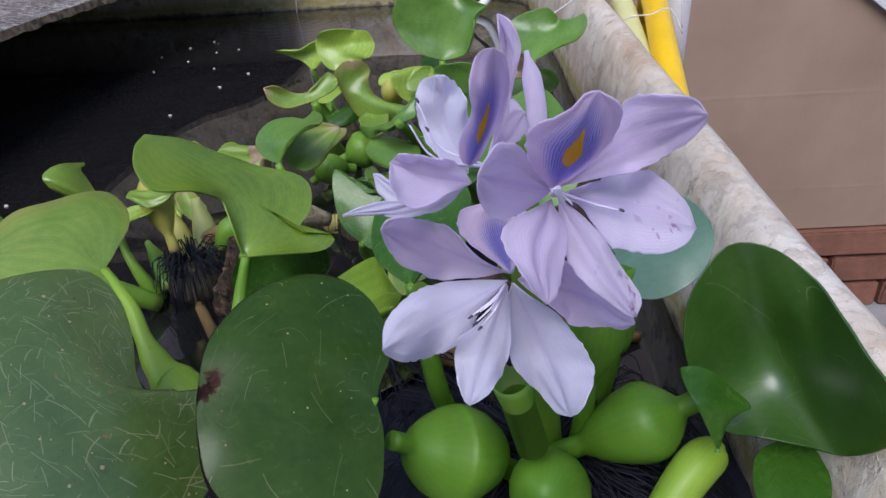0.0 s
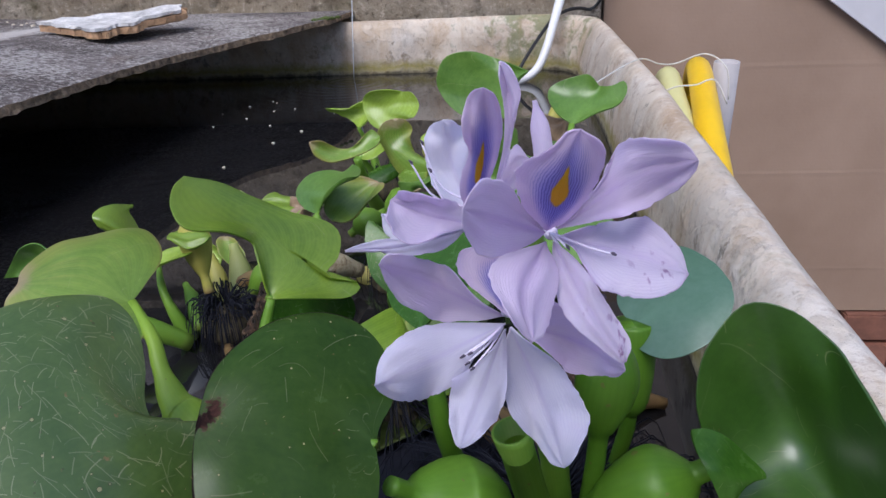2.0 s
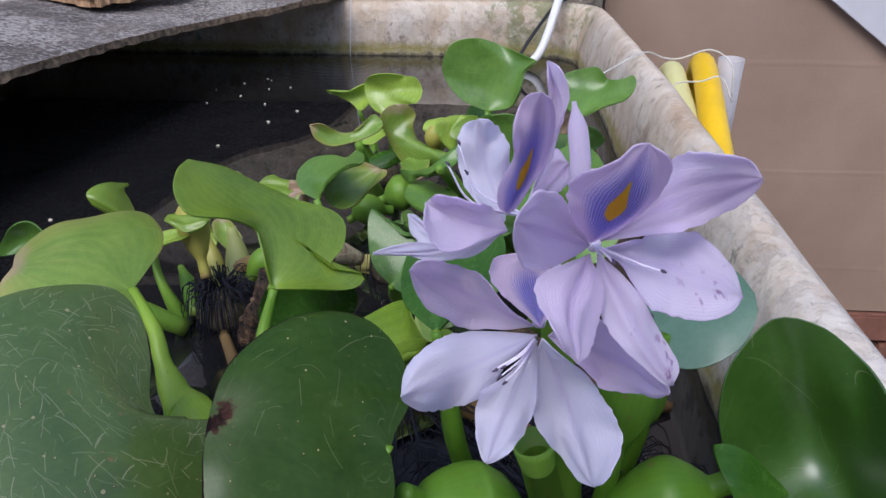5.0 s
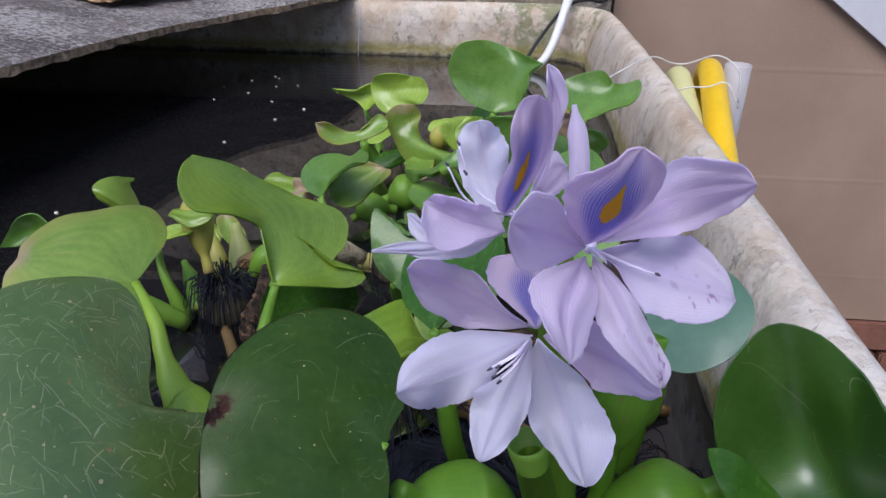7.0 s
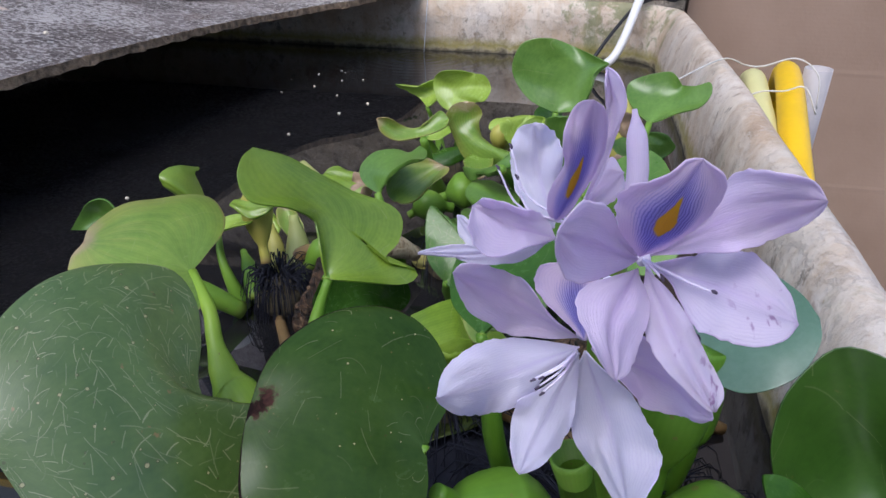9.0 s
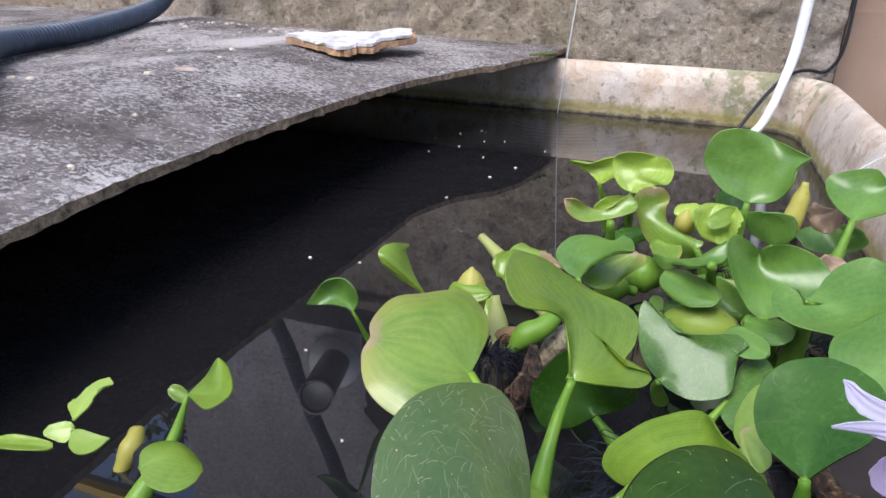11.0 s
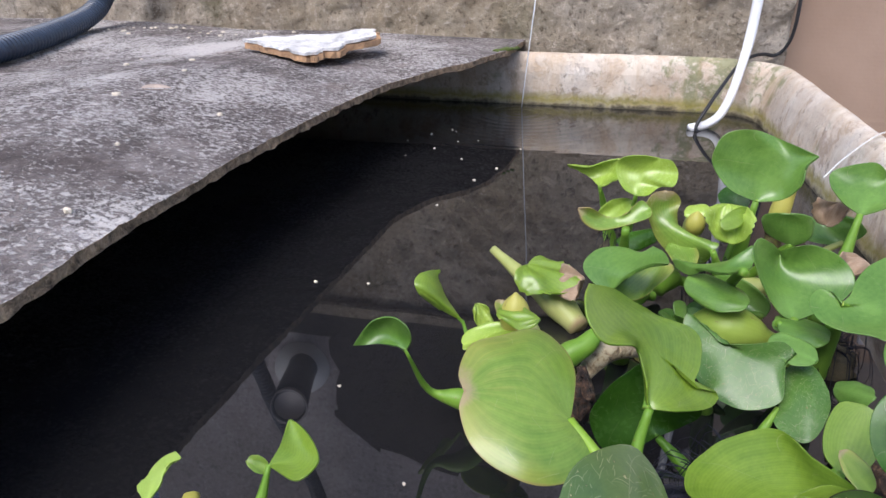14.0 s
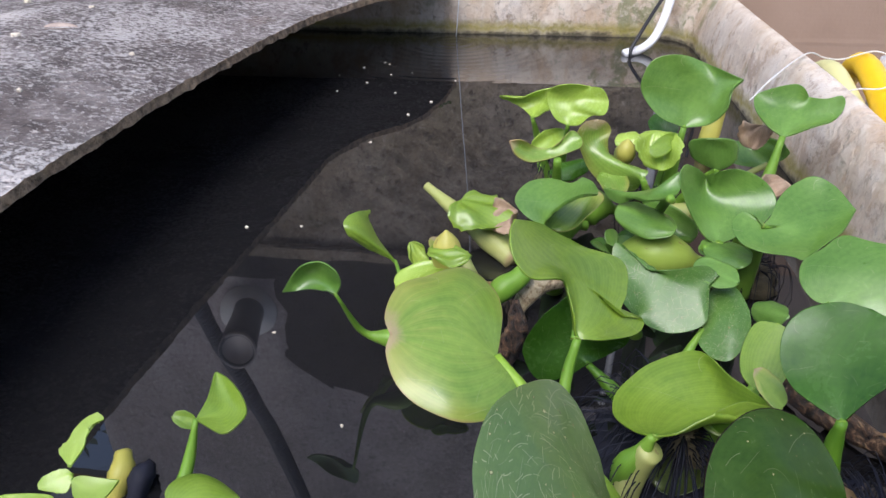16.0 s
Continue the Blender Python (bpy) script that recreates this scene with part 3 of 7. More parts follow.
def tank_material():
    m, nt, b = material("stained_tank_wall", 0.72)
    obj = coords(nt)
    z = node(nt, "SeparateXYZ", (0, obj)).outputs[2]
    n0, n1, n2, n3 = noise_tex(nt, obj, 3.5, 3), noise_tex(nt, obj, 11, 6, 0.65), noise_tex(nt, obj, 42, 7, 0.7, 0.3), noise_tex(nt, obj, 170, 5, 0.7)
    blend = maths(nt, "MULTIPLY_ADD", n0, 0.7, maths(nt, "MULTIPLY_ADD", n2, 0.35, maths(nt, "MULTIPLY", n1, 0.5)))
    col = ramp(nt, blend, ((0.56, (0.34, 0.23, 0.14)), (0.65, (0.56, 0.43, 0.31)), (0.74, (0.66, 0.56, 0.45)), (0.86, (0.7, 0.64, 0.57))))
    # old paint broken into flakes, with bare cement and dark cracked edges between them
    broken = noise_tex(nt, coords(nt, (1, 1, 1), (0.6, 0.1, 1.2)), 21, 9, 0.72, 0.3)
    flake = maths(nt, "MULTIPLY", maths(nt, "SUBTRACT", broken, 0.5, clamp=True), 28.0, clamp=True)
    col = mix(nt, maths(nt, "MULTIPLY", flake, 0.6), col, mix(nt, n2, (0.64, 0.55, 0.44), (0.78, 0.71, 0.62)))
    bare = maths(nt, "MULTIPLY", maths(nt, "SUBTRACT", 0.445, broken, clamp=True), 22.0, clamp=True)
    col = mix(nt, maths(nt, "MULTIPLY", bare, 0.7), col, mix(nt, n3, (0.26, 0.18, 0.13), (0.48, 0.36, 0.27)))
    crack = maths(nt, "SUBTRACT", 1.0, maths(nt, "MULTIPLY", maths(nt, "ABSOLUTE", maths(nt, "SUBTRACT", broken, 0.5)), 110.0), clamp=True)
    crack = maths(nt, "MULTIPLY", crack, maths(nt, "MULTIPLY", maths(nt, "SUBTRACT", n1, 0.44, clamp=True), 8.0, clamp=True))
    col = mix(nt, maths(nt, "MULTIPLY", crack, 0.35), col, (0.2, 0.14, 0.09))
    # black mould specks, thicker low down where the wall stays damp
    damp = maths(nt, "MULTIPLY", maths(nt, "SUBTRACT", 0.075, z, clamp=True), 1.4)
    pock = maths(nt, "MULTIPLY", maths(nt, "SUBTRACT", maths(nt, "ADD", noise_tex(nt, coords(nt, (1, 1, 0.7), (0.4, 0.2, 0)), 60, 6, 0.75), damp), 0.6, clamp=True), 14.0, clamp=True)
    pock = maths(nt, "MULTIPLY", pock, maths(nt, "MULTIPLY", maths(nt, "SUBTRACT", n1, 0.36, clamp=True), 6.0, clamp=True))
    col = mix(nt, maths(nt, "MULTIPLY", pock, 0.65), col, (0.12, 0.09, 0.055))
    moss = maths(nt, "MULTIPLY", maths(nt, "SUBTRACT", noise_tex(nt, coords(nt, (1, 1, 1), (0, 0, 0.7)), 12, 6, 0.7), 0.575, clamp=True), 9.0, clamp=True)
    col = mix(nt, maths(nt, "MULTIPLY", moss, 0.75), col, (0.15, 0.165, 0.045))
    # grey grime in cloudy patches with black pits in it
    grime = noise_tex(nt, coords(nt, (1, 1, 1), (0.3, 0.8, 0.2)), 8, 7, 0.72, 0.4)
    grime = maths(nt, "MULTIPLY", maths(nt, "SUBTRACT", grime, 0.44, clamp=True), 6.0, clamp=True)
    col = mix(nt, maths(nt, "MULTIPLY", grime, 0.4), col, (0.4, 0.32, 0.25))
    pit = maths(nt, "MULTIPLY", maths(nt, "MULTIPLY", maths(nt, "SUBTRACT", n3, 0.57, clamp=True), 12.0, clamp=True), grime)
    col = mix(nt, maths(nt, "MULTIPLY", pit, 0.35), col, (0.14, 0.11, 0.08))
    # a thicker growth of moss in the far corner, and ochre runs below the rim
    off = node(nt, "VectorMath", (0, obj), (1, (0.075, 1.17, 0.075)), operation="DISTANCE").outputs["Value"]
    patch = maths(nt, "MULTIPLY_ADD", off, -2.0, maths(nt, "MULTIPLY_ADD", n2, 1.2, maths(nt, "MULTIPLY_ADD", n1, 0.9, -0.9)))
    col = mix(nt, maths(nt, "MULTIPLY", maths(nt, "MULTIPLY", patch, 7.0, clamp=True), 0.75), col, (0.15, 0.17, 0.05))
    runs = noise_tex(nt, coords(nt, (1, 1, 0.2), (0, 0, 0.3)), 30, 6, 0.7, 0.3)
    runs = maths(nt, "MULTIPLY", maths(nt, "SUBTRACT", runs, 0.5, clamp=True), 7.0, clamp=True)
    col = mix(nt, maths(nt, "MULTIPLY", runs, 0.5), col, (0.5, 0.36, 0.22))
    # algae tide line along the water
    zz = maths(nt, "MULTIPLY_ADD", n2, 0.026, z)
    tide = maths(nt, "SUBTRACT", 1.0, maths(nt, "MULTIPLY", maths(nt, "ABSOLUTE", maths(nt, "SUBTRACT", zz, 0.024)), 70.0), clamp=True)
    col = mix(nt, maths(nt, "MULTIPLY", tide, 0.85), col, mix(nt, n3, (0.1, 0.11, 0.012), (0.42, 0.34, 0.06)))
    wet = maths(nt, "MULTIPLY", maths(nt, "SUBTRACT", 0.02, zz, clamp=True), 160.0, clamp=True)
    col = mix(nt, maths(nt, "MULTIPLY", wet, 0.9), col, (0.045, 0.038, 0.014))
    nt.links.new(col, b.inputs["Base Color"])
    h = maths(nt, "ADD", maths(nt, "MULTIPLY_ADD", flake, 0.5, n2), maths(nt, "ADD", maths(nt, "MULTIPLY", n3, 0.6), maths(nt, "MULTIPLY", pock, -0.4)))
    bump(nt, b, h, 0.55, 0.004)
    return m


def sheet_material():
    m, nt, b = material("weathered_cement_sheet", 0.88, spec=0.2)
    obj = coords(nt)
    n1, n2, n3 = noise_tex(nt, obj, 7, 5, 0.6), noise_tex(nt, obj, 42, 8, 0.72, 0.4), noise_tex(nt, obj, 230, 5, 0.7)
    f = maths(nt, "MULTIPLY_ADD", n1, 0.5, maths(nt, "MULTIPLY_ADD", n3, 0.3, maths(nt, "MULTIPLY", n2, 0.6)))
    col = ramp(nt, f, ((0.5, (0.04, 0.032, 0.029)), (0.66, (0.115, 0.095, 0.088)), (0.78, (0.23, 0.2, 0.188)), (0.9, (0.42, 0.385, 0.365))))
    # dark lichen films and crusty pale spots
    film = maths(nt, "MULTIPLY", maths(nt, "SUBTRACT", noise_tex(nt, coords(nt, (1, 1, 1), (0.2, 0, 1.1)), 17, 7, 0.75, 0.6), 0.49, clamp=True), 9.0, clamp=True)
    col = mix(nt, maths(nt, "MULTIPLY", film, 0.65), col, (0.055, 0.047, 0.043))
    cover = maths(nt, "MULTIPLY_ADD", noise_tex(nt, coords(nt, (1, 1, 1), (0.1, 0.5, 0.3)), 5, 5, 0.6), 0.64, -0.32)
    crust = noise_tex(nt, coords(nt, (1, 1.35, 1), (0.0, 0.0, 0.25)), 170, 8, 0.76, 0.3)
    crust = maths(nt, "MULTIPLY", maths(nt, "SUBTRACT", maths(nt, "ADD", crust, cover), 0.485, clamp=True), 12.0, clamp=True)
    col = mix(nt, maths(nt, "MULTIPLY", crust, 0.85), col, mix(nt, n3, (0.4, 0.37, 0.345), (0.68, 0.635, 0.6)))
    fleck = maths(nt, "GREATER_THAN", noise_tex(nt, coords(nt, (1, 1, 1), (0.3, 0.5, 2)), 90, 3), 0.72)
    col = mix(nt, maths(nt, "MULTIPLY", fleck, 0.8), col, (0.58, 0.55, 0.53))
    rust = maths(nt, "MULTIPLY", maths(nt, "SUBTRACT", noise_tex(nt, coords(nt, (1, 1, 1), (0.9, 0.1, 2)), 14, 5, 0.65), 0.6, clamp=True), 6.0, clamp=True)
    col = mix(nt, maths(nt, "MULTIPLY", rust, 0.4), col, (0.2, 0.125, 0.085))
    nt.links.new(col, b.inputs["Base Color"])
    bump(nt, b, maths(nt, "ADD", maths(nt, "MULTIPLY", n2, 0.8), maths(nt, "ADD", maths(nt, "MULTIPLY", n3, 0.6), maths(nt, "MULTIPLY", crust, 0.25))), 0.8, 0.003)
    return m


def wall_material(name, low, high, dark, moss, tan=(0.5, 0.4, 0.27)):
    m, nt, b = material(name, 0.9, spec=0.2)
    obj = coords(nt)
    n0, n1, n2, n3 = noise_tex(nt, obj, 2.6, 3), noise_tex(nt, obj, 9, 6, 0.65, 0.4), noise_tex(nt, obj, 24, 8, 0.72, 0.5), noise_tex(nt, obj, 95, 6, 0.75)
    field = maths(nt, "MULTIPLY", maths(nt, "SUBTRACT", maths(nt, "MULTIPLY_ADD", n2, 0.25, n0), 0.57, clamp=True), 7.0, clamp=True)
    col = ramp(nt, n1, ((0.34, low), (0.66, high)))
    col = mix(nt, maths(nt, "MULTIPLY", field, 0.7), col, mix(nt, n2, tuple(c * 0.7 for c in tan), tan))
    pit = maths(nt, "MULTIPLY", maths(nt, "SUBTRACT", 0.45, n2, clamp=True), 7.0, clamp=True)
    col = mix(nt, maths(nt, "MULTIPLY", pit, 0.75), col, dark)
    grit = maths(nt, "MULTIPLY", maths(nt, "SUBTRACT", n3, 0.54, clamp=True), 9.0, clamp=True)
    col = mix(nt, maths(nt, "MULTIPLY", grit, 0.65), col, tuple(min(1, c * 1.35) for c in high))
    speck = maths(nt, "MULTIPLY", maths(nt, "SUBTRACT", 0.45, n3, clamp=True), 10.0, clamp=True)
    col = mix(nt, maths(nt, "MULTIPLY", speck, 0.75), col, dark)
    stain = maths(nt, "MULTIPLY", maths(nt, "SUBTRACT", noise_tex(nt, coords(nt, (1, 1, 0.45), (0.2, 0, 0)), 6, 6, 0.68, 0.5), 0.55, clamp=True), 6.0, clamp=True)
    col = mix(nt, maths(nt, "MULTIPLY", stain, 0.45), col, tuple(c * 1.6 for c in dark))
    mo = maths(nt, "MULTIPLY", maths(nt, "SUBTRACT", noise_tex(nt, coords(nt, (1, 1, 1), (0, 0.5, 0)), 7, 5), 0.58, clamp=True), 6.0, clamp=True)
    col = mix(nt, maths(nt, "MULTIPLY", mo, moss), col, (0.13, 0.13, 0.05))
    nt.links.new(col, b.inputs["Base Color"])
    bump(nt, b, maths(nt, "ADD", maths(nt, "MULTIPLY", n1, 1.2), maths(nt, "ADD", n2, maths(nt, "MULTIPLY", n3, 0.7))), 1.0, 0.018)
    return m


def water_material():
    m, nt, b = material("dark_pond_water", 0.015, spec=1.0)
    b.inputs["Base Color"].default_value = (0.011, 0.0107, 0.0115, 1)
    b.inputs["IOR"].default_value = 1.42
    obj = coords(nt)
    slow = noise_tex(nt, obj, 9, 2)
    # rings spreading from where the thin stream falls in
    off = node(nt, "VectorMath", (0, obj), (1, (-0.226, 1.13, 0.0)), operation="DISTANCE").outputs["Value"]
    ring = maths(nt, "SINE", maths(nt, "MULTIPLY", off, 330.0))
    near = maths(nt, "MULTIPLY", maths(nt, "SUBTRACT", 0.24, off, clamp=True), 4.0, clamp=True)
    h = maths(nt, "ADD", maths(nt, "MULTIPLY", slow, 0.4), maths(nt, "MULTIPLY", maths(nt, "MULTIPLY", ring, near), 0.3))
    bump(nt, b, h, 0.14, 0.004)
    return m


def cardboard_material():
    m, nt, b = material("brown_cardboard", 0.8, spec=0.2)
    obj = coords(nt)
    n1, n2 = noise_tex(nt, obj, 4, 4), noise_tex(nt, obj, 160, 3)
    sep = node(nt, "SeparateXYZ", (0, obj))
    col = ramp(nt, n1, ((0.3, (0.28, 0.19, 0.135)), (0.7, (0.38, 0.268, 0.198))))
    zz = maths(nt, "MULTIPLY_ADD", n1, 0.01, sep.outputs[2])
    saw = maths(nt, "ABSOLUTE", maths(nt, "SUBTRACT", maths(nt, "FRACT", maths(nt, "MULTIPLY", zz, 5.0)), 0.5))
    crease = maths(nt, "MULTIPLY", maths(nt, "SUBTRACT", 0.03, saw, clamp=True), 33.0)
    col = mix(nt, maths(nt, "MULTIPLY", crease, 0.05), col, (0.45, 0.34, 0.26))
    flute = maths(nt, "SINE", maths(nt, "MULTIPLY", zz, 900.0))
    nt.links.new(col, b.inputs["Base Color"])
    bump(nt, b, maths(nt, "ADD", maths(nt, "MULTIPLY", crease, 0.3), maths(nt, "ADD", maths(nt, "MULTIPLY", flute, 0.012), maths(nt, "MULTIPLY", n2, 0.2))), 0.5, 0.003)
    return m


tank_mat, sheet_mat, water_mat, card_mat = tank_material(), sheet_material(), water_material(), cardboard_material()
stone_mat = wall_material("rough_cement_wall", (0.37, 0.298, 0.215), (0.57, 0.5, 0.415), (0.11, 0.08, 0.054), 0.45)
plaster_mat = wall_material("pale_plaster", (0.52, 0.46, 0.475), (0.76, 0.71, 0.72), (0.24, 0.21, 0.21), 0.05, (0.6, 0.54, 0.52))
dark_wall_mat = wall_material("dark_wall", (0.05, 0.045, 0.04), (0.09, 0.08, 0.075), (0.03, 0.025, 0.02), 0.3, (0.08, 0.07, 0.055))
black_pipe = plain("black_plastic", (0.038, 0.054, 0.084), 0.36, 0.3, 40, bumps=0.1)
cable_mat = plain("black_cable", (0.015, 0.015, 0.017), 0.5, 0.2)
white_tube_mat = plain("white_plastic_tube", (0.75, 0.75, 0.75), 0.35, 0.08, 30, bumps=0.1)
grey_pipe_mat = plain("grey_plastic_pipe", (0.42, 0.39, 0.39), 0.5, 0.12, 20)
yellow_mat = plain("yellow_hose", (0.8, 0.5, 0.005), 0.4, 0.1, 20, bumps=0.1)
pale_hose_mat = plain("pale_yellow_hose", (0.62, 0.6, 0.28), 0.45, 0.1, 20, bumps=0.1)
string_mat = plain("white_string", (0.62, 0.6, 0.56), 0.8, 0.15, 200)
ground_mat = plain("concrete_ground", (0.23, 0.22, 0.22), 0.9, 0.3, 6, bumps=0.5, dist=0.004)
brick_mat = plain("dark_red_brick", (0.2, 0.085, 0.055), 0.85, 0.35, 14, bumps=0.5, dist=0.003)
board_mat = plain("white_board", (0.6, 0.58, 0.6), 0.6, 0.08, 8)
bark_white = plain("peeling_white_paint", (0.56, 0.54, 0.52), 0.8, 0.5, 45, bumps=0.7, dist=0.002)
bark_wood = plain("weathered_wood", (0.4, 0.24, 0.13), 0.85, 0.5, 60, bumps=0.8, dist=0.003)
root_mat = plain("dark_roots", (0.014, 0.015, 0.024), 0.7, 0.5, 120, spec=0.25)
crown_mat = plain("fibrous_crown", (0.075, 0.06, 0.03), 0.75, 0.6, 150, bumps=0.8, dist=0.002)
crumb_mat = plain("pale_fish_food", (0.66, 0.58, 0.46), 0.8, 0.2, 200)
dry_mat = plain("dry_leaf", (0.42, 0.33, 0.27), 0.8, 0.3, 150)
anther_mat = plain("dark_anther", (0.07, 0.05, 0.09), 0.6, 0.3, 400)
filament_mat = plain("pale_filament", (0.74, 0.68, 0.84), 0.5, 0.08, 400)
foliage_mat = plain("tree_foliage", (0.05, 0.09, 0.03), 0.6, 0.5, 12)
moss_mat = plain("green_moss", (0.11, 0.15, 0.03), 0.9, 0.5, 120, bumps=0.8, dist=0.002)
blue_grey = plain("blue_grey_panel", (0.2, 0.24, 0.29), 0.6, 0.1, 10)
stream_mat = plain("falling_water", (0.75, 0.77, 0.8), 0.1, 0.05, 200, spec=0.8)

sky_blocker_mat = plain("brown_grey_render", (0.3, 0.25, 0.22), 0.85, 0.25, 9, bumps=0.4, dist=0.003)
sheet_edge_mat = plain("broken_cement_edge", (0.27, 0.19, 0.12), 0.9, 0.9, 130, bumps=1.0, dist=0.005)



def rotten_material(name, dark, mid, pale, share):
    """Wet rotting stem tissue: dark brown with paler strips where the skin still holds."""
    m, nt, b = material(name, 0.3, spec=0.6)
    obj = coords(nt)
    n1 = noise_tex(nt, obj, 130, 6, 0.7, 0.8)
    n2 = noise_tex(nt, coords(nt, (1, 1, 0.35), (0.4, 0.3, 0)), 420, 5, 0.7, 0.4)
    f = maths(nt, "MULTIPLY_ADD", n1, 0.7, maths(nt, "MULTIPLY", n2, 0.4))
    nt.links.new(ramp(nt, f, ((share - 0.1, dark), (share, mid), (share + 0.07, pale))), b.inputs["Base Color"])
    nt.links.new(maths(nt, "MULTIPLY_ADD", n2, 0.6, 0.05), b.inputs["Roughness"])
    bump(nt, b, maths(nt, "ADD", n1, maths(nt, "MULTIPLY", n2, 0.6)), 1.0, 0.004)
    return m


rot_mat = rotten_material("rotting_brown_stem", (0.012, 0.008, 0.005), (0.09, 0.045, 0.02), (0.34, 0.22, 0.12), 0.58)
rot_streak = rotten_material("rotting_streaked_stem", (0.1, 0.06, 0.03), (0.4, 0.3, 0.17), (0.55, 0.47, 0.3), 0.5)

# ---- the setting ----
X_IN, Y_IN = 0.138, 1.195
FLOOR = -0.72


def box(name, lo, hi, material_, parent=None, label="", bevel=0.0, **tags):
    (x0, y0, z0), (x1, y1, z1) = lo, hi
    c = V(((x0 + x1) / 2, (y0 + y1) / 2, z0))
    bm = bmesh.new()
    bmesh.ops.create_cube(bm, size=1)
    bmesh.ops.transform(bm, matrix=Matrix.Translation((0, 0, (z1 - z0) / 2)) @ Matrix.Diagonal((x1 - x0, y1 - y0, z1 - z0, 1)), verts=bm.verts)
    if bevel:
        bmesh.ops.bevel(bm, geom=bm.edges[:], offset=bevel, segments=2, affect="EDGES")
    me = bpy.data.meshes.new(name)
    bm.to_mesh(me)
    bm.free()
    me.materials.append(material_)
    ob = new(name, me)
    ob["at"] = tuple(c)
    if parent is not None:
        ob.parent = parent
        ob.location = c - V(parent["at"])
    else:
        ob.location = c
    if label:
        ob["label"] = label
    return tagged(ob, **tags) if tags else ob


def tank():
    """Cast tank with rounded corners and a rounded rim: a profile swept round a rounded rectangle."""
    x0, x1, y0, y1 = -1.05, X_IN, -0.62, Y_IN
    r = 0.07
    path = []
    for cx, cy, a0 in ((x1 - r, y1 - r, 0), (x0 + r, y1 - r, 90), (x0 + r, y0 + r, 180), (x1 - r, y0 + r, 270)):
        for k in range(9):
            a = radians(a0 + 90 * k / 8)
            path.append((V((cx + r * math.cos(a), cy + r * math.sin(a), 0)), V((math.cos(a), math.sin(a), 0))))
    fine = []
    for i, (p, n) in enumerate(path):
        p2, n2 = path[(i + 1) % len(path)]
        steps = max(1, int((p2 - p).length / 0.04))
        for k in range(steps):
            fine.append((p.lerp(p2, k / steps), n.lerp(n2, k / steps).normalized()))
    # outward offset and height, from inside floor over the rim to the outside foot
    prof = [(-0.02, FLOOR + 0.06), (-0.012, -0.2), (-0.002, -0.02), (0.0, 0.0), (0.001, 0.025), (0.001, 0.055), (0.003, 0.072), (0.008, 0.081), (0.014, 0.0855), (0.02, 0.0855),
            (0.026, 0.081), (0.0305, 0.072), (0.032, 0.055), (0.03, 0.02), (0.03, -0.3), (0.03, FLOOR)]
    root = group_empty("water_tank", (0, 0.3, FLOOR), "old cream painted cement tank with flaking stains and moss", "water tank")
    for name, part_prof, closed in (("tank_body", prof[:6], True), ("rim", prof[5:13], False), ("outer_wall", prof[12:], False)):
        verts, faces = [], []
        m = len(part_prof)
        for p, n in fine:
            for d, z in part_prof:
                q = p + n * d
                q.z = z
                w = noise.noise(q * 9) * 0.0022 + noise.noise(q * 30) * 0.0009
                # the side wall leans away slightly towards the far end
                lean = 0.022 * max(0.0, q.y - 0.2) if q.x > 0 and z > 0.03 else 0.0
                lean *= min(1.0, max(0.0, (z - 0.03) / 0.04))
                slip = (-0.009 + 0.013 * min(1.0, max(0.0, (q.y - 0.2) / 0.55))) if n.x > 0.5 else 0.0
                verts.append(q + n * w + V((lean * max(0.0, n.x) * 0.6 + slip, 0, noise.noise(q * 5 + V((3, 1, 0))) * 0.003 if z > 0.06 else 0)))
        c = len(fine)
        for i in range(c):
            for j in range(m - 1):
                a, b2 = i * m + j, ((i + 1) % c) * m + j
                faces.append((a, a + 1, b2 + 1, b2))
        if closed:
            faces.append(tuple(i * m for i in range(c)))
        ob = mesh(name, verts, faces, tank_mat, root, origin=(0, 0, 0))


tank()


def flat_grid(name, x0, x1, y0, y1, nx, ny, z, material_):
    verts = [(x0 + (x1 - x0) * i / nx, y0 + (y1 - y0) * j / ny, z) for j in range(ny + 1) for i in range(nx + 1)]
    faces = [(j * (nx + 1) + i, j * (nx + 1) + i + 1, (j + 1) * (nx + 1) + i + 1, (j + 1) * (nx + 1) + i) for j in range(ny) for i in range(nx)]
    return mesh(name, verts, faces, material_, origin=(0, 0, 0), smooth=False)


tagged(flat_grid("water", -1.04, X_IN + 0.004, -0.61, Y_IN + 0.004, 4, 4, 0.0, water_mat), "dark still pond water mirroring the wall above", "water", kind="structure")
tagged(flat_grid("ground", -60, 60, -60, 60, 6, 6, FLOOR, ground_mat), "grey concrete yard floor", "ground", kind="structure")


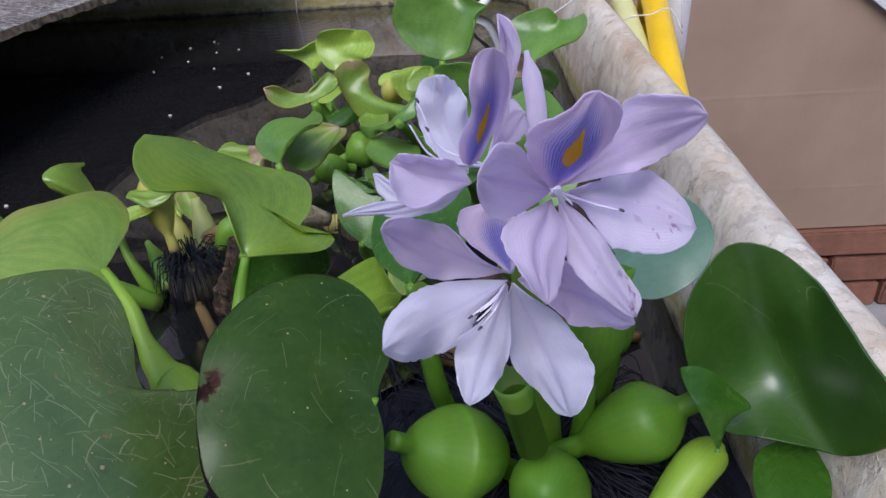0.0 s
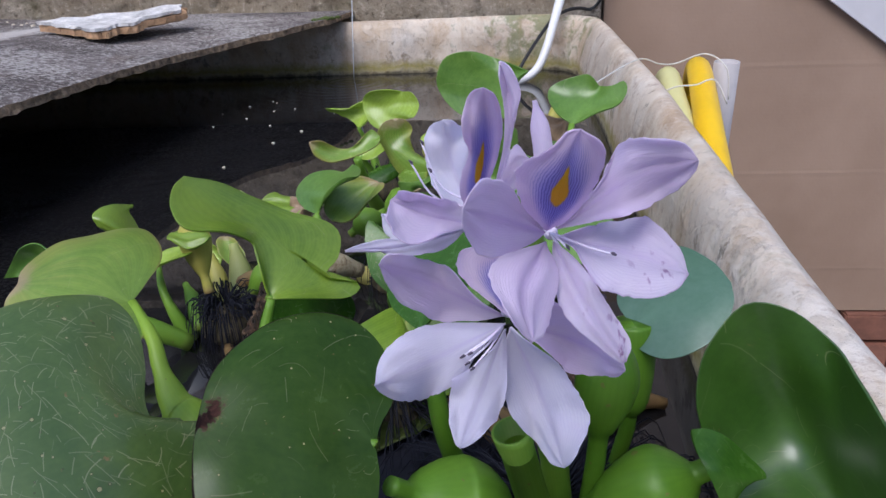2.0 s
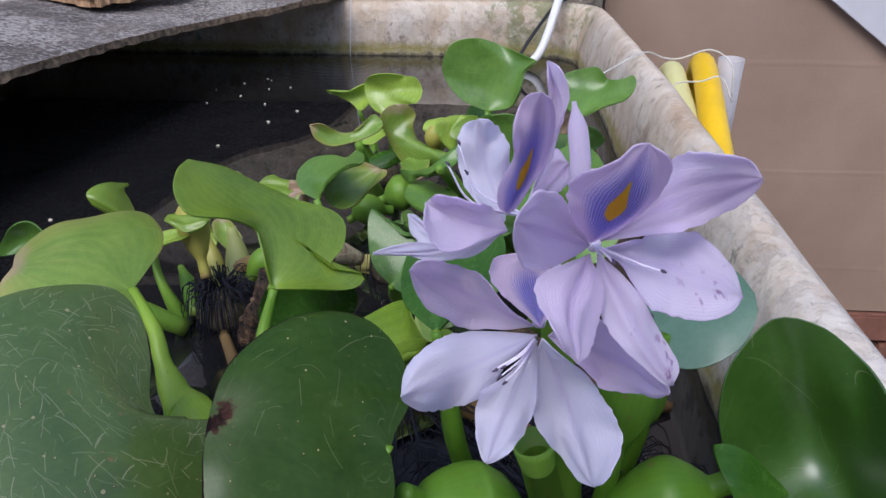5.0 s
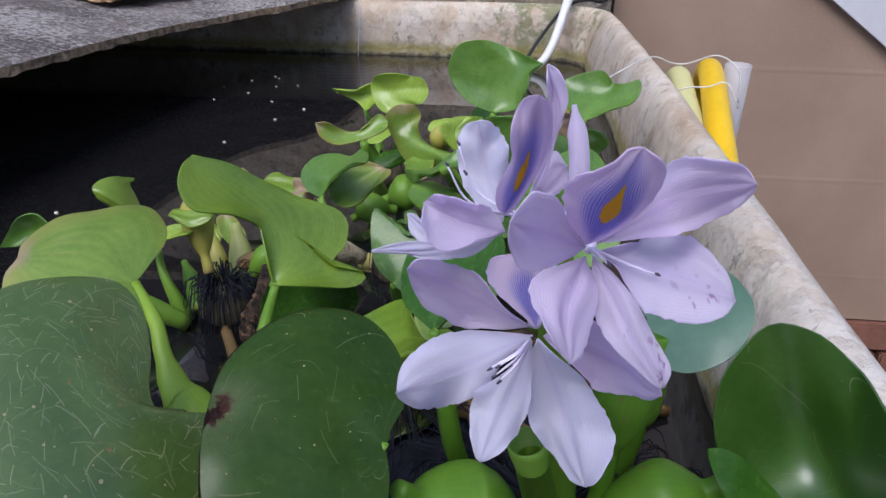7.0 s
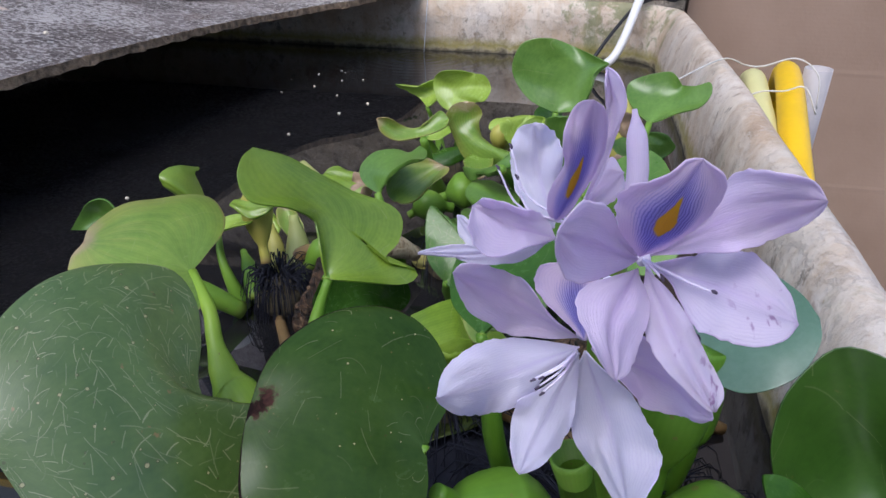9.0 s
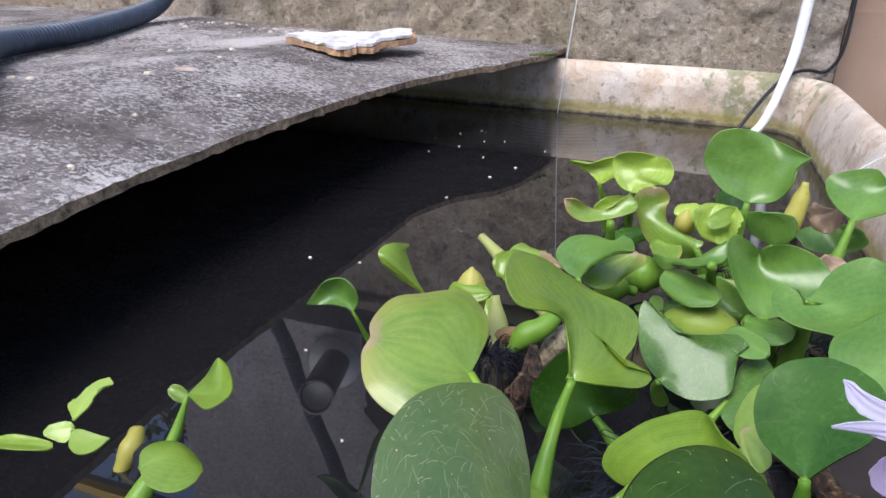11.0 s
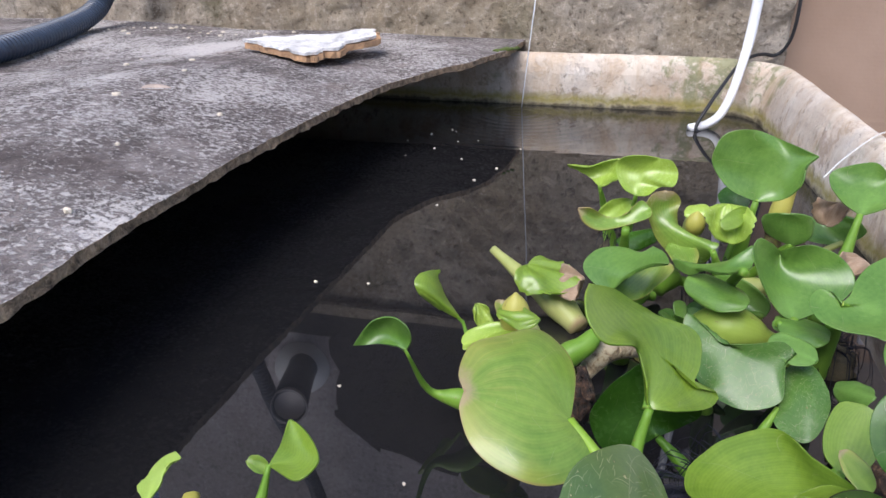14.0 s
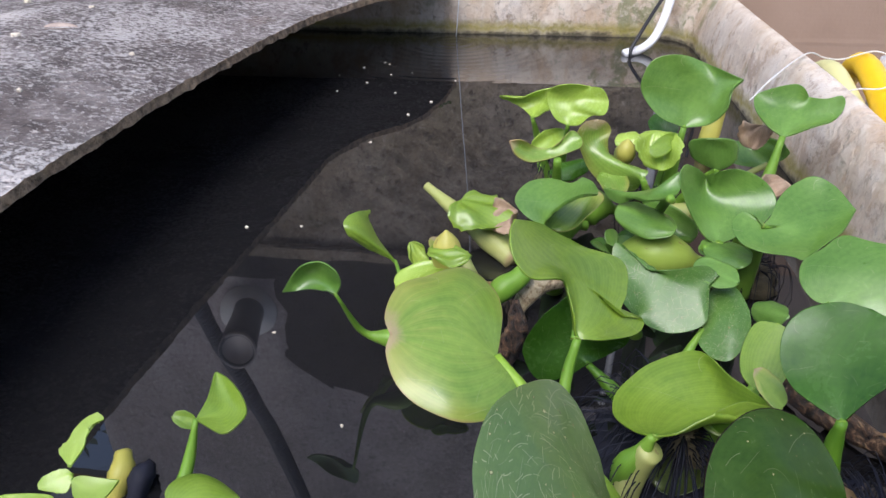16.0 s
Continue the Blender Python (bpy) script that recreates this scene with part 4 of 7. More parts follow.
def rough_wall(name, x0, x1, y, z0, z1, depth, material_, step, amp, label):
    """A wall with an uneven face towards the tank and a real thickness."""
    nx, nz = int((x1 - x0) / step), int((z1 - z0) / step)
    verts, faces = [], []
    for j in range(nz + 1):
        for i in range(nx + 1):
            q = V((x0 + (x1 - x0) * i / nx, y, z0 + (z1 - z0) * j / nz))
            d = noise.fractal(q * 38, 0.75, 2.1, 4) * amp * 0.6 + noise.noise(q * 7) * amp * 0.5
            # shallow joints between the rough blocks
            bx = (q.x + 0.53 + 0.3 * (int((q.z + 10) / 0.24) % 2)) / 0.62
            jx = abs(bx - round(bx)) * 0.62
            jz = abs((q.z + 0.03) / 0.24 - round((q.z + 0.03) / 0.24)) * 0.24
            gap = min(jx, jz) + noise.noise(q * 20) * 0.006
            if gap < 0.009:
                d += amp * 1.1 * (1 - max(gap, 0) / 0.009) * max(0.0, min(1.0, noise.noise(q * 3.5) * 3))
            verts.append(q + V((0, d, 0)))
    w = nx + 1
    for j in range(nz):
        for i in range(nx):
            faces.append((j * w + i, j * w + i + 1, (j + 1) * w + i + 1, (j + 1) * w + i))
    edge = [i for i in range(w)] + [j * w + nx for j in range(1, nz + 1)] + [nz * w + i for i in range(nx - 1, -1, -1)] + [j * w for j in range(nz - 1, 0, -1)]
    s = len(verts)
    for e in edge:
        p = verts[e]
        verts.append(V((p.x, y + depth, p.z)))
    n = len(edge)
    for k in range(n):
        faces.append((edge[k], s + k, s + (k + 1) % n, edge[(k + 1) % n]))
    faces.append(tuple(s + k for k in reversed(range(n))))
    return tagged(mesh(name, verts, faces, material_, origin=(0, 0, 0)), label, "wall", kind="structure")


rough_wall("wall_north", -2.6, 0.188, 1.25, FLOOR, 0.46, 0.2, stone_mat, 0.009, 0.013, "rough grey cement block wall stained brown at its foot")
# near-black band between the block wall and the paler plaster
box("damp_band", (-1.24, 1.32, 0.46), (0.188, 1.5, 0.6), dark_wall_mat, label="dark band above the block wall", category="wall", kind="structure")
# a dark patch, a few millimetres proud of the plaster, with an uneven outline
patch = []
for k in range(72):
    w = 2 * math.pi * k / 72
    x, z = -0.235 + 0.43 * math.copysign(abs(math.cos(w)) ** 0.55, math.cos(w)), 0.74 + 0.2 * math.copysign(abs(math.sin(w)) ** 0.55, math.sin(w))
    n = noise.noise(V((x * 9, 0, z * 9))) * 0.07 + noise.noise(V((x * 30, 3, z * 30))) * 0.025
    patch.append((max(-1.2, min(0.185, x + n)), max(0.603, z + n * 0.8)))
pv = [V((x, y, z)) for y in (1.3285, 1.336) for x, z in patch]
tagged(mesh("damp_patch", pv, [tuple(range(72)), tuple(reversed(range(72, 144)))] + [(k, 72 + k, 72 + (k + 1) % 72, (k + 1) % 72) for k in range(72)], dark_wall_mat, smooth=False, origin=(0, 0, 0)), "dark patch with an uneven outline on the plaster wall", "wall", kind="structure")
box("wall_upper", (-1.24, 1.335, 0.6), (0.188, 1.5, 1.5), plaster_mat, label="smooth lilac grey plaster wall above the block wall", category="wall", kind="structure")
box("ledge", (-2.6, 1.235, 0.457), (0.19, 1.45, 0.487), stone_mat, bevel=0.004, label="thin weathered cement ledge capping the block wall", category="trim", kind="structure")

# ---- cement sheet over the tank ----


def sheet_edge(y):
    """The broken free edge of the sheet, from near to far."""
    pts = ((-0.7, -0.395), (0.213, -0.391), (0.33, -0.399), (0.501, -0.393), (0.673, -0.379), (0.855, -0.362), (0.95, -0.325), (1.0, -0.285), (1.06, -0.262), (1.13, -0.242), (1.25, -0.232))
    for (ya, xa), (yb, xb) in zip(pts, pts[1:]):
        if ya <= y <= yb:
            t = (y - ya) / (yb - ya)
            return xa + (xb - xa) * t
    return pts[-1][1]


def sheet_z(x, y):
    far = min(1.0, max(0.0, (y - 0.85) / 0.22))
    z = 0.0895 + 0.011 * far * far * (3 - 2 * far) + 0.033 * math.exp(-((x + 0.6) / 0.2) ** 2) * math.exp(-((y - 0.65) / 0.42) ** 2)
    z += 0.012 * min(1.0, max(0.0, (-0.75 - x) / 0.2))
    return z + 0.0015 * noise.noise(V((x * 6, y * 6, 0)))


def cement_sheet():
    nx, ny = 60, 260
    y0, y1 = -0.5, 1.25
    verts, faces = [], []
    for layer in (0, 1):
        for j in range(ny + 1):
            y = y0 + (y1 - y0) * j / ny
            e = sheet_edge(y) + 0.0022 * noise.noise(V((y * 75, layer * 1.7, 2))) + 0.0016 * noise.noise(V((y * 230, layer * 2.9, 7))) + 0.0015 * noise.noise(V((y * 14, 0, 5)))
            for i in range(nx + 1):
                x = -1.75 + (e + 1.75) * (i / nx) ** 0.8
                z = sheet_z(x, y) - (0.0085 + 0.002 * noise.noise(V((y * 45, 1, 4)))) * layer
                if i == nx:
                    z += (-0.0005 if layer == 0 else 0.0) + (0.0004 if layer == 0 else 0.0016) * noise.noise(V((y * 80, layer * 3, 0)))
                verts.append(V((x, y, z)))
    w = nx + 1
    c = w * (ny + 1)
    for j in range(ny):
        for i in range(nx):
            a = j * w + i
            faces.append((a, a + 1, a + w + 1, a + w))
            faces.append((c + a + w, c + a + w + 1, c + a + 1, c + a))
        a = j * w + nx
        faces.append((a, c + a, c + a + w, a + w))
        a = j * w
        faces.append((a + w, c + a + w, c + a, a))
    for i in range(nx):
        faces.append((i + 1, i, c + i, c + i + 1))
        a = ny * w + i
        faces.append((a, a + 1, c + a + 1, c + a))
    ob = mesh("cement_sheet", verts, faces, sheet_mat, origin=(-0.6, 0.4, 0.1), smooth=False)
    ob.data.materials.append(sheet_edge_mat)
    for poly in ob.data.polygons:
        if all(k % w == nx for k in poly.vertices):
            poly.material_index = 1
    return tagged(ob, "dark weathered fibre cement sheet with pale lichen and a chipped edge", "cover sheet")


cement_sheet()

# ---- things on the sheet and the rim ----


def corrugated(name, points, r, material_, label, category, pitch):
    run = sum((V(q) - V(p)).length for p, q in zip(points, points[1:]))
    v, f, uv = tube_data(follow(points, 3 * round(run / pitch)), [r, r], sides=26, n=1, ridge=0.13)
    return tagged(mesh(name, v, f, material_, None, uvs=uv, origin=points[0], smooth=False), label, category)


corrugated("corrugated_hose", [(-0.43, 0.10, 0.118), (-0.49, 0.26, 0.12), (-0.561, 0.378, 0.13), (-0.645, 0.465, 0.134), (-0.745, 0.555, 0.13), (-0.825, 0.635, 0.124), (-0.872, 0.7, 0.122), (-0.898, 0.772, 0.121),
                               (-0.911, 0.86, 0.121), (-0.935, 0.98, 0.126), (-0.96, 1.09, 0.137), (-0.968, 1.15, 0.163), (-0.955, 1.185, 0.23), (-0.925, 1.2, 0.36), (-0.86, 1.2, 0.47), (-0.805, 1.2, 0.576), (-0.768, 1.2, 0.70),
                               (-0.721, 1.2, 0.826), (-0.672, 1.2, 0.987), (-0.624, 1.2, 1.205), (-0.56, 1.2, 1.6)], 0.0165, black_pipe,
           "blue black corrugated drain hose bent across the cement sheet", "hose", 0.0085)


def bark():
    root = group_empty("paint_chip_board", (-0.5, 0.93, 0.106), "splintered scrap of board with peeling white paint on the cement sheet", "wood scrap")
    outline = [(-0.595, 0.935), (-0.56, 0.915), (-0.52, 0.893), (-0.478, 0.872), (-0.466, 0.878), (-0.462, 0.9), (-0.445, 0.912), (-0.449, 0.94), (-0.426, 0.96), (-0.42, 0.995), (-0.432, 1.02), (-0.47, 0.995), (-0.52, 0.965), (-0.56, 0.95)]
    rnd = random.Random(4)
    pts = []
    for (xa, ya), (xb, yb) in zip(outline, outline[1:] + outline[:1]):
        for k in range(5):
            t = k / 5
            pts.append((xa + (xb - xa) * t + rnd.uniform(-0.003, 0.003), ya + (yb - ya) * t + rnd.uniform(-0.002, 0.002)))
    n = len(pts)
    for name, zlo, zhi, sc, mt in (("wood_core", 0.1115, 0.1195, 0.97, bark_wood), ("paint_layer", 0.1205, 0.1245, 1.0, bark_white)):
        verts, faces = [], []
        cx, cy = sum(p[0] for p in pts) / n, sum(p[1] for p in pts) / n
        for z in (zlo, zhi):
            for x, y in pts:
                k = sc + rnd.uniform(-0.03, 0.02) + (0.1 if name == "wood_core" and x > -0.47 else 0.0)
                verts.append(V((cx + (x - cx) * k, cy + (y - cy) * k, z + 0.004 * noise.noise(V((x * 30, y * 30, 0))) + 0.09 * max(0.0, y - 0.86))))
        top, bot = len(verts), len(verts) + 1
        verts += [V((cx, cy, zhi + 0.001)), V((cx, cy, zlo))]
        for k in range(n):
            k2 = (k + 1) % n
            faces += [(k, k2, n + k2, n + k), (n + k, n + k2, top), (k2, k, bot)]
        mesh(name, verts, faces, mt, root, smooth=False)


bark()


def crumbs(name, spots, rmin, rmax, mat_, label, category, seed, flat=0.6):
    """A few loose bits, each a thing of its own on one shared mesh."""
    rnd = random.Random(seed)
    first = None
    for x, y, z in spots:
        if first is None:
            bm = bmesh.new()
            bmesh.ops.create_icosphere(bm, subdivisions=1, radius=1.0)
            for v in bm.verts:
                v.co *= 1 + rnd.uniform(-0.25, 0.25)
                v.co.z *= flat
            me = bpy.data.meshes.new(name)
            bm.to_mesh(me)
            bm.free()
            me.materials.append(mat_)
            first = me
        ob = new(name, first)
        r = rnd.uniform(rmin, rmax)
        ob.location, ob.scale, ob.rotation_euler = (x, y, z + r * flat * 0.5), (r, r * rnd.uniform(0.7, 1.1), r), (0, 0, rnd.uniform(0, 6))
        tagged(ob, label, category, group=label)


crumbs("food_crumb", [(-0.265, 0.69, 0), (-0.302, 0.991, 0), (-0.263, 0.951, 0), (-0.256, 0.361, 0), (-0.193, 0.286, 0), (-0.281, 0.501, 0), (-0.325, 0.495, 0), (-0.31, 1.0, 0), (-0.335, 0.97, 0),
                      (-0.29, 0.94, 0), (-0.315, 0.9, 0), (-0.345, 0.86, 0), (-0.27, 0.86, 0), (-0.22, 0.83, 0), (-0.36, 0.93, 0), (-0.24, 0.78, 0), (-0.2, 0.92, 0)], 0.0012, 0.0021, crumb_mat, "pale crumb of fish food floating on the water", "food crumb", 3)
spots = []
rs = random.Random(8)
for _ in range(26):
    x, y = rs.uniform(-0.95, -0.5), rs.uniform(1.08, 1.2)
    spots.append((x, y, sheet_z(x, y)))
for _ in range(16):
    x, y = rs.uniform(-0.75, -0.4), rs.uniform(0.25, 0.95)
    spots.append((x, y, sheet_z(x, y)))
crumbs("pebble", spots, 0.002, 0.0045, crumb_mat, "small pale grit lying on the cement sheet", "grit", 5)

# dry leaf on the sheet
v, f, uv = blade_data((-0.56, 0.64, 0.121), (-0.535, 0.655, 0.119), (-0.553, 0.655, 0.122), (-0.545, 0.64, 0.12), cup=0.2, thick=0.0006, nv=8, ns=6)
tagged(mesh("dry_leaf", v, f, dry_mat, uvs=uv, weld=1e-6, origin=(-0.55, 0.645, 0.118)), "small curled dry leaf on the cement sheet", "dry leaf")
crumbs("moss_tuft", [(-0.262 + 0.007 * k, 1.1 + 0.01 * k, 0.0995) for k in range(5)], 0.006, 0.011, moss_mat, "clump of green moss on the corner of the sheet", "moss", 7, flat=0.5)

# tube, cable, string, hoses
tagged(tube("air_tube", [(0.034, 1.075, 0.003), (0.058, 1.09, 0.006), (0.078, 1.105, 0.018), (0.092, 1.12, 0.045), (0.105, 1.15, 0.082), (0.117, 1.185, 0.12), (0.121, 1.195, 0.18), (0.122, 1.2, 0.28), (0.11, 1.21, 0.45), (0.1, 1.215, 0.8)],
            [0.0065] * 4 + [0.0078] * 4, white_tube_mat, sides=14, n=6), "white plastic air tube bent down into the water", "tube")
tagged(tube("power_cable", [(0.10, 1.08, -0.03), (0.06, 1.075, -0.006), (0.042, 1.072, 0.004), (0.056, 1.09, 0.03), (0.082, 1.13, 0.062), (0.105, 1.165, 0.084), (0.128, 1.195, 0.092), (0.15, 1.222, 0.092), (0.172, 1.243, 0.088), (0.186, 1.24, 0.105), (0.191, 1.235, 0.14), (0.189, 1.235, 0.22)],
            [0.0027, 0.0027], cable_mat, sides=8, n=6), "thin black power cable hung over the tank rim", "cable")
tagged(tube("yellow_hose", [(0.243, 0.83, -0.3), (0.243, 0.83, 0.0), (0.24, 0.815, 0.05), (0.231, 0.77, 0.074), (0.219, 0.70, 0.07), (0.205, 0.61, 0.05), (0.195, 0.52, 0.015), (0.195, 0.46, -0.05), (0.2, 0.44, -0.3), (0.21, 0.44, -0.70)],
            [0.012, 0.012], yellow_mat, sides=16, n=6), "bright yellow garden hose tied beside the tank", "hose")
tagged(tube("pale_hose", [(0.212, 0.84, -0.3), (0.212, 0.84, 0.0), (0.209, 0.825, 0.045), (0.202, 0.77, 0.066), (0.194, 0.70, 0.06), (0.189, 0.61, 0.035), (0.188, 0.55, -0.02), (0.188, 0.52, -0.3), (0.2, 0.52, -0.70)],
            [0.0108, 0.0108], pale_hose_mat, sides=16, n=6), "pale cream yellow hose beside the tank rim", "hose")
tagged(tube("standpipe", [(0.262, 0.80, FLOOR), (0.262, 0.79, -0.3), (0.26, 0.77, 0.08)], [0.013, 0.013], grey_pipe_mat, sides=20, n=4, hollow=0.86), "open grey plastic pipe standing behind the hoses", "pipe")
tagged(tube("string", [(0.09, 0.645, 0.072), (0.12, 0.69, 0.08), (0.165, 0.745, 0.0895), (0.19, 0.765, 0.081), (0.205, 0.757, 0.082), (0.232, 0.75, 0.092), (0.25, 0.735, 0.08), (0.254, 0.73, 0.05)],
            [0.0008, 0.0008], string_mat, sides=6, n=6), "thin white string tying the plants and hoses to the rim", "string")
tagged(tube("string", [(0.178, 0.68, 0.07), (0.19, 0.675, 0.076), (0.205, 0.67, 0.078), (0.22, 0.665, 0.083), (0.232, 0.66, 0.062)], [0.0008, 0.0008], string_mat, sides=6, n=5), "thin white string knotted round the hoses", "string")

# ---- what stands beside the tank ----
box("cardboard_sheet", (0.2, 1.3, -0.52), (1.5, 1.31, 0.5), card_mat, label="large brown cardboard sheet with faint creases behind the tank", category="cardboard")
# added wall, not known to stand here: keeps bright sky out of the water's mirror
box("wall_east", (0.2, 1.42, FLOOR), (4.0, 1.6, 1.25), sky_blocker_mat, label="plain brown grey wall added behind the cardboard to block the sky", category="wall", kind="structure")
brick_root = group_empty("brick_plinth", (0.9, 1.36, FLOOR), "dark red brick plinth under the cardboard", "plinth")
for course in range(3):
    for k in range(6):
        x = 0.24 + k * 0.235 + (0.11 if course % 2 else 0)
        box("brick", (x, 1.285, FLOOR + 0.002 + course * 0.067), (x + 0.225, 1.39, FLOOR + 0.062 + course * 0.067), brick_mat, parent=brick_root, bevel=0.004)
# white board leaning in front of the cardboard, its lower edge slanting
bv = [V((x, y, z)) for y in (1.285, 1.295) for x, z in ((0.43, 0.18), (1.3, -0.43), (1.5, -0.43), (1.5, 0.45), (0.43, 0.45))]
tagged(mesh("white_board", bv, [(0, 1, 2, 3, 4), (9, 8, 7, 6, 5)] + [(k, (k + 1) % 5, 5 + (k + 1) % 5, 5 + k)[::-1] for k in range(5)], board_mat, smooth=False, origin=(0.9, 1.29, 0.0)), "off white board leaning against the cardboard", "board")

# ---- things seen only in the water's mirror ----
pipe = group_empty("outlet_pipe", (-0.74, 1.34, 0.95), "black outlet pipe fixed to the plaster wall", "pipe")
tube("pipe_body", [(-0.745, 1.333, 0.70), (-0.722, 1.25, 0.68), (-0.674, 1.10, 0.637)], [0.037, 0.037], black_pipe, pipe, sides=24, n=4, hollow=0.86)
tube("mouth_ring", [(-0.6756, 1.106, 0.6385), (-0.674, 1.0985, 0.6365)], [0.0385, 0.0385], grey_pipe_mat, pipe, sides=28, n=2, hollow=0.9)
tube("pipe_collar", [(-0.745, 1.334, 0.70), (-0.743, 1.318, 0.697)], [0.068, 0.068], white_tube_mat, pipe, sides=28, n=2)
box("yellow_rail", (-2.4, 1.5, 1.595), (-1.25, 1.53, 1.63), yellow_mat, label="yellow painted rail beyond the wall", category="rail")
box("roof_panel", (-2.0, 1.535, 1.65), (-1.25, 1.6, 1.85), blue_grey, label="blue grey louvre panel under the roof", category="panel")


tagged(tube("water_stream", [(-0.19, 1.165, 0.5), (-0.206, 1.17, 0.25), (-0.219, 1.173, 0.09), (-0.226, 1.175, 0.0)], [0.0012, 0.0009], stream_mat, sides=6, n=4, rough=0.2), "thin falling thread of water", "water")
# unseen wall added behind the camera, only to close off reflections
box("house_wall", (-4, -2.6, FLOOR), (4, -2.4, 2.0), board_mat, label="plain pale wall added behind the camera for reflections", category="wall", kind="structure")


def far_tree(at, height, seed):
    root = group_empty("tree", at, "leafy garden tree beyond the wall", "tree", "garden trees")
    rnd = random.Random(seed)
    a = V(at)
    tube("trunk", [a, a + V((0.1, 0, height * 0.4)), a + V((0.0, 0.1, height * 0.75))], [0.12, 0.08, 0.05], bark_wood, root, sides=10, n=4)
    tips = []
    for k in range(9):
        s = a + V((0.05, 0.03, height * rnd.uniform(0.35, 0.7)))
        e = s + V((rnd.uniform(-1.5, 1.5), rnd.uniform(-0.8, 0.8), rnd.uniform(0.2, 1.1)))
        tube("limb", [s, s.lerp(e, 0.5) + V((0, 0, 0.1)), e], [0.04, 0.02, 0.01], bark_wood, root, sides=6, n=3)
        tips += [s.lerp(e, t) for t in (0.5, 0.7, 0.85, 1.0)]
    verts, faces = [], []
    for c in tips:
        for _ in range(26):
            p = c + V((rnd.gauss(0, 0.3), rnd.gauss(0, 0.3), rnd.gauss(0, 0.26)))
            d = V((rnd.uniform(-1, 1), rnd.uniform(-1, 1), rnd.uniform(-1, 0.4))).normalized()
            w = d.orthogonal().normalized() * 0.022
            q = len(verts)
            verts += [p, p + d * 0.06 + w, p + d * 0.13, p + d * 0.06 - w]
            faces.append((q, q + 1, q + 2, q + 3))
    mesh("crown", verts, faces, foliage_mat, root, smooth=False)


far_tree((-3.3, 3.4, FLOOR), 4.2, 1)
far_tree((-4.4, 4.0, FLOOR), 5.2, 2)
far_tree((-3.9, 3.1, FLOOR), 4.8, 3)

# ---- water hyacinths ----
ROSETTE = "water hyacinths in the tank"


def hyacinth(at, label):
    return group_empty("water_hyacinth", at, label, "water plant", ROSETTE)


left = hyacinth((-0.14, 0.36, 0.0), "water hyacinth with a yellowing broad leaf and small curled leaves")
near = hyacinth((-0.03, 0.27, 0.0), "water hyacinth with scratched dark leaves and a burnt leaf edge")
mid = hyacinth((-0.06, 0.42, 0.0), "water hyacinth with a large cupped light green leaf")
far = hyacinth((0.0, 0.54, 0.0), "water hyacinth with an upright spade shaped leaf and swollen stems")
far2 = hyacinth((-0.08, 0.60, 0.0), "young lime green water hyacinth with torn leaves")
right = hyacinth((0.06, 0.45, 0.0), "water hyacinth with glossy leaves beside the tank wall")
flower = hyacinth((0.055, 0.21, 0.0), "flowering water hyacinth with a lilac flower spike and round floats")
small = hyacinth((-0.235, 0.19, 0.0), "small young water hyacinth floating apart on open water")
small2 = hyacinth((-0.29, 0.15, 0.0), "small yellow green damaged water hyacinth on open water")
count = 0


def leaf(plant, B, T, L, R, mat_, **kw):
    global count
    count += 1
    kw.setdefault("loose", 0.055)
    kw.setdefault("wave", 0.02 * (V(L) - V(R)).length)
    kw.setdefault("funnel", 0.05)
    kw.setdefault("curl", -0.12)
    v, f, uv = blade_data(B, T, L, R, seed=count, **kw)
    return mesh("leaf", v, f, mat_, plant, uvs=uv, weld=2e-6)

def formed(plant, rib, left, right, mat_, **kw):
    global count
    count += 1
    v, f, uv = formed_data(rib, left, right, seed=count, **kw)
    ob = mesh("leaf", v, f, mat_, plant, uvs=uv, weld=2e-6)
    # the stem runs on under the blade as a tapering midrib
    c = follow(rib, 20)
    n = V((0, 0, 0))
    l, r = follow([rib[0], *left, rib[-1]], 20), follow([rib[0], *right, rib[-1]], 20)
    for i in range(1, 20):
        n += (r[i] - l[i]).cross(c[i + 1] - c[i - 1])
    n = n.normalized() if n.z > 0 else -n.normalized()
    size = (V(rib[0]) - V(rib[-1])).length
    w = size * 0.036
    sink = kw.get("dish", -0.04) * max((r[i] - l[i]).length for i in range(20))
    pts = [c[i] + n * (sink * math.sin(math.pi * i / 20) - w * (0.55 + 0.22 * i)) for i in (0, 1, 3)]
    tv, tf, tuv = tube_data(pts, [w, w * 0.62, w * 0.2], sides=10, n=5)
    mesh("midrib", tv, tf, stem_of.get(mat_.name, stem_green), ob, uvs=tuv)
    return ob


stem_of = {m.name: stem_deep for m in (deep, glossy, scratched, burnt, sheeny)}
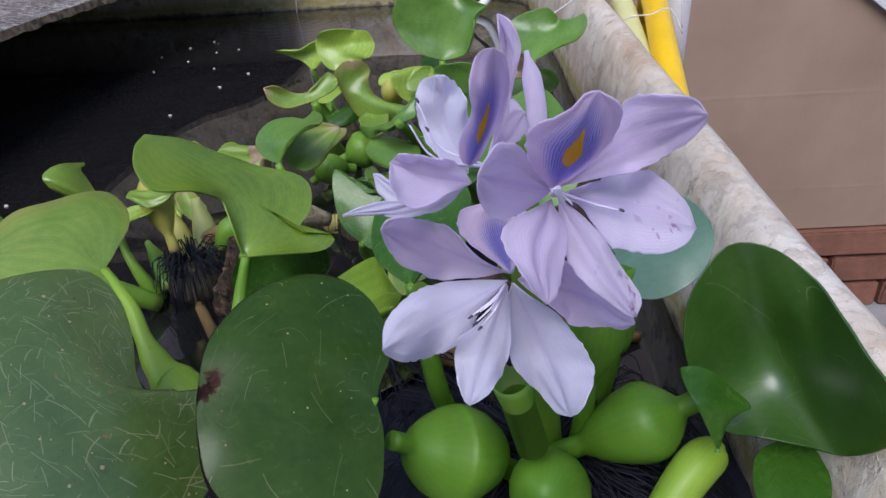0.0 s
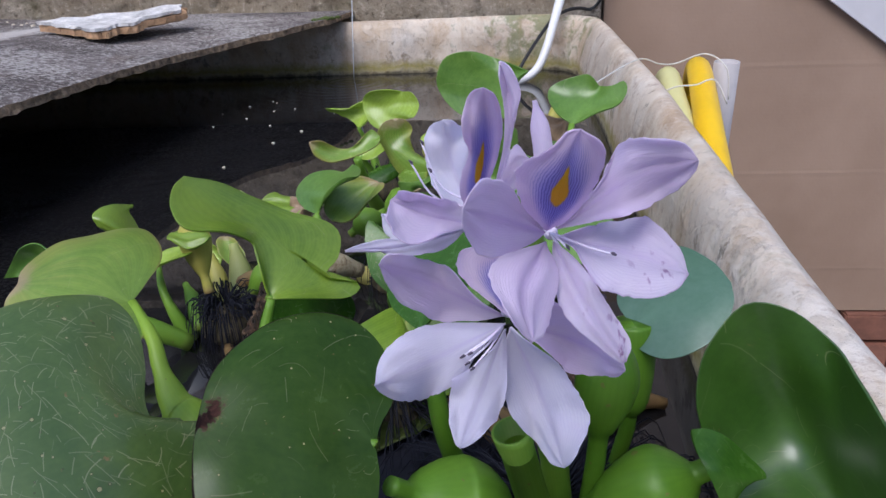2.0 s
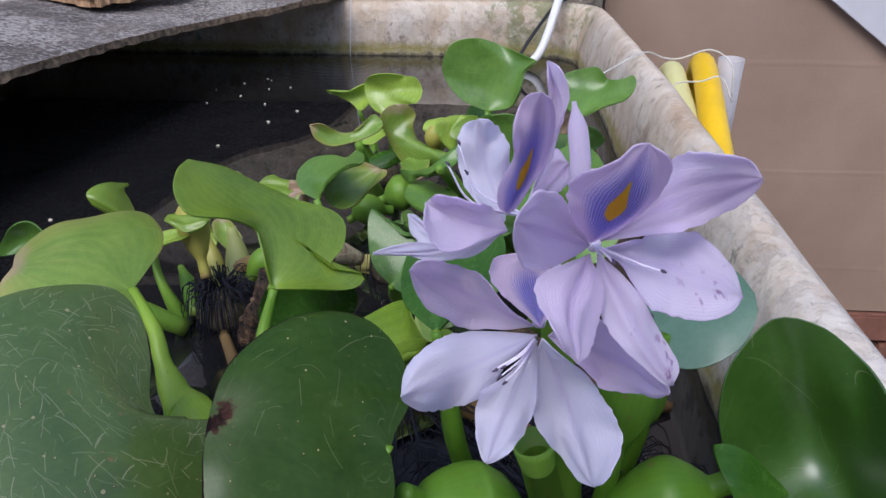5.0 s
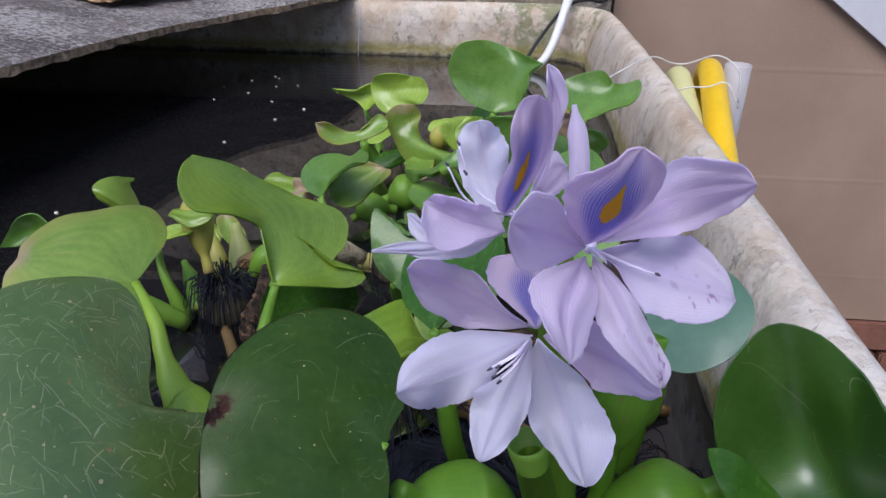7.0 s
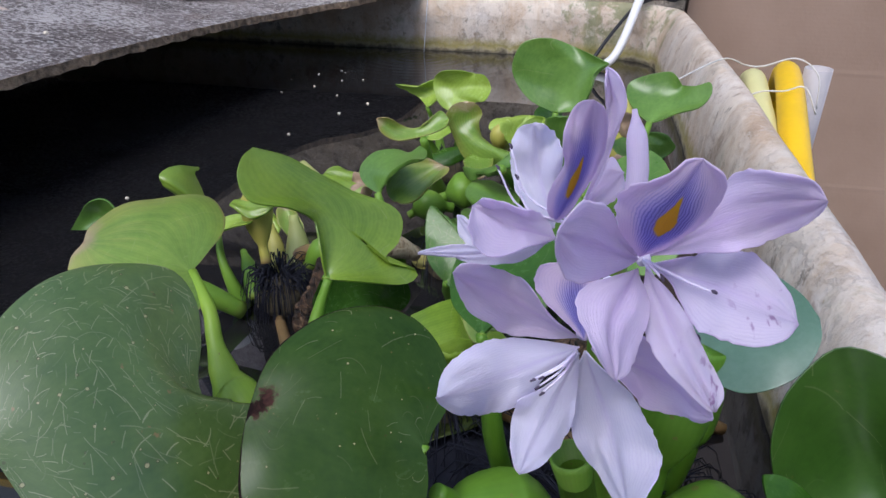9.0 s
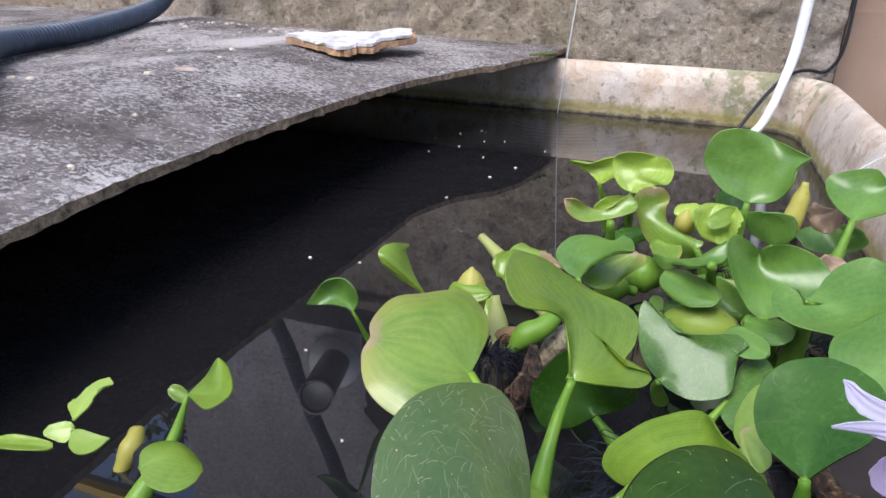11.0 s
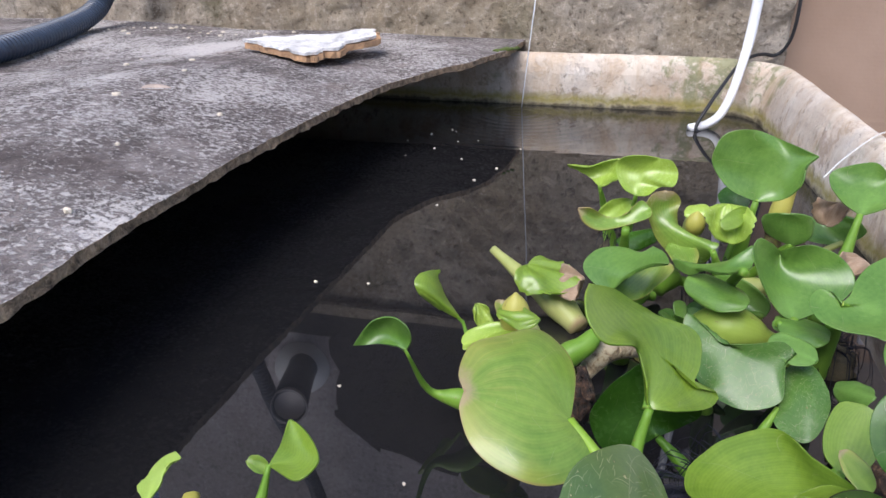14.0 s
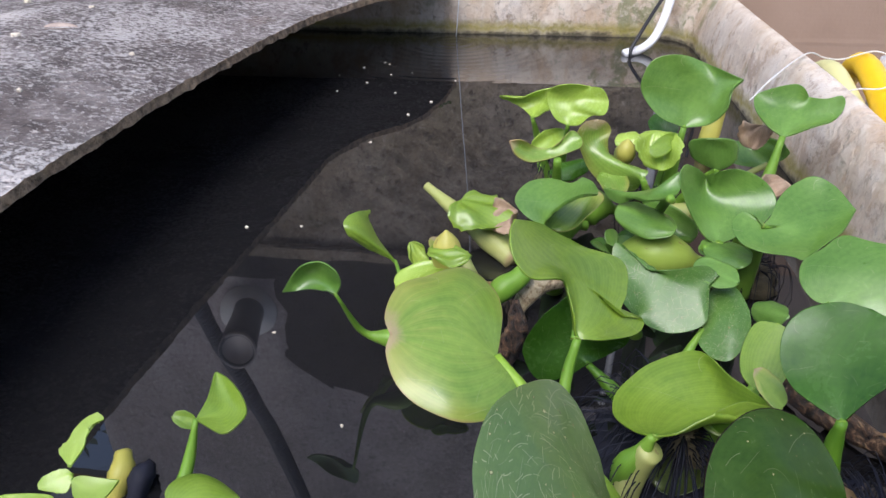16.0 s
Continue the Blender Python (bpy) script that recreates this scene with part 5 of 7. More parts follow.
# the leaves that show their outline, each from its midrib and its two margins
formed(far, [(0.0147, 0.5457, 0.0798), (0.0222, 0.5433, 0.1056), (0.0487, 0.5398, 0.1192)],
       [(-0.0056, 0.5455, 0.0886), (-0.0191, 0.5511, 0.1040), (-0.0202, 0.5514, 0.1155), (-0.0130, 0.5548, 0.1288), (0.0057, 0.5557, 0.1323), (0.0242, 0.5614, 0.1259)],
       [(0.0314, 0.5405, 0.0850), (0.0374, 0.5262, 0.1010), (0.0402, 0.5322, 0.1138)], green, dish=-0.16)
formed(right, [(0.0816, 0.5289, 0.0816), (0.0895, 0.5391, 0.0943), (0.1041, 0.5581, 0.1028)],
       [(0.0717, 0.5363, 0.0872), (0.0654, 0.5508, 0.0947), (0.0666, 0.5603, 0.1026), (0.0785, 0.5606, 0.1081), (0.0936, 0.5602, 0.1121), (0.0995, 0.5555, 0.1086)],
       [(0.0876, 0.5284, 0.0838), (0.0998, 0.5260, 0.0912), (0.1143, 0.5313, 0.0945), (0.1214, 0.5362, 0.1028), (0.1193, 0.5399, 0.1098), (0.1110, 0.5471, 0.1052)], green, dish=-0.12)
formed(far2, [(-0.0996, 0.6167, 0.0591), (-0.0964, 0.6254, 0.0698), (-0.0851, 0.6209, 0.0843)],
       [(-0.1112, 0.6280, 0.0648), (-0.1295, 0.6224, 0.0753), (-0.1105, 0.6216, 0.0751), (-0.0970, 0.6216, 0.0807)],
       [(-0.0944, 0.6102, 0.0631), (-0.0903, 0.6083, 0.0675), (-0.0844, 0.6036, 0.0723), (-0.0836, 0.6169, 0.0765)], lime, frill=0.08)
formed(far2, [(-0.0703, 0.5811, 0.0657), (-0.0682, 0.5872, 0.0817), (-0.0542, 0.5903, 0.0959)],
       [(-0.0799, 0.5815, 0.0701), (-0.0870, 0.5877, 0.0794), (-0.0882, 0.5920, 0.0896), (-0.0806, 0.5854, 0.0975), (-0.0670, 0.5866, 0.0985)],
       [(-0.0617, 0.5740, 0.0691), (-0.0527, 0.5802, 0.0745), (-0.0426, 0.5713, 0.0793), (-0.0394, 0.5816, 0.0869), (-0.0452, 0.5841, 0.0962)], lime)
formed(far2, [(-0.0627, 0.5237, 0.0764), (-0.0955, 0.5177, 0.0640), (-0.1164, 0.5162, 0.0748)],
       [(-0.0705, 0.5268, 0.0812), (-0.0812, 0.5208, 0.0713), (-0.0937, 0.5234, 0.0675), (-0.1068, 0.5149, 0.0761)],
       [(-0.0632, 0.5152, 0.0729), (-0.0746, 0.5169, 0.0663), (-0.0974, 0.5120, 0.0605), (-0.1108, 0.5101, 0.0662)], olive)
formed(far, [(-0.0165, 0.5082, 0.0518), (-0.0521, 0.5341, 0.0671), (-0.0523, 0.5381, 0.0863)],
       [(-0.0199, 0.5191, 0.0373), (-0.0375, 0.5225, 0.0372), (-0.0531, 0.5291, 0.0469), (-0.0624, 0.5321, 0.0640), (-0.0658, 0.5297, 0.0772), (-0.0607, 0.5362, 0.0844)],
       [(-0.0129, 0.5131, 0.0571), (-0.0248, 0.5300, 0.0512), (-0.0373, 0.5396, 0.0560), (-0.0418, 0.5361, 0.0702), (-0.0399, 0.5394, 0.0782), (-0.0451, 0.5374, 0.0855)], olive)
formed(mid, [(-0.0915, 0.4289, 0.0514), (-0.0867, 0.4285, 0.0715), (-0.0669, 0.4429, 0.0806)],
       [(-0.1012, 0.4354, 0.0533), (-0.1092, 0.4471, 0.0571), (-0.1085, 0.4523, 0.0631), (-0.1006, 0.4560, 0.0694), (-0.0864, 0.4561, 0.0726), (-0.0738, 0.4457, 0.0746)],
       [(-0.0882, 0.4289, 0.0574), (-0.0828, 0.4256, 0.0663), (-0.0746, 0.4241, 0.0739), (-0.0655, 0.4206, 0.0791), (-0.0588, 0.4191, 0.0802), (-0.0602, 0.4347, 0.0803)], green, dish=-0.12)
formed(mid, [(-0.0756, 0.2918, 0.0639), (-0.0752, 0.3077, 0.0855), (-0.1077, 0.2970, 0.1230)],
       [(-0.0776, 0.2918, 0.0752), (-0.0809, 0.2973, 0.0855), (-0.0833, 0.2989, 0.0905), (-0.0885, 0.2829, 0.1024), (-0.0997, 0.2740, 0.1081), (-0.1078, 0.2801, 0.1150), (-0.1091, 0.2889, 0.1211)],
       [(-0.0632, 0.2912, 0.0652), (-0.0448, 0.3130, 0.0533), (-0.0406, 0.3213, 0.0564), (-0.0535, 0.3116, 0.0664), (-0.0500, 0.3235, 0.0704), (-0.0497, 0.3312, 0.0783), (-0.0552, 0.3318, 0.0856), (-0.0702, 0.3278, 0.0928), (-0.0838, 0.3181, 0.1038), (-0.0966, 0.3080, 0.1159)], light, dish=-0.03, nv=48, ns=28)
formed(left, [(-0.1116, 0.2416, 0.0901), (-0.1321, 0.2437, 0.0957), (-0.1537, 0.2386, 0.0999)],
       [(-0.1107, 0.2536, 0.0929), (-0.1108, 0.2685, 0.0966), (-0.1165, 0.2800, 0.1008), (-0.1284, 0.2877, 0.1045), (-0.1421, 0.2771, 0.1060), (-0.1552, 0.2666, 0.1054), (-0.1576, 0.2489, 0.1023)],
       [(-0.1057, 0.2373, 0.0877), (-0.1010, 0.2297, 0.0847), (-0.1060, 0.2204, 0.0835), (-0.1160, 0.2133, 0.0841), (-0.1282, 0.2110, 0.0863), (-0.1452, 0.2167, 0.0917), (-0.1537, 0.2297, 0.0969)], yellow, dish=0.06, roll=-0.03, nv=40, ns=26)
formed(left, [(-0.1806, 0.3851, 0.0439), (-0.1966, 0.3759, 0.0687), (-0.1986, 0.4010, 0.0701)],
       [(-0.1900, 0.3805, 0.0509), (-0.2017, 0.3766, 0.0614), (-0.2079, 0.3715, 0.0722), (-0.2084, 0.3798, 0.0754), (-0.2023, 0.3878, 0.0758)],
       [(-0.1857, 0.3855, 0.0502), (-0.1929, 0.3924, 0.0559), (-0.1967, 0.3953, 0.0621), (-0.1986, 0.3956, 0.0678)], light, frill=0.05)
formed(left, [(-0.1986, 0.3153, 0.0639), (-0.2135, 0.3227, 0.0700), (-0.2283, 0.3175, 0.0616)],
       [(-0.1961, 0.3167, 0.0701), (-0.1982, 0.3159, 0.0781), (-0.2070, 0.3196, 0.0803), (-0.2170, 0.3213, 0.0765), (-0.2238, 0.3208, 0.0690)],
       [(-0.2046, 0.3165, 0.0651), (-0.2151, 0.3204, 0.0628), (-0.2235, 0.3200, 0.0610)], green, dish=-0.15)
formed(near, [(-0.0343, 0.3648, 0.0267), (-0.0229, 0.3673, 0.0433), (0.0084, 0.3740, 0.0536)],
       [(-0.0444, 0.3677, 0.0375), (-0.0500, 0.3832, 0.0508), (-0.0483, 0.3917, 0.0622), (-0.0368, 0.3850, 0.0564), (-0.0288, 0.3795, 0.0514), (-0.0133, 0.3782, 0.0536), (0.0018, 0.3782, 0.0574)],
       [(-0.0278, 0.3594, 0.0255), (-0.0170, 0.3561, 0.0240), (-0.0050, 0.3561, 0.0271), (0.0024, 0.3584, 0.0319), (0.0031, 0.3642, 0.0396), (0.0032, 0.3701, 0.0473)], marked, dish=-0.1)
formed(near, [(-0.0649, 0.3240, 0.0231), (-0.0779, 0.3285, 0.0357), (-0.0837, 0.3332, 0.0541)],
       [(-0.0762, 0.3235, 0.0134), (-0.0913, 0.3246, 0.0093), (-0.1000, 0.3289, 0.0237), (-0.0970, 0.3311, 0.0359), (-0.0901, 0.3327, 0.0474)],
       [(-0.0526, 0.3311, 0.0255), (-0.0451, 0.3262, 0.0385), (-0.0485, 0.3237, 0.0536), (-0.0615, 0.3320, 0.0586), (-0.0755, 0.3337, 0.0617)], deep, dish=-0.04)
formed(right, [(0.0234, 0.4331, 0.0419), (0.0246, 0.4492, 0.0593), (0.0206, 0.4817, 0.0681)],
       [(0.0150, 0.4366, 0.0453), (0.0050, 0.4449, 0.0583), (-0.0030, 0.4547, 0.0757), (-0.0000, 0.4613, 0.0842), (0.0087, 0.4660, 0.0806)],
       [(0.0314, 0.4379, 0.0426), (0.0428, 0.4441, 0.0463), (0.0544, 0.4506, 0.0502), (0.0634, 0.4612, 0.0596), (0.0566, 0.4694, 0.0712), (0.0392, 0.4709, 0.0783), (0.0249, 0.4669, 0.0781)], green, dish=-0.17)
formed(right, [(0.0368, 0.4051, 0.0716), (0.0580, 0.4048, 0.0760), (0.0865, 0.4082, 0.0832)],
       [(0.0421, 0.4105, 0.0747), (0.0488, 0.4229, 0.0806), (0.0582, 0.4325, 0.0861), (0.0710, 0.4369, 0.0904), (0.0803, 0.4277, 0.0890)],
       [(0.0338, 0.4124, 0.0737), (0.0271, 0.4171, 0.0739), (0.0205, 0.4091, 0.0696), (0.0229, 0.3949, 0.0649), (0.0320, 0.3862, 0.0637), (0.0472, 0.3812, 0.0650), (0.0535, 0.3771, 0.0649), (0.0621, 0.3839, 0.0692), (0.0759, 0.3936, 0.0756)], green, dish=-0.09, nv=40)
formed(right, [(0.0497, 0.3290, 0.0676), (0.0656, 0.3380, 0.0796), (0.0847, 0.3460, 0.0925)],
       [(0.0432, 0.3334, 0.0671), (0.0389, 0.3435, 0.0708), (0.0415, 0.3535, 0.0775), (0.0510, 0.3573, 0.0838), (0.0608, 0.3609, 0.0901), (0.0723, 0.3537, 0.0912)],
       [(0.0598, 0.3207, 0.0675), (0.0726, 0.3170, 0.0711), (0.0843, 0.3294, 0.0832)], green, dish=0.06)
formed(near, [(0.0020, 0.3611, 0.0248), (0.0144, 0.3624, 0.0301), (0.0270, 0.3659, 0.0365)],
       [(0.0053, 0.3730, 0.0318), (0.0088, 0.3825, 0.0376), (0.0173, 0.3855, 0.0423), (0.0232, 0.3787, 0.0412)],
       [(-0.0010, 0.3546, 0.0205), (0.0046, 0.3448, 0.0179), (0.0131, 0.3404, 0.0191), (0.0202, 0.3456, 0.0242), (0.0262, 0.3563, 0.0316)], marked, dish=0.06)
formed(near, [(-0.0021, 0.2654, 0.0633), (0.0031, 0.2802, 0.0735), (0.0111, 0.2911, 0.0809)],
       [(-0.0069, 0.2712, 0.0673), (-0.0054, 0.2808, 0.0738), (0.0014, 0.2905, 0.0805)],
       [(0.0080, 0.2670, 0.0645), (0.0156, 0.2768, 0.0712), (0.0163, 0.2870, 0.0781)], light)
formed(near, [(-0.0433, 0.2534, 0.0433), (-0.0255, 0.2696, 0.0539), (-0.0007, 0.2464, 0.0714)],
       [(-0.0501, 0.2617, 0.0384), (-0.0567, 0.2754, 0.0332), (-0.0550, 0.2889, 0.0335), (-0.0464, 0.2988, 0.0384), (-0.0354, 0.3034, 0.0454), (-0.0180, 0.2988, 0.0569), (-0.0105, 0.2724, 0.0634)],
       [(-0.0352, 0.2502, 0.0488), (-0.0270, 0.2526, 0.0540), (-0.0199, 0.2540, 0.0585), (-0.0106, 0.2554, 0.0645), (-0.0048, 0.2507, 0.0685)], light, dish=-0.22, nv=40, ns=26)
formed(near, [(-0.0700, 0.1745, 0.0857), (-0.0944, 0.1665, 0.1048), (-0.1029, 0.1335, 0.0997)],
       [(-0.0744, 0.1792, 0.0915), (-0.0777, 0.1892, 0.0983), (-0.0829, 0.1980, 0.1064), (-0.0911, 0.2008, 0.1148), (-0.1013, 0.1917, 0.1207), (-0.1109, 0.1770, 0.1237), (-0.1147, 0.1595, 0.1204), (-0.1121, 0.1455, 0.1127)],
       [(-0.0640, 0.1790, 0.0820), (-0.0560, 0.1873, 0.0779), (-0.0530, 0.1761, 0.0709), (-0.0524, 0.1604, 0.0644), (-0.0629, 0.1379, 0.0652), (-0.0827, 0.1278, 0.0793)], scratched, dish=0.07, nv=44, ns=28)
formed(near, [(-0.0036, 0.1735, 0.0821), (-0.0286, 0.1787, 0.0979), (-0.0490, 0.1608, 0.0983)],
       [(-0.0028, 0.1787, 0.0847), (-0.0002, 0.1861, 0.0875), (-0.0008, 0.1940, 0.0923), (-0.0062, 0.2012, 0.0991), (-0.0159, 0.2043, 0.1058), (-0.0254, 0.2020, 0.1094), (-0.0353, 0.1951, 0.1106), (-0.0437, 0.1849, 0.1092), (-0.0487, 0.1735, 0.1053)],
       [(-0.0013, 0.1639, 0.0755), (-0.0030, 0.1499, 0.0684), (-0.0131, 0.1376, 0.0667), (-0.0306, 0.1348, 0.0742), (-0.0429, 0.1413, 0.0841), (-0.0473, 0.1512, 0.0920)], burnt, dish=0.06, nv=44, ns=28)
formed(flower, [(0.0056, 0.2126, 0.0963), (0.0069, 0.2305, 0.1080), (0.0196, 0.2427, 0.1227)],
       [(-0.0012, 0.2199, 0.0969), (-0.0071, 0.2279, 0.0986), (-0.0089, 0.2375, 0.1034), (-0.0061, 0.2460, 0.1102), (0.0012, 0.2501, 0.1168), (0.0115, 0.2482, 0.1215)],
       [(0.0141, 0.2170, 0.1038), (0.0224, 0.2204, 0.1105), (0.0268, 0.2274, 0.1173), (0.0256, 0.2351, 0.1214)], deep, dish=-0.04)
formed(flower, [(0.0786, 0.2342, 0.0849), (0.0923, 0.2352, 0.0926), (0.1106, 0.2355, 0.1024)],
       [(0.0752, 0.2494, 0.0889), (0.0868, 0.2626, 0.1001), (0.0985, 0.2596, 0.1052), (0.1069, 0.2475, 0.1050)],
       [(0.0790, 0.2260, 0.0820), (0.0859, 0.2182, 0.0827), (0.0945, 0.2159, 0.0863), (0.1030, 0.2185, 0.0919), (0.1095, 0.2272, 0.0986)], sheeny, dish=0.05)
formed(flower, [(0.1002, 0.1869, 0.0583), (0.1255, 0.1957, 0.0718), (0.1260, 0.1439, 0.0892)],
       [(0.0947, 0.1919, 0.0709), (0.0914, 0.1954, 0.0830), (0.0939, 0.2006, 0.0976), (0.1039, 0.2049, 0.1104), (0.1150, 0.1997, 0.1127), (0.1249, 0.1930, 0.1066), (0.1260, 0.1767, 0.1039), (0.1260, 0.1603, 0.1016), (0.1260, 0.1495, 0.0996)],
       [(0.1048, 0.1814, 0.0564), (0.1111, 0.1763, 0.0593), (0.1215, 0.1699, 0.0616), (0.1260, 0.1589, 0.0687), (0.1260, 0.1488, 0.0809)], glossy, dish=0.0, nv=40, ns=26)
formed(flower, [(0.1087, 0.1614, 0.0447), (0.1207, 0.1699, 0.0491), (0.1308, 0.1695, 0.0526)],
       [(0.1103, 0.1713, 0.0455), (0.1148, 0.1804, 0.0473), (0.1224, 0.1825, 0.0500), (0.1291, 0.1786, 0.0523)],
       [(0.1143, 0.1539, 0.0465), (0.1223, 0.1533, 0.0493), (0.1282, 0.1611, 0.0515)], deep)
formed(far, [(-0.0125, 0.4295, 0.0742), (-0.0243, 0.4529, 0.0631), (-0.0464, 0.4923, 0.0503)],
       [(-0.0026, 0.4510, 0.0713), (-0.0031, 0.4589, 0.0807), (-0.0105, 0.4598, 0.0706), (-0.0203, 0.4679, 0.0617), (-0.0335, 0.4776, 0.0539)],
       [(-0.0158, 0.4590, 0.0610), (-0.0254, 0.4674, 0.0570), (-0.0365, 0.4724, 0.0487), (-0.0439, 0.4878, 0.0462)], green)
formed(flower, [(0.0982, 0.1721, 0.0577), (0.0984, 0.1762, 0.0687), (0.0956, 0.1796, 0.0737), (0.0890, 0.1874, 0.0784)],
       [(0.0955, 0.1734, 0.0631), (0.0926, 0.1752, 0.0693), (0.0897, 0.1791, 0.0751), (0.0887, 0.1846, 0.0777)],
       [(0.1015, 0.1766, 0.0643), (0.1053, 0.1787, 0.0667), (0.1093, 0.1804, 0.0674), (0.1052, 0.1841, 0.0709), (0.0990, 0.1873, 0.0757), (0.0934, 0.1880, 0.0782)], deep, dish=0.0)
formed(small, [(-0.2293, 0.2162, 0.0682), (-0.2206, 0.2222, 0.0716), (-0.2299, 0.2395, 0.0726)],
       [(-0.2286, 0.2233, 0.0698), (-0.2293, 0.2318, 0.0712)],
       [(-0.2217, 0.2116, 0.0693), (-0.2143, 0.2081, 0.0705), (-0.2101, 0.2109, 0.0722), (-0.2082, 0.2165, 0.0738), (-0.2128, 0.2244, 0.0741), (-0.2224, 0.2345, 0.0736)], light, dish=-0.15)
formed(small, [(-0.2223, 0.1768, 0.0630), (-0.2132, 0.1824, 0.0635), (-0.1972, 0.1820, 0.0647)],
       [(-0.2282, 0.1849, 0.0622), (-0.2264, 0.1915, 0.0621), (-0.2200, 0.1946, 0.0625), (-0.2103, 0.1918, 0.0633), (-0.2014, 0.1861, 0.0642)],
       [(-0.2122, 0.1690, 0.0641), (-0.2008, 0.1685, 0.0649), (-0.1963, 0.1747, 0.0650)], light, dish=0.1)
formed(small2, [(-0.2745, 0.1967, 0.0569), (-0.2749, 0.2071, 0.0617), (-0.2726, 0.2178, 0.0658)],
       [(-0.2804, 0.2006, 0.0606), (-0.2789, 0.2044, 0.0618), (-0.2783, 0.2088, 0.0636), (-0.2758, 0.2144, 0.0653)],
       [(-0.2733, 0.2007, 0.0583), (-0.2726, 0.2055, 0.0602), (-0.2733, 0.2091, 0.0621), (-0.2723, 0.2133, 0.0636), (-0.2694, 0.2162, 0.0640)], lime, frill=0.15)
formed(small2, [(-0.2730, 0.1954, 0.0547), (-0.2781, 0.1921, 0.0540), (-0.2830, 0.1883, 0.0527)],
       [(-0.2768, 0.1962, 0.0562), (-0.2824, 0.1929, 0.0556), (-0.2839, 0.1898, 0.0540)],
       [(-0.2724, 0.1930, 0.0531), (-0.2739, 0.1892, 0.0509), (-0.2794, 0.1884, 0.0518)], lime, frill=0.12)
formed(small2, [(-0.2709, 0.1918, 0.0559), (-0.2619, 0.1894, 0.0545), (-0.2526, 0.1933, 0.0557)],
       [(-0.2680, 0.1934, 0.0564), (-0.2604, 0.1934, 0.0561)],
       [(-0.2670, 0.1859, 0.0533), (-0.2605, 0.1841, 0.0524), (-0.2552, 0.1872, 0.0534)], light)

# smaller leaves among them
leaf(near, (0.014, 0.291, 0.085), (0.006, 0.313, 0.075), (0.007, 0.299, 0.075), (0.014, 0.313, 0.080), green, cup=-.4)
leaf(far, (0.030, 0.491, 0.070), (0.023, 0.488, 0.094), (0.008, 0.495, 0.081), (0.039, 0.485, 0.086), green, cup=.3, notch=.06)
leaf(far, (0.097, 0.588, 0.035), (0.078, 0.606, 0.050), (0.064, 0.593, 0.037), (0.107, 0.591, 0.051), green, cup=.3)
leaf(far, (0.019, 0.481, 0.017), (-0.016, 0.509, 0.030), (-0.016, 0.494, 0.020), (0.011, 0.498, 0.031), green, cup=.45)
leaf(mid, (0.018, 0.369, 0.053), (-0.003, 0.387, 0.052), (0.002, 0.372, 0.050), (0.010, 0.387, 0.058), green, cup=-.2)
leaf(right, (0.038, 0.427, 0.040), (0.013, 0.436, 0.041), (0.018, 0.421, 0.039), (0.028, 0.443, 0.042), green, cup=-.2)
leaf(mid, (-0.012, 0.479, 0.012), (-0.028, 0.492, 0.017), (-0.034, 0.477, 0.010), (-0.011, 0.484, 0.023), deep, cup=-.2, lobe=.4)
leaf(mid, (-0.112, 0.469, 0.030), (-0.149, 0.484, 0.041), (-0.150, 0.459, 0.036), (-0.123, 0.493, 0.044), light, cup=-.2, wave=.003, ragged=.12)
leaf(mid, (-0.084, 0.445, 0.040), (-0.057, 0.469, 0.060), (-0.084, 0.463, 0.056), (-0.055, 0.449, 0.051), yellow, cup=.3, wave=.002)
leaf(small, (-0.230, 0.216, 0.066), (-0.238, 0.215, 0.070), (-0.234, 0.213, 0.066), (-0.234, 0.218, 0.070), light, cup=.3)
leaf(near, (0.002, 0.246, 0.072), (-0.006, 0.261, 0.078), (-0.005, 0.250, 0.073), (0.002, 0.257, 0.077), yellow, cup=.1, funnel=0)
leaf(left, (-0.175, 0.355, 0.046), (-0.146, 0.362, 0.058), (-0.164, 0.367, 0.052), (-0.158, 0.345, 0.053), lime, cup=.2)
leaf(left, (-0.156, 0.361, 0.068), (-0.132, 0.358, 0.068), (-0.145, 0.350, 0.066), (-0.145, 0.368, 0.068), light, cup=-.3, wave=.002)
leaf(far, (-0.035, 0.546, 0.067), (-0.017, 0.545, 0.071), (-0.027, 0.540, 0.066), (-0.025, 0.553, 0.074), lime, cup=-.4)
leaf(far, (-0.003, 0.525, 0.053), (-0.004, 0.545, 0.077), (-0.021, 0.534, 0.067), (0.012, 0.528, 0.069), lime, cup=.6, wave=.003, ragged=.1)
leaf(far, (-0.012, 0.523, 0.071), (0.008, 0.532, 0.076), (-0.003, 0.524, 0.064), (-0.000, 0.534, 0.078), light, cup=.4)
leaf(far, (-0.038, 0.472, 0.046), (-0.003, 0.443, 0.047), (-0.026, 0.445, 0.041), (-0.015, 0.470, 0.051), green, cup=-.3, funnel=0)
leaf(far, (0.073, 0.562, 0.059), (0.082, 0.575, 0.074), (0.063, 0.569, 0.070), (0.084, 0.561, 0.068), dead, cup=.7, wave=.004, ragged=.15)
leaf(right, (0.057, 0.476, 0.058), (0.078, 0.493, 0.063), (0.061, 0.489, 0.065), (0.076, 0.480, 0.057), dead, cup=.5, wave=.003)
leaf(mid, (-0.126, 0.467, 0.026), (-0.109, 0.478, 0.037), (-0.123, 0.482, 0.034), (-0.110, 0.459, 0.031), dead, cup=.5, wave=.004, ragged=.15)
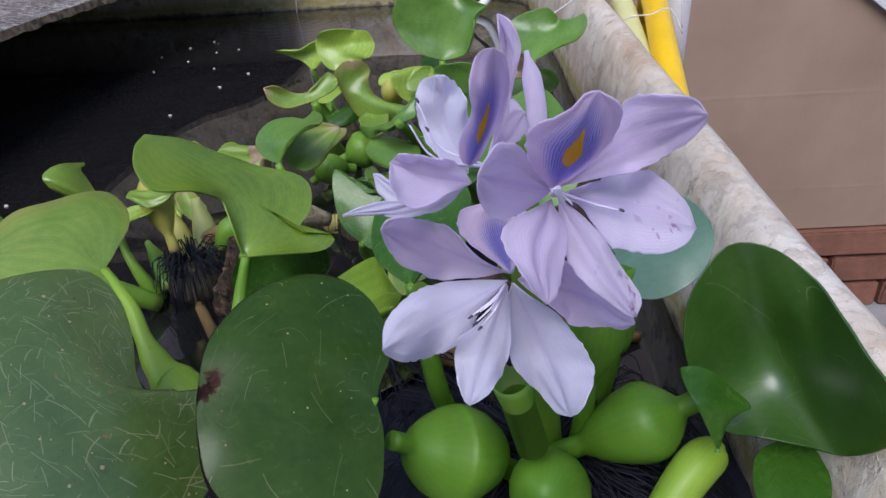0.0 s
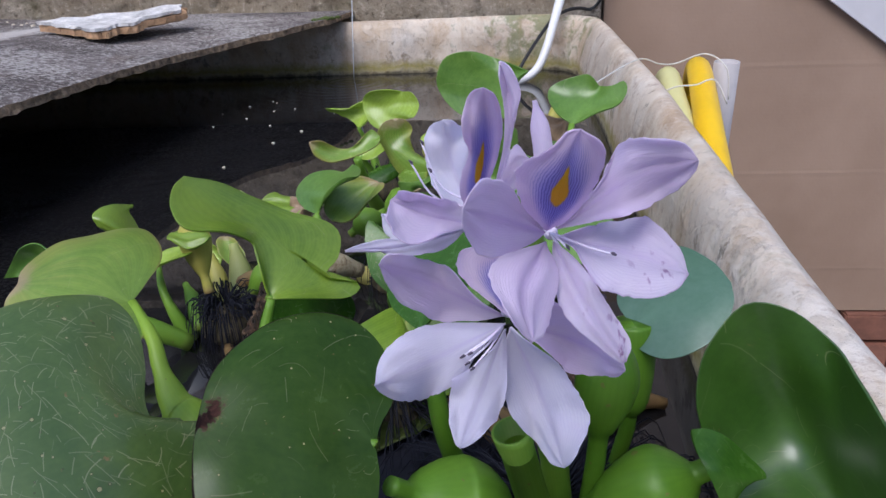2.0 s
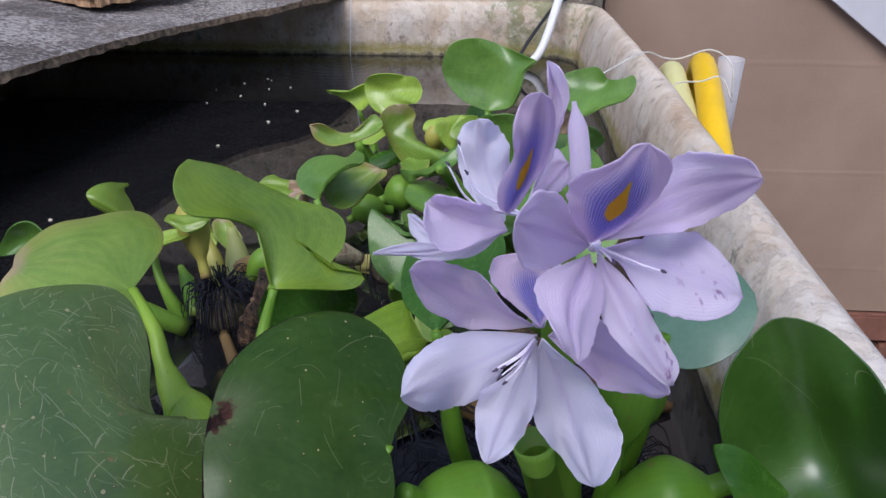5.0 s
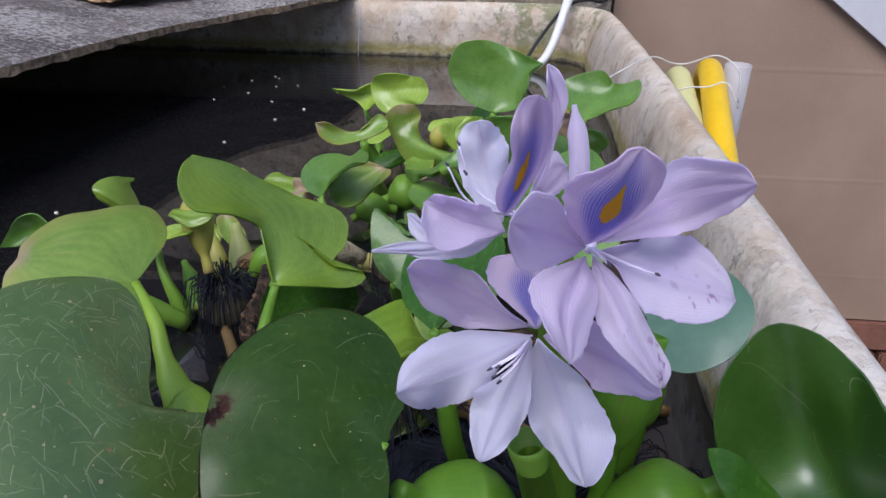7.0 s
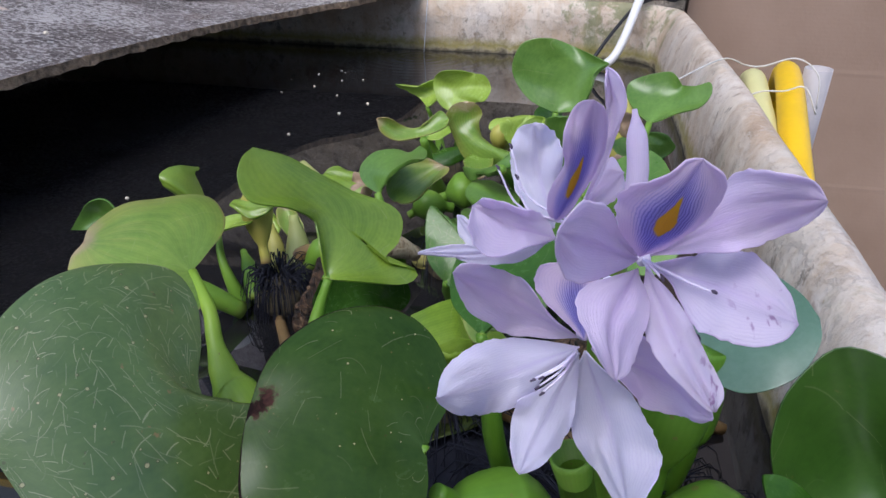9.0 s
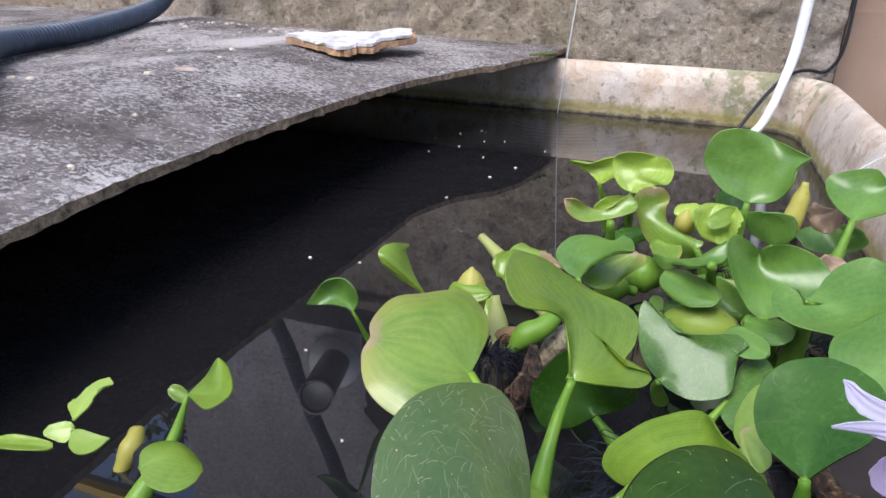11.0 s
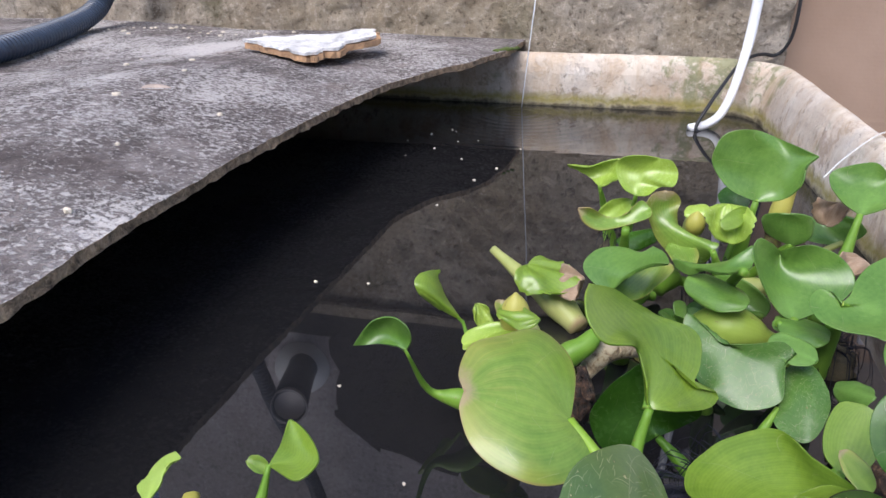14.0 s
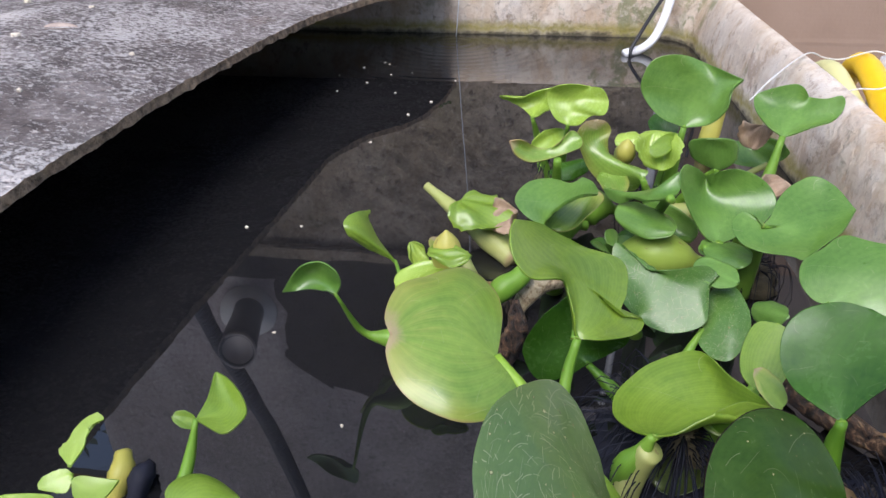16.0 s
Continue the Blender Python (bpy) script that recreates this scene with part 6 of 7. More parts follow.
leaf(left, (-0.174, 0.442, 0.006), (-0.181, 0.447, 0.022), (-0.183, 0.442, 0.014), (-0.171, 0.448, 0.015), lime, cup=.3, wave=.002)
leaf(left, (-0.150, 0.430, 0.011), (-0.164, 0.445, 0.029), (-0.165, 0.435, 0.022), (-0.148, 0.436, 0.022), yellow, cup=.4)
leaf(far2, (-0.094, 0.585, 0.042), (-0.072, 0.599, 0.055), (-0.093, 0.589, 0.054), (-0.075, 0.585, 0.044), lime, cup=.2, funnel=0)
leaf(far2, (-0.082, 0.548, 0.035), (-0.050, 0.561, 0.045), (-0.071, 0.562, 0.042), (-0.062, 0.547, 0.034), deep, cup=-.2, funnel=0)
leaf(far, (0.017, 0.579, 0.063), (-0.002, 0.596, 0.070), (0.001, 0.582, 0.061), (0.013, 0.594, 0.073), deep, cup=.1, funnel=0)
leaf(far, (-0.040, 0.530, 0.050), (-0.033, 0.493, 0.045), (-0.048, 0.507, 0.045), (-0.027, 0.516, 0.048), olive, cup=.2, funnel=0)
leaf(right, (0.012, 0.425, 0.043), (0.036, 0.408, 0.048), (0.023, 0.404, 0.043), (0.032, 0.432, 0.046), green, cup=-.2, funnel=0)
leaf(mid, (-0.070, 0.435, 0.002), (-0.047, 0.436, -0.001), (-0.062, 0.443, 0.004), (-0.057, 0.428, -0.003), straw, cup=.3)
leaf(near, (-0.023, 0.311, 0.032), (0.015, 0.294, 0.032), (-0.003, 0.268, 0.031), (-0.001, 0.326, 0.026), light, cup=-.1, funnel=0)
leaf(small2, (-0.275, 0.185, 0.052), (-0.301, 0.172, 0.057), (-0.283, 0.172, 0.057), (-0.291, 0.182, 0.054), lime, cup=.2, point=.5, funnel=0)



def petiole(plant, points, radii, mat_=None, label="", **kw):
    return tube("petiole", points, radii, mat_ or stem_green, plant, label, **kw)


# slender stems and swollen floats, from the crown up to the leaf
petiole(far, [(0.005, 0.545, 0.0), (0.012, 0.553, 0.035), (0.0147, 0.5457, 0.0798)], [0.0068, 0.0051, 0.0023])
petiole(right, [(0.06, 0.50, 0.0), (0.072, 0.515, 0.04), (0.0816, 0.5289, 0.0816)], [0.0068, 0.0051, 0.0023])
petiole(far2, [(-0.085, 0.62, 0.0), (-0.092, 0.63, 0.03), (-0.0996, 0.6167, 0.0591)], [0.0051, 0.0038, 0.0017])
petiole(far2, [(-0.075, 0.61, 0.0), (-0.07, 0.615, 0.03), (-0.0703, 0.5811, 0.0657)], [0.0059, 0.0038, 0.0017])
petiole(far2, [(-0.075, 0.56, 0.0), (-0.078, 0.535, 0.03), (-0.08, 0.514, 0.062)], [0.007, 0.0045, 0.003])
petiole(far, [(0.0, 0.53, 0.0), (-0.004, 0.525, 0.02), (-0.0165, 0.5082, 0.0518)], [0.0076, 0.0059, 0.0022])
petiole(mid, [(-0.08, 0.43, 0.0), (-0.085, 0.425, 0.03), (-0.0915, 0.4289, 0.0514)], [0.0068, 0.0051, 0.0022])
petiole(mid, [(-0.078, 0.255, 0.0), (-0.082, 0.262, 0.022), (-0.08, 0.282, 0.045), (-0.0756, 0.2918, 0.0639)], [0.0051, 0.0047, 0.0029, 0.002])
petiole(left, [(-0.045, 0.2, 0.02), (-0.073, 0.2031, 0.0605), (-0.079, 0.2067, 0.0624), (-0.0866, 0.2133, 0.0664), (-0.0932, 0.2209, 0.0746), (-0.0988, 0.2294, 0.082), (-0.1118, 0.2425, 0.0895)], [0.005, 0.0075, 0.0082, 0.0052, 0.003, 0.0026, 0.002], stem_bright, sides=18)
petiole(left, [(-0.155, 0.355, 0.0), (-0.168, 0.36, 0.03), (-0.1806, 0.3851, 0.0439)], [0.0051, 0.0024, 0.001])
petiole(left, [(-0.15, 0.345, 0.005), (-0.17, 0.335, 0.022), (-0.19, 0.332, 0.028), (-0.1986, 0.3153, 0.0639)], [0.0051, 0.0064, 0.002, 0.0009])
petiole(mid, [(-0.03, 0.385, 0.0), (-0.034, 0.376, 0.014), (-0.034, 0.365, 0.0265)], [0.005, 0.0038, 0.002], stem_green)
petiole(near, [(-0.035, 0.305, 0.0), (-0.05, 0.316, 0.012), (-0.0645, 0.3245, 0.0225)], [0.005, 0.004, 0.002], stem_deep)
petiole(right, [(0.035, 0.45, 0.0), (0.031, 0.45, 0.02), (0.0234, 0.4331, 0.0419)], [0.0076, 0.0059, 0.0028])
petiole(right, [(0.045, 0.44, 0.0), (0.044, 0.43, 0.03), (0.043, 0.42, 0.055)], [0.008, 0.006, 0.004])
petiole(right, [(0.05, 0.37, 0.0), (0.05, 0.35, 0.03), (0.0497, 0.3290, 0.0676)], [0.0068, 0.0051, 0.0022])
petiole(near, [(-0.022, 0.338, -0.004), (-0.014, 0.344, 0.006), (-0.006, 0.352, 0.015), (0.0020, 0.3611, 0.0248)], [0.0034, 0.0029, 0.0026, 0.0014])
petiole(near, [(-0.05, 0.262, 0.0), (-0.052, 0.255, 0.022), (-0.046, 0.254, 0.034), (-0.0433, 0.2534, 0.0433)], [0.0068, 0.0059, 0.0036, 0.002])
petiole(flower, [(0.02, 0.235, 0.0), (0.012, 0.215, 0.05), (0.008, 0.216, 0.08), (0.0056, 0.2126, 0.0963)], [0.0043, 0.0038, 0.0031, 0.0018], stem_deep)


def bulb(plant, points, r, lo, hi, neck, mat_, label="", sides=20):
    """A stem that swells to an egg-shaped float between lo and hi of its length."""
    radii = []
    for k in range(33):
        t = k / 32
        u = (t - lo) / (hi - lo)
        e = math.sin(math.pi * u) ** 0.72 if 0 < u < 1 else 0.0
        thin = neck[0] * (1 - t) + neck[1] * t
        radii.append(thin + (r - thin) * e)
    return tube("float", points, radii, mat_, plant, label or "swollen green float", sides=sides, n=14)


bulb(flower, [(0.04, 0.2, 0.02), (0.026, 0.19, 0.04), (0.0126, 0.184, 0.0495), (-0.0008, 0.174, 0.066)], 0.0165, 0.2, 0.86, (0.004, 0.003), stem_deep)
bulb(flower, [(0.05, 0.204, 0.024), (0.0607, 0.199, 0.0337), (0.0798, 0.1956, 0.0465), (0.0911, 0.1943, 0.0535), (0.103, 0.193, 0.062)], 0.0138, 0.3, 0.8, (0.004, 0.0036), stem_deep)
bulb(flower, [(0.054, 0.2, 0.005), (0.0521, 0.1847, 0.02), (0.0492, 0.18, 0.033), (0.046, 0.17, 0.046), (0.0435, 0.157, 0.052)], 0.0135, 0.18, 0.9, (0.004, 0.001), stem_deep)
bulb(flower, [(0.0775, 0.167, 0.02), (0.0815, 0.1696, 0.0278), (0.0951, 0.1805, 0.0397), (0.1037, 0.1867, 0.0418), (0.107, 0.1885, 0.0425)], 0.0072, 0.12, 0.94, (0.003, 0.0018), stem_bright)
bulb(flower, [(0.062, 0.21, 0.015), (0.0634, 0.202, 0.05), (0.064, 0.1995, 0.0745), (0.0655, 0.199, 0.09), (0.067, 0.2, 0.103)], 0.0098, 0.4, 0.97, (0.0035, 0.0026), stem_deep)
bulb(flower, [(0.074, 0.235, 0.01), (0.0782, 0.2283, 0.0444), (0.0786, 0.2289, 0.0571), (0.0786, 0.2342, 0.0849), (0.0786, 0.2342, 0.0849)], 0.0085, 0.4, 0.95, (0.003, 0.0026), stem_deep)
# egg-shaped floats among the back plants
bulb(mid, [(-0.045, 0.47, 0.004), (-0.02, 0.462, 0.014), (0.0, 0.456, 0.018), (0.03, 0.45, 0.014)], 0.0175, 0.15, 0.85, (0.004, 0.005), stem_egg, "yellow green egg shaped float")
bulb(far, [(-0.068, 0.524, 0.012), (-0.055, 0.523, 0.018), (-0.045, 0.524, 0.02), (-0.025, 0.53, 0.014)], 0.015, 0.15, 0.85, (0.004, 0.004), stem_green)
bulb(far, [(-0.086, 0.49, 0.01), (-0.076, 0.492, 0.016), (-0.068, 0.495, 0.018), (-0.055, 0.502, 0.014)], 0.0122, 0.15, 0.85, (0.003, 0.004), stem_green)
bulb(far, [(-0.035, 0.556, 0.03), (-0.026, 0.556, 0.05), (-0.022, 0.556, 0.062)], 0.0085, 0.25, 0.95, (0.002, 0.0015), stem_pale)
petiole(mid, [(-0.108, 0.46, 0.004), (-0.125, 0.478, 0.012), (-0.15, 0.497, 0.02), (-0.181, 0.522, 0.032)], [0.008, 0.0115, 0.0065, 0.0035], stem_pale, "pale broken leaf stem with a pink tip", sides=14)
petiole(left, [(-0.122, 0.378, 0.02), (-0.114, 0.382, 0.03), (-0.104, 0.387, 0.036), (-0.094, 0.4, 0.045)], [0.004, 0.008, 0.0065, 0.003], stem_green, sides=14)
petiole(left, [(-0.065, 0.425, 0.012), (-0.08, 0.41, 0.024), (-0.095, 0.398, 0.022), (-0.106, 0.388, 0.006)], [0.005, 0.0085, 0.0075, 0.004], rot_streak, "cream and brown dying leaf stem", sides=14)
petiole(left, [(-0.113, 0.342, -0.004), (-0.11, 0.346, 0.01), (-0.104, 0.35, 0.022), (-0.106, 0.362, 0.036)], [0.006, 0.0075, 0.0065, 0.003], rot_mat, "dark brown rotting stem stump", sides=14, rough=0.2)
petiole(near, [(-0.052, 0.25, 0.0), (-0.048, 0.256, 0.02), (-0.043, 0.252, 0.036)], [0.006, 0.0072, 0.0055], stem_pale, "pale swollen stem base", sides=14)
petiole(near, [(0.0, 0.29, 0.01), (0.02, 0.27, 0.02), (0.04, 0.25, 0.016), (0.055, 0.235, 0.01)], [0.006, 0.008, 0.008, 0.006], stem_brown, "dark reddish rotting stem", sides=12, rough=0.1)
petiole(right, [(0.07, 0.69, 0.0), (0.075, 0.695, 0.02), (0.079, 0.699, 0.04), (0.08, 0.70, 0.058)], [0.006, 0.0095, 0.008, 0.003], stem_yellow, sides=16)
petiole(small, [(-0.235, 0.165, 0.0), (-0.238, 0.178, 0.025), (-0.232, 0.205, 0.05), (-0.2293, 0.2162, 0.0682)], [0.0034, 0.0061, 0.0026, 0.0011])
petiole(small2, [(-0.29, 0.15, 0.0), (-0.291, 0.152, 0.015), (-0.292, 0.16, 0.03)], [0.007, 0.005, 0.003], stem_yellow)
petiole(small2, [(-0.288, 0.152, 0.012), (-0.302, 0.148, 0.018), (-0.318, 0.15, 0.022), (-0.332, 0.16, 0.03)], [0.006, 0.006, 0.003, 0.002], stem_yellow)


def root_mass(plant, at, n, spread, depth, seed, mat_size=0.0, mat_off=(0, 0, 0)):
    """Feathery dark roots hanging from a crown, with a few fibres above the water."""
    rnd = random.Random(seed)
    verts, faces = [], []
    for _ in range(n):
        a = rnd.uniform(0, 6.283)
        d = V((math.cos(a), math.sin(a), 0))
        r = spread * rnd.uniform(0.3, 1)
        top = V(at) + V((0, 0, 0.012)) + d * r * 0.25 + V((0, 0, rnd.uniform(0, 0.012)))
        pts = [top, top + d * r * 0.5 + V((0, 0, rnd.uniform(-0.002, 0.006))), V(at) + d * r + V((0, 0, -depth * rnd.uniform(0.1, 1)))]
        v, f, _ = tube_data(pts, [0.0004, 0.0002], sides=4, n=3)
        q = len(verts)
        verts += v
        faces += [tuple(i + q for i in face) for face in f]
    ob = mesh("root_mass", verts, faces, root_mat, plant, "dark feathery roots")
    ob["kind"] = "stuff"
    if mat_size:
        # tangled wet mat of older roots just breaking the surface
        c0 = V(at) + V(mat_off)
        rows, cols = 9, 30
        verts, faces = [c0 + V((0, 0, 0.006))], []
        for i in range(1, rows + 1):
            for j in range(cols):
                a = 2 * math.pi * j / cols
                r = mat_size * (i / rows) * (1 + 0.5 * noise.noise(V((math.cos(a) * 2.1, math.sin(a) * 2.1, seed))))
                p = c0 + V((math.cos(a) * r, math.sin(a) * r * 0.85, 0))
                p.z = 0.007 * (1 - (i / rows) ** 2) + 0.004 * noise.noise(p * 120) + 0.003 * noise.noise(p * 320) - 0.002
                verts.append(p)
        for j in range(cols):
            faces.append((0, 1 + j, 1 + (j + 1) % cols))
        for i in range(rows - 1):
            for j in range(cols):
                a0, a1 = 1 + i * cols + j, 1 + i * cols + (j + 1) % cols
                faces.append((a0, a0 + cols, a1 + cols, a1))
        mesh("root_mat", verts, faces, root_mat, plant, "dark wet tangle of old roots")
    v, f, uv = tube_data([V(at) + V((0, 0, -0.012)), V(at) + V((0.002, 0, 0.004)), V(at) + V((0.001, 0.002, 0.018))], [0.012, 0.016, 0.009], sides=14, n=5, rough=0.16)
    mesh("crown", v, f, crown_mat, plant, "brown fibrous crown", uvs=uv)


root_mass(left, (-0.135, 0.365, 0), 230, 0.03, 0.03, 1)
root_mass(near, (-0.02, 0.285, 0), 240, 0.075, 0.03, 2, 0.07, (0.01, -0.02, 0))
root_mass(mid, (-0.045, 0.43, 0), 60, 0.03, 0.03, 3)
root_mass(far, (-0.005, 0.545, 0), 60, 0.03, 0.03, 4)
root_mass(far2, (-0.08, 0.605, 0), 40, 0.025, 0.02, 5)
root_mass(right, (0.055, 0.45, 0), 60, 0.03, 0.03, 6)
root_mass(flower, (0.05, 0.215, 0), 620, 0.085, 0.03, 7, 0.085, (0.01, -0.01, 0))
root_mass(small, (-0.235, 0.165, 0), 30, 0.02, 0.02, 8)
root_mass(small2, (-0.285, 0.15, 0), 30, 0.02, 0.02, 9)

bulb(left, [(-0.14, 0.36, 0.03), (-0.146, 0.368, 0.056), (-0.147, 0.369, 0.076)], 0.0092, 0.2, 0.98, (0.003, 0.001), stem_yellow, "round yellow green young float")
bulb(far, [(-0.026, 0.546, 0.045), (-0.0263, 0.543, 0.058), (-0.026, 0.542, 0.07)], 0.0075, 0.15, 0.98, (0.002, 0.001), stem_yellow, "round yellow green young float")

petiole(left, [(-0.13, 0.365, 0.006), (-0.138, 0.388, 0.014), (-0.125, 0.388, 0.024), (-0.111, 0.38, 0.03)], [0.005, 0.007, 0.006, 0.0035], stem_brown, "tan dying leaf stem", sides=12)
petiole(left, [(-0.14, 0.37, 0.004), (-0.15, 0.395, 0.018), (-0.157, 0.404, 0.034)], [0.007, 0.006, 0.003], stem_yellow, sides=12)
petiole(left, [(-0.13, 0.37, 0.006), (-0.135, 0.395, 0.022), (-0.14, 0.404, 0.042)], [0.007, 0.0075, 0.003], stem_pale, sides=12)
petiole(left, [(-0.15, 0.36, 0.004), (-0.158, 0.374, 0.014), (-0.17, 0.39, 0.02)], [0.006, 0.0055, 0.002], stem_green, sides=12)
petiole(near, [(-0.128, 0.345, 0.002), (-0.108, 0.31, 0.004), (-0.091, 0.276, 0.002), (-0.082, 0.255, -0.004)], [0.003, 0.0035, 0.0035, 0.003], stem_brown, "brown runner lying along the water", sides=10)
petiole(far, [(-0.01, 0.53, 0.004), (0.004, 0.522, 0.014), (0.018, 0.514, 0.022), (0.026, 0.506, 0.03)], [0.007, 0.011, 0.009, 0.004], stem_pale, sides=14)


def stalk(plant, crown, B, r, mat_=None):
    """A short leaf stem that swells a little near its foot."""
    c, b = V(crown), V(B)
    m1 = c.lerp(b, 0.35) + V((0, 0, 0.006))
    m2 = c.lerp(b, 0.75) + V((0, 0, 0.004))
    petiole(plant, [c, m1, m2, b], [r * 1.3, r * 1.15, r * 0.9, r * 0.8], mat_ or stem_green, sides=12)


stalk(far, (0.01, 0.54, 0.0), (0.03, 0.491, 0.07), 0.003)
stalk(far, (0.05, 0.57, 0.0), (0.097, 0.588, 0.035), 0.003, stem_pale)
stalk(mid, (0.0, 0.49, 0.0), (0.019, 0.481, 0.017), 0.003)
stalk(right, (0.05, 0.45, 0.0), (0.038, 0.427, 0.04), 0.003)
stalk(far, (0.0, 0.53, 0.0), (-0.0125, 0.4295, 0.0742), 0.0034)
stalk(right, (0.04, 0.45, 0.0), (0.012, 0.425, 0.043), 0.0028)
stalk(near, (-0.01, 0.285, 0.0), (-0.0021, 0.2654, 0.0633), 0.0034)
stalk(far2, (-0.08, 0.6, 0.0), (-0.094, 0.585, 0.042), 0.003)
stalk(far, (0.0, 0.55, 0.0), (0.017, 0.579, 0.063), 0.0028)

# ---- the flower spike ----
petiole(flower, [(0.055, 0.215, 0.0), (0.05, 0.205, 0.05), (0.044, 0.198, 0.09), (0.041, 0.192, 0.125), (0.041, 0.19, 0.155)], [0.0048, 0.0048, 0.0048, 0.0045, 0.003], stem_green, "upright green flower stalk")
tube("spathe", [(0.047, 0.195, 0.03), (0.043, 0.182, 0.056), (0.0385, 0.1745, 0.0755), (0.0355, 0.173, 0.0885)], [0.0034, 0.004, 0.0046, 0.0058], stem_green, flower, "green sheath round the flower stalk", sides=18, hollow=0.86)


def petal(bloom, rib, left, right, mat_, **kw):
    """A thin petal from the throat to its tip, with a soft crease along the middle and an uneven margin."""
    global count
    count += 1
    kw.setdefault("dish", 0.03)
    v, f, uv = formed_data(rib, left, right, wave=0.0016, crease=0.0006, folds=0.0005, thick=0.00035, frill=0.08, seed=count, nv=34, ns=24, **kw)
    return mesh("petal", v, f, mat_, bloom, uvs=uv, weld=2e-6)


def stamen(bloom, B, T, lift):
    B, T = V(B), V(T)
    m = B.lerp(T, 0.55) + V(lift)
    s = tube("stamen", [B, m, T], [0.0004, 0.0003, 0.00022], filament_mat, bloom, sides=6, n=5)
    tube("anther", [T - (T - m).normalized() * 0.0005, T + V((0.0002, 0, 0.0001)), T + (T - m).normalized() * 0.0009], [0.0002, 0.0004, 0.0002], anther_mat, s, sides=6, n=2)


def bloom_at(throat, back, label, reach=0.86):
    b = new("flower")
    b.parent = flower
    b["at"] = tuple(throat)
    b.location = V(throat) - V(flower["at"])
    b["label"] = label
    tube("flower_tube", [back, V(back).lerp(V(throat), 0.45), V(back).lerp(V(throat), reach)], [0.0014, 0.0013, 0.0016], filament_mat, b, sides=14, n=4)
    return b


# lower bloom
T1 = (0.0335, 0.1655, 0.1275)
b1 = bloom_at(T1, (0.041, 0.19, 0.135), "lower bloom with white lilac petals")
petal(b1, [(0.0342, 0.1666, 0.1270), (0.0182, 0.1606, 0.1214), (0.0035, 0.1509, 0.1192)],
      [(0.0270, 0.1726, 0.1236), (0.0188, 0.1709, 0.1244), (0.0124, 0.1672, 0.1257), (0.0075, 0.1587, 0.1268), (0.0040, 0.1560, 0.1224)],
      [(0.0278, 0.1631, 0.1209), (0.0234, 0.1606, 0.1145), (0.0183, 0.1579, 0.1122), (0.0123, 0.1634, 0.1053), (0.0079, 0.1557, 0.1109), (0.0040, 0.1543, 0.1144)], petal_white)
petal(b1, [(0.0339, 0.1713, 0.1265), (0.0159, 0.1744, 0.1337), (0.0048, 0.1626, 0.1455)],
      [(0.0275, 0.1706, 0.1316), (0.0219, 0.1694, 0.1396), (0.0172, 0.1769, 0.1386), (0.0121, 0.1741, 0.1421), (0.0091, 0.1628, 0.1483), (0.0064, 0.1621, 0.1479)],
      [(0.0290, 0.1741, 0.1237), (0.0228, 0.1751, 0.1226), (0.0163, 0.1769, 0.1215), (0.0115, 0.1735, 0.1262), (0.0073, 0.1716, 0.1311), (0.0050, 0.1706, 0.1369)], petal_lilac)
petal(b1, [(0.0342, 0.1664, 0.1255), (0.0281, 0.1581, 0.1118), (0.0234, 0.1471, 0.1043)],
      [(0.0313, 0.1632, 0.1218), (0.0260, 0.1599, 0.1186), (0.0214, 0.1572, 0.1162), (0.0203, 0.1591, 0.1097), (0.0206, 0.1521, 0.1081), (0.0220, 0.1492, 0.1039)],
      [(0.0346, 0.1643, 0.1204), (0.0345, 0.1595, 0.1143), (0.0328, 0.1576, 0.1059), (0.0289, 0.1490, 0.1074), (0.0253, 0.1481, 0.1041)], petal_white)
petal(b1, [(0.0355, 0.1668, 0.1258), (0.0429, 0.1647, 0.1074), (0.0479, 0.1478, 0.0984)],
      [(0.0341, 0.1656, 0.1179), (0.0348, 0.1641, 0.1074), (0.0376, 0.1606, 0.1020), (0.0413, 0.1609, 0.0950), (0.0449, 0.1542, 0.0945)],
      [(0.0400, 0.1633, 0.1230), (0.0485, 0.1650, 0.1142), (0.0517, 0.1545, 0.1145), (0.0533, 0.1512, 0.1095), (0.0515, 0.1440, 0.1096), (0.0499, 0.1439, 0.1044)], petal_white)
petal(b1, [(0.0367, 0.1653, 0.1279), (0.0508, 0.1599, 0.1265), (0.0592, 0.1408, 0.1315)],
      [(0.0406, 0.1615, 0.1343), (0.0456, 0.1545, 0.1396), (0.0511, 0.1517, 0.1383), (0.0555, 0.1477, 0.1377), (0.0588, 0.1449, 0.1345)],
      [(0.0398, 0.1625, 0.1265), (0.0446, 0.1575, 0.1244), (0.0493, 0.1579, 0.1188), (0.0559, 0.1562, 0.1185), (0.0586, 0.1457, 0.1265)], petal_lilac)
petal(b1, [(0.0350, 0.1664, 0.1291), (0.0332, 0.1688, 0.1377), (0.0312, 0.1712, 0.1465)],
      [(0.0297, 0.1667, 0.1340), (0.0251, 0.1669, 0.1382), (0.0227, 0.1675, 0.1421), (0.0233, 0.1688, 0.1454)],
      [(0.0379, 0.1683, 0.1326), (0.0377, 0.1706, 0.1395), (0.0350, 0.1714, 0.1441), (0.0317, 0.1713, 0.1464)], petal_banner_folded, dish=-0.1)
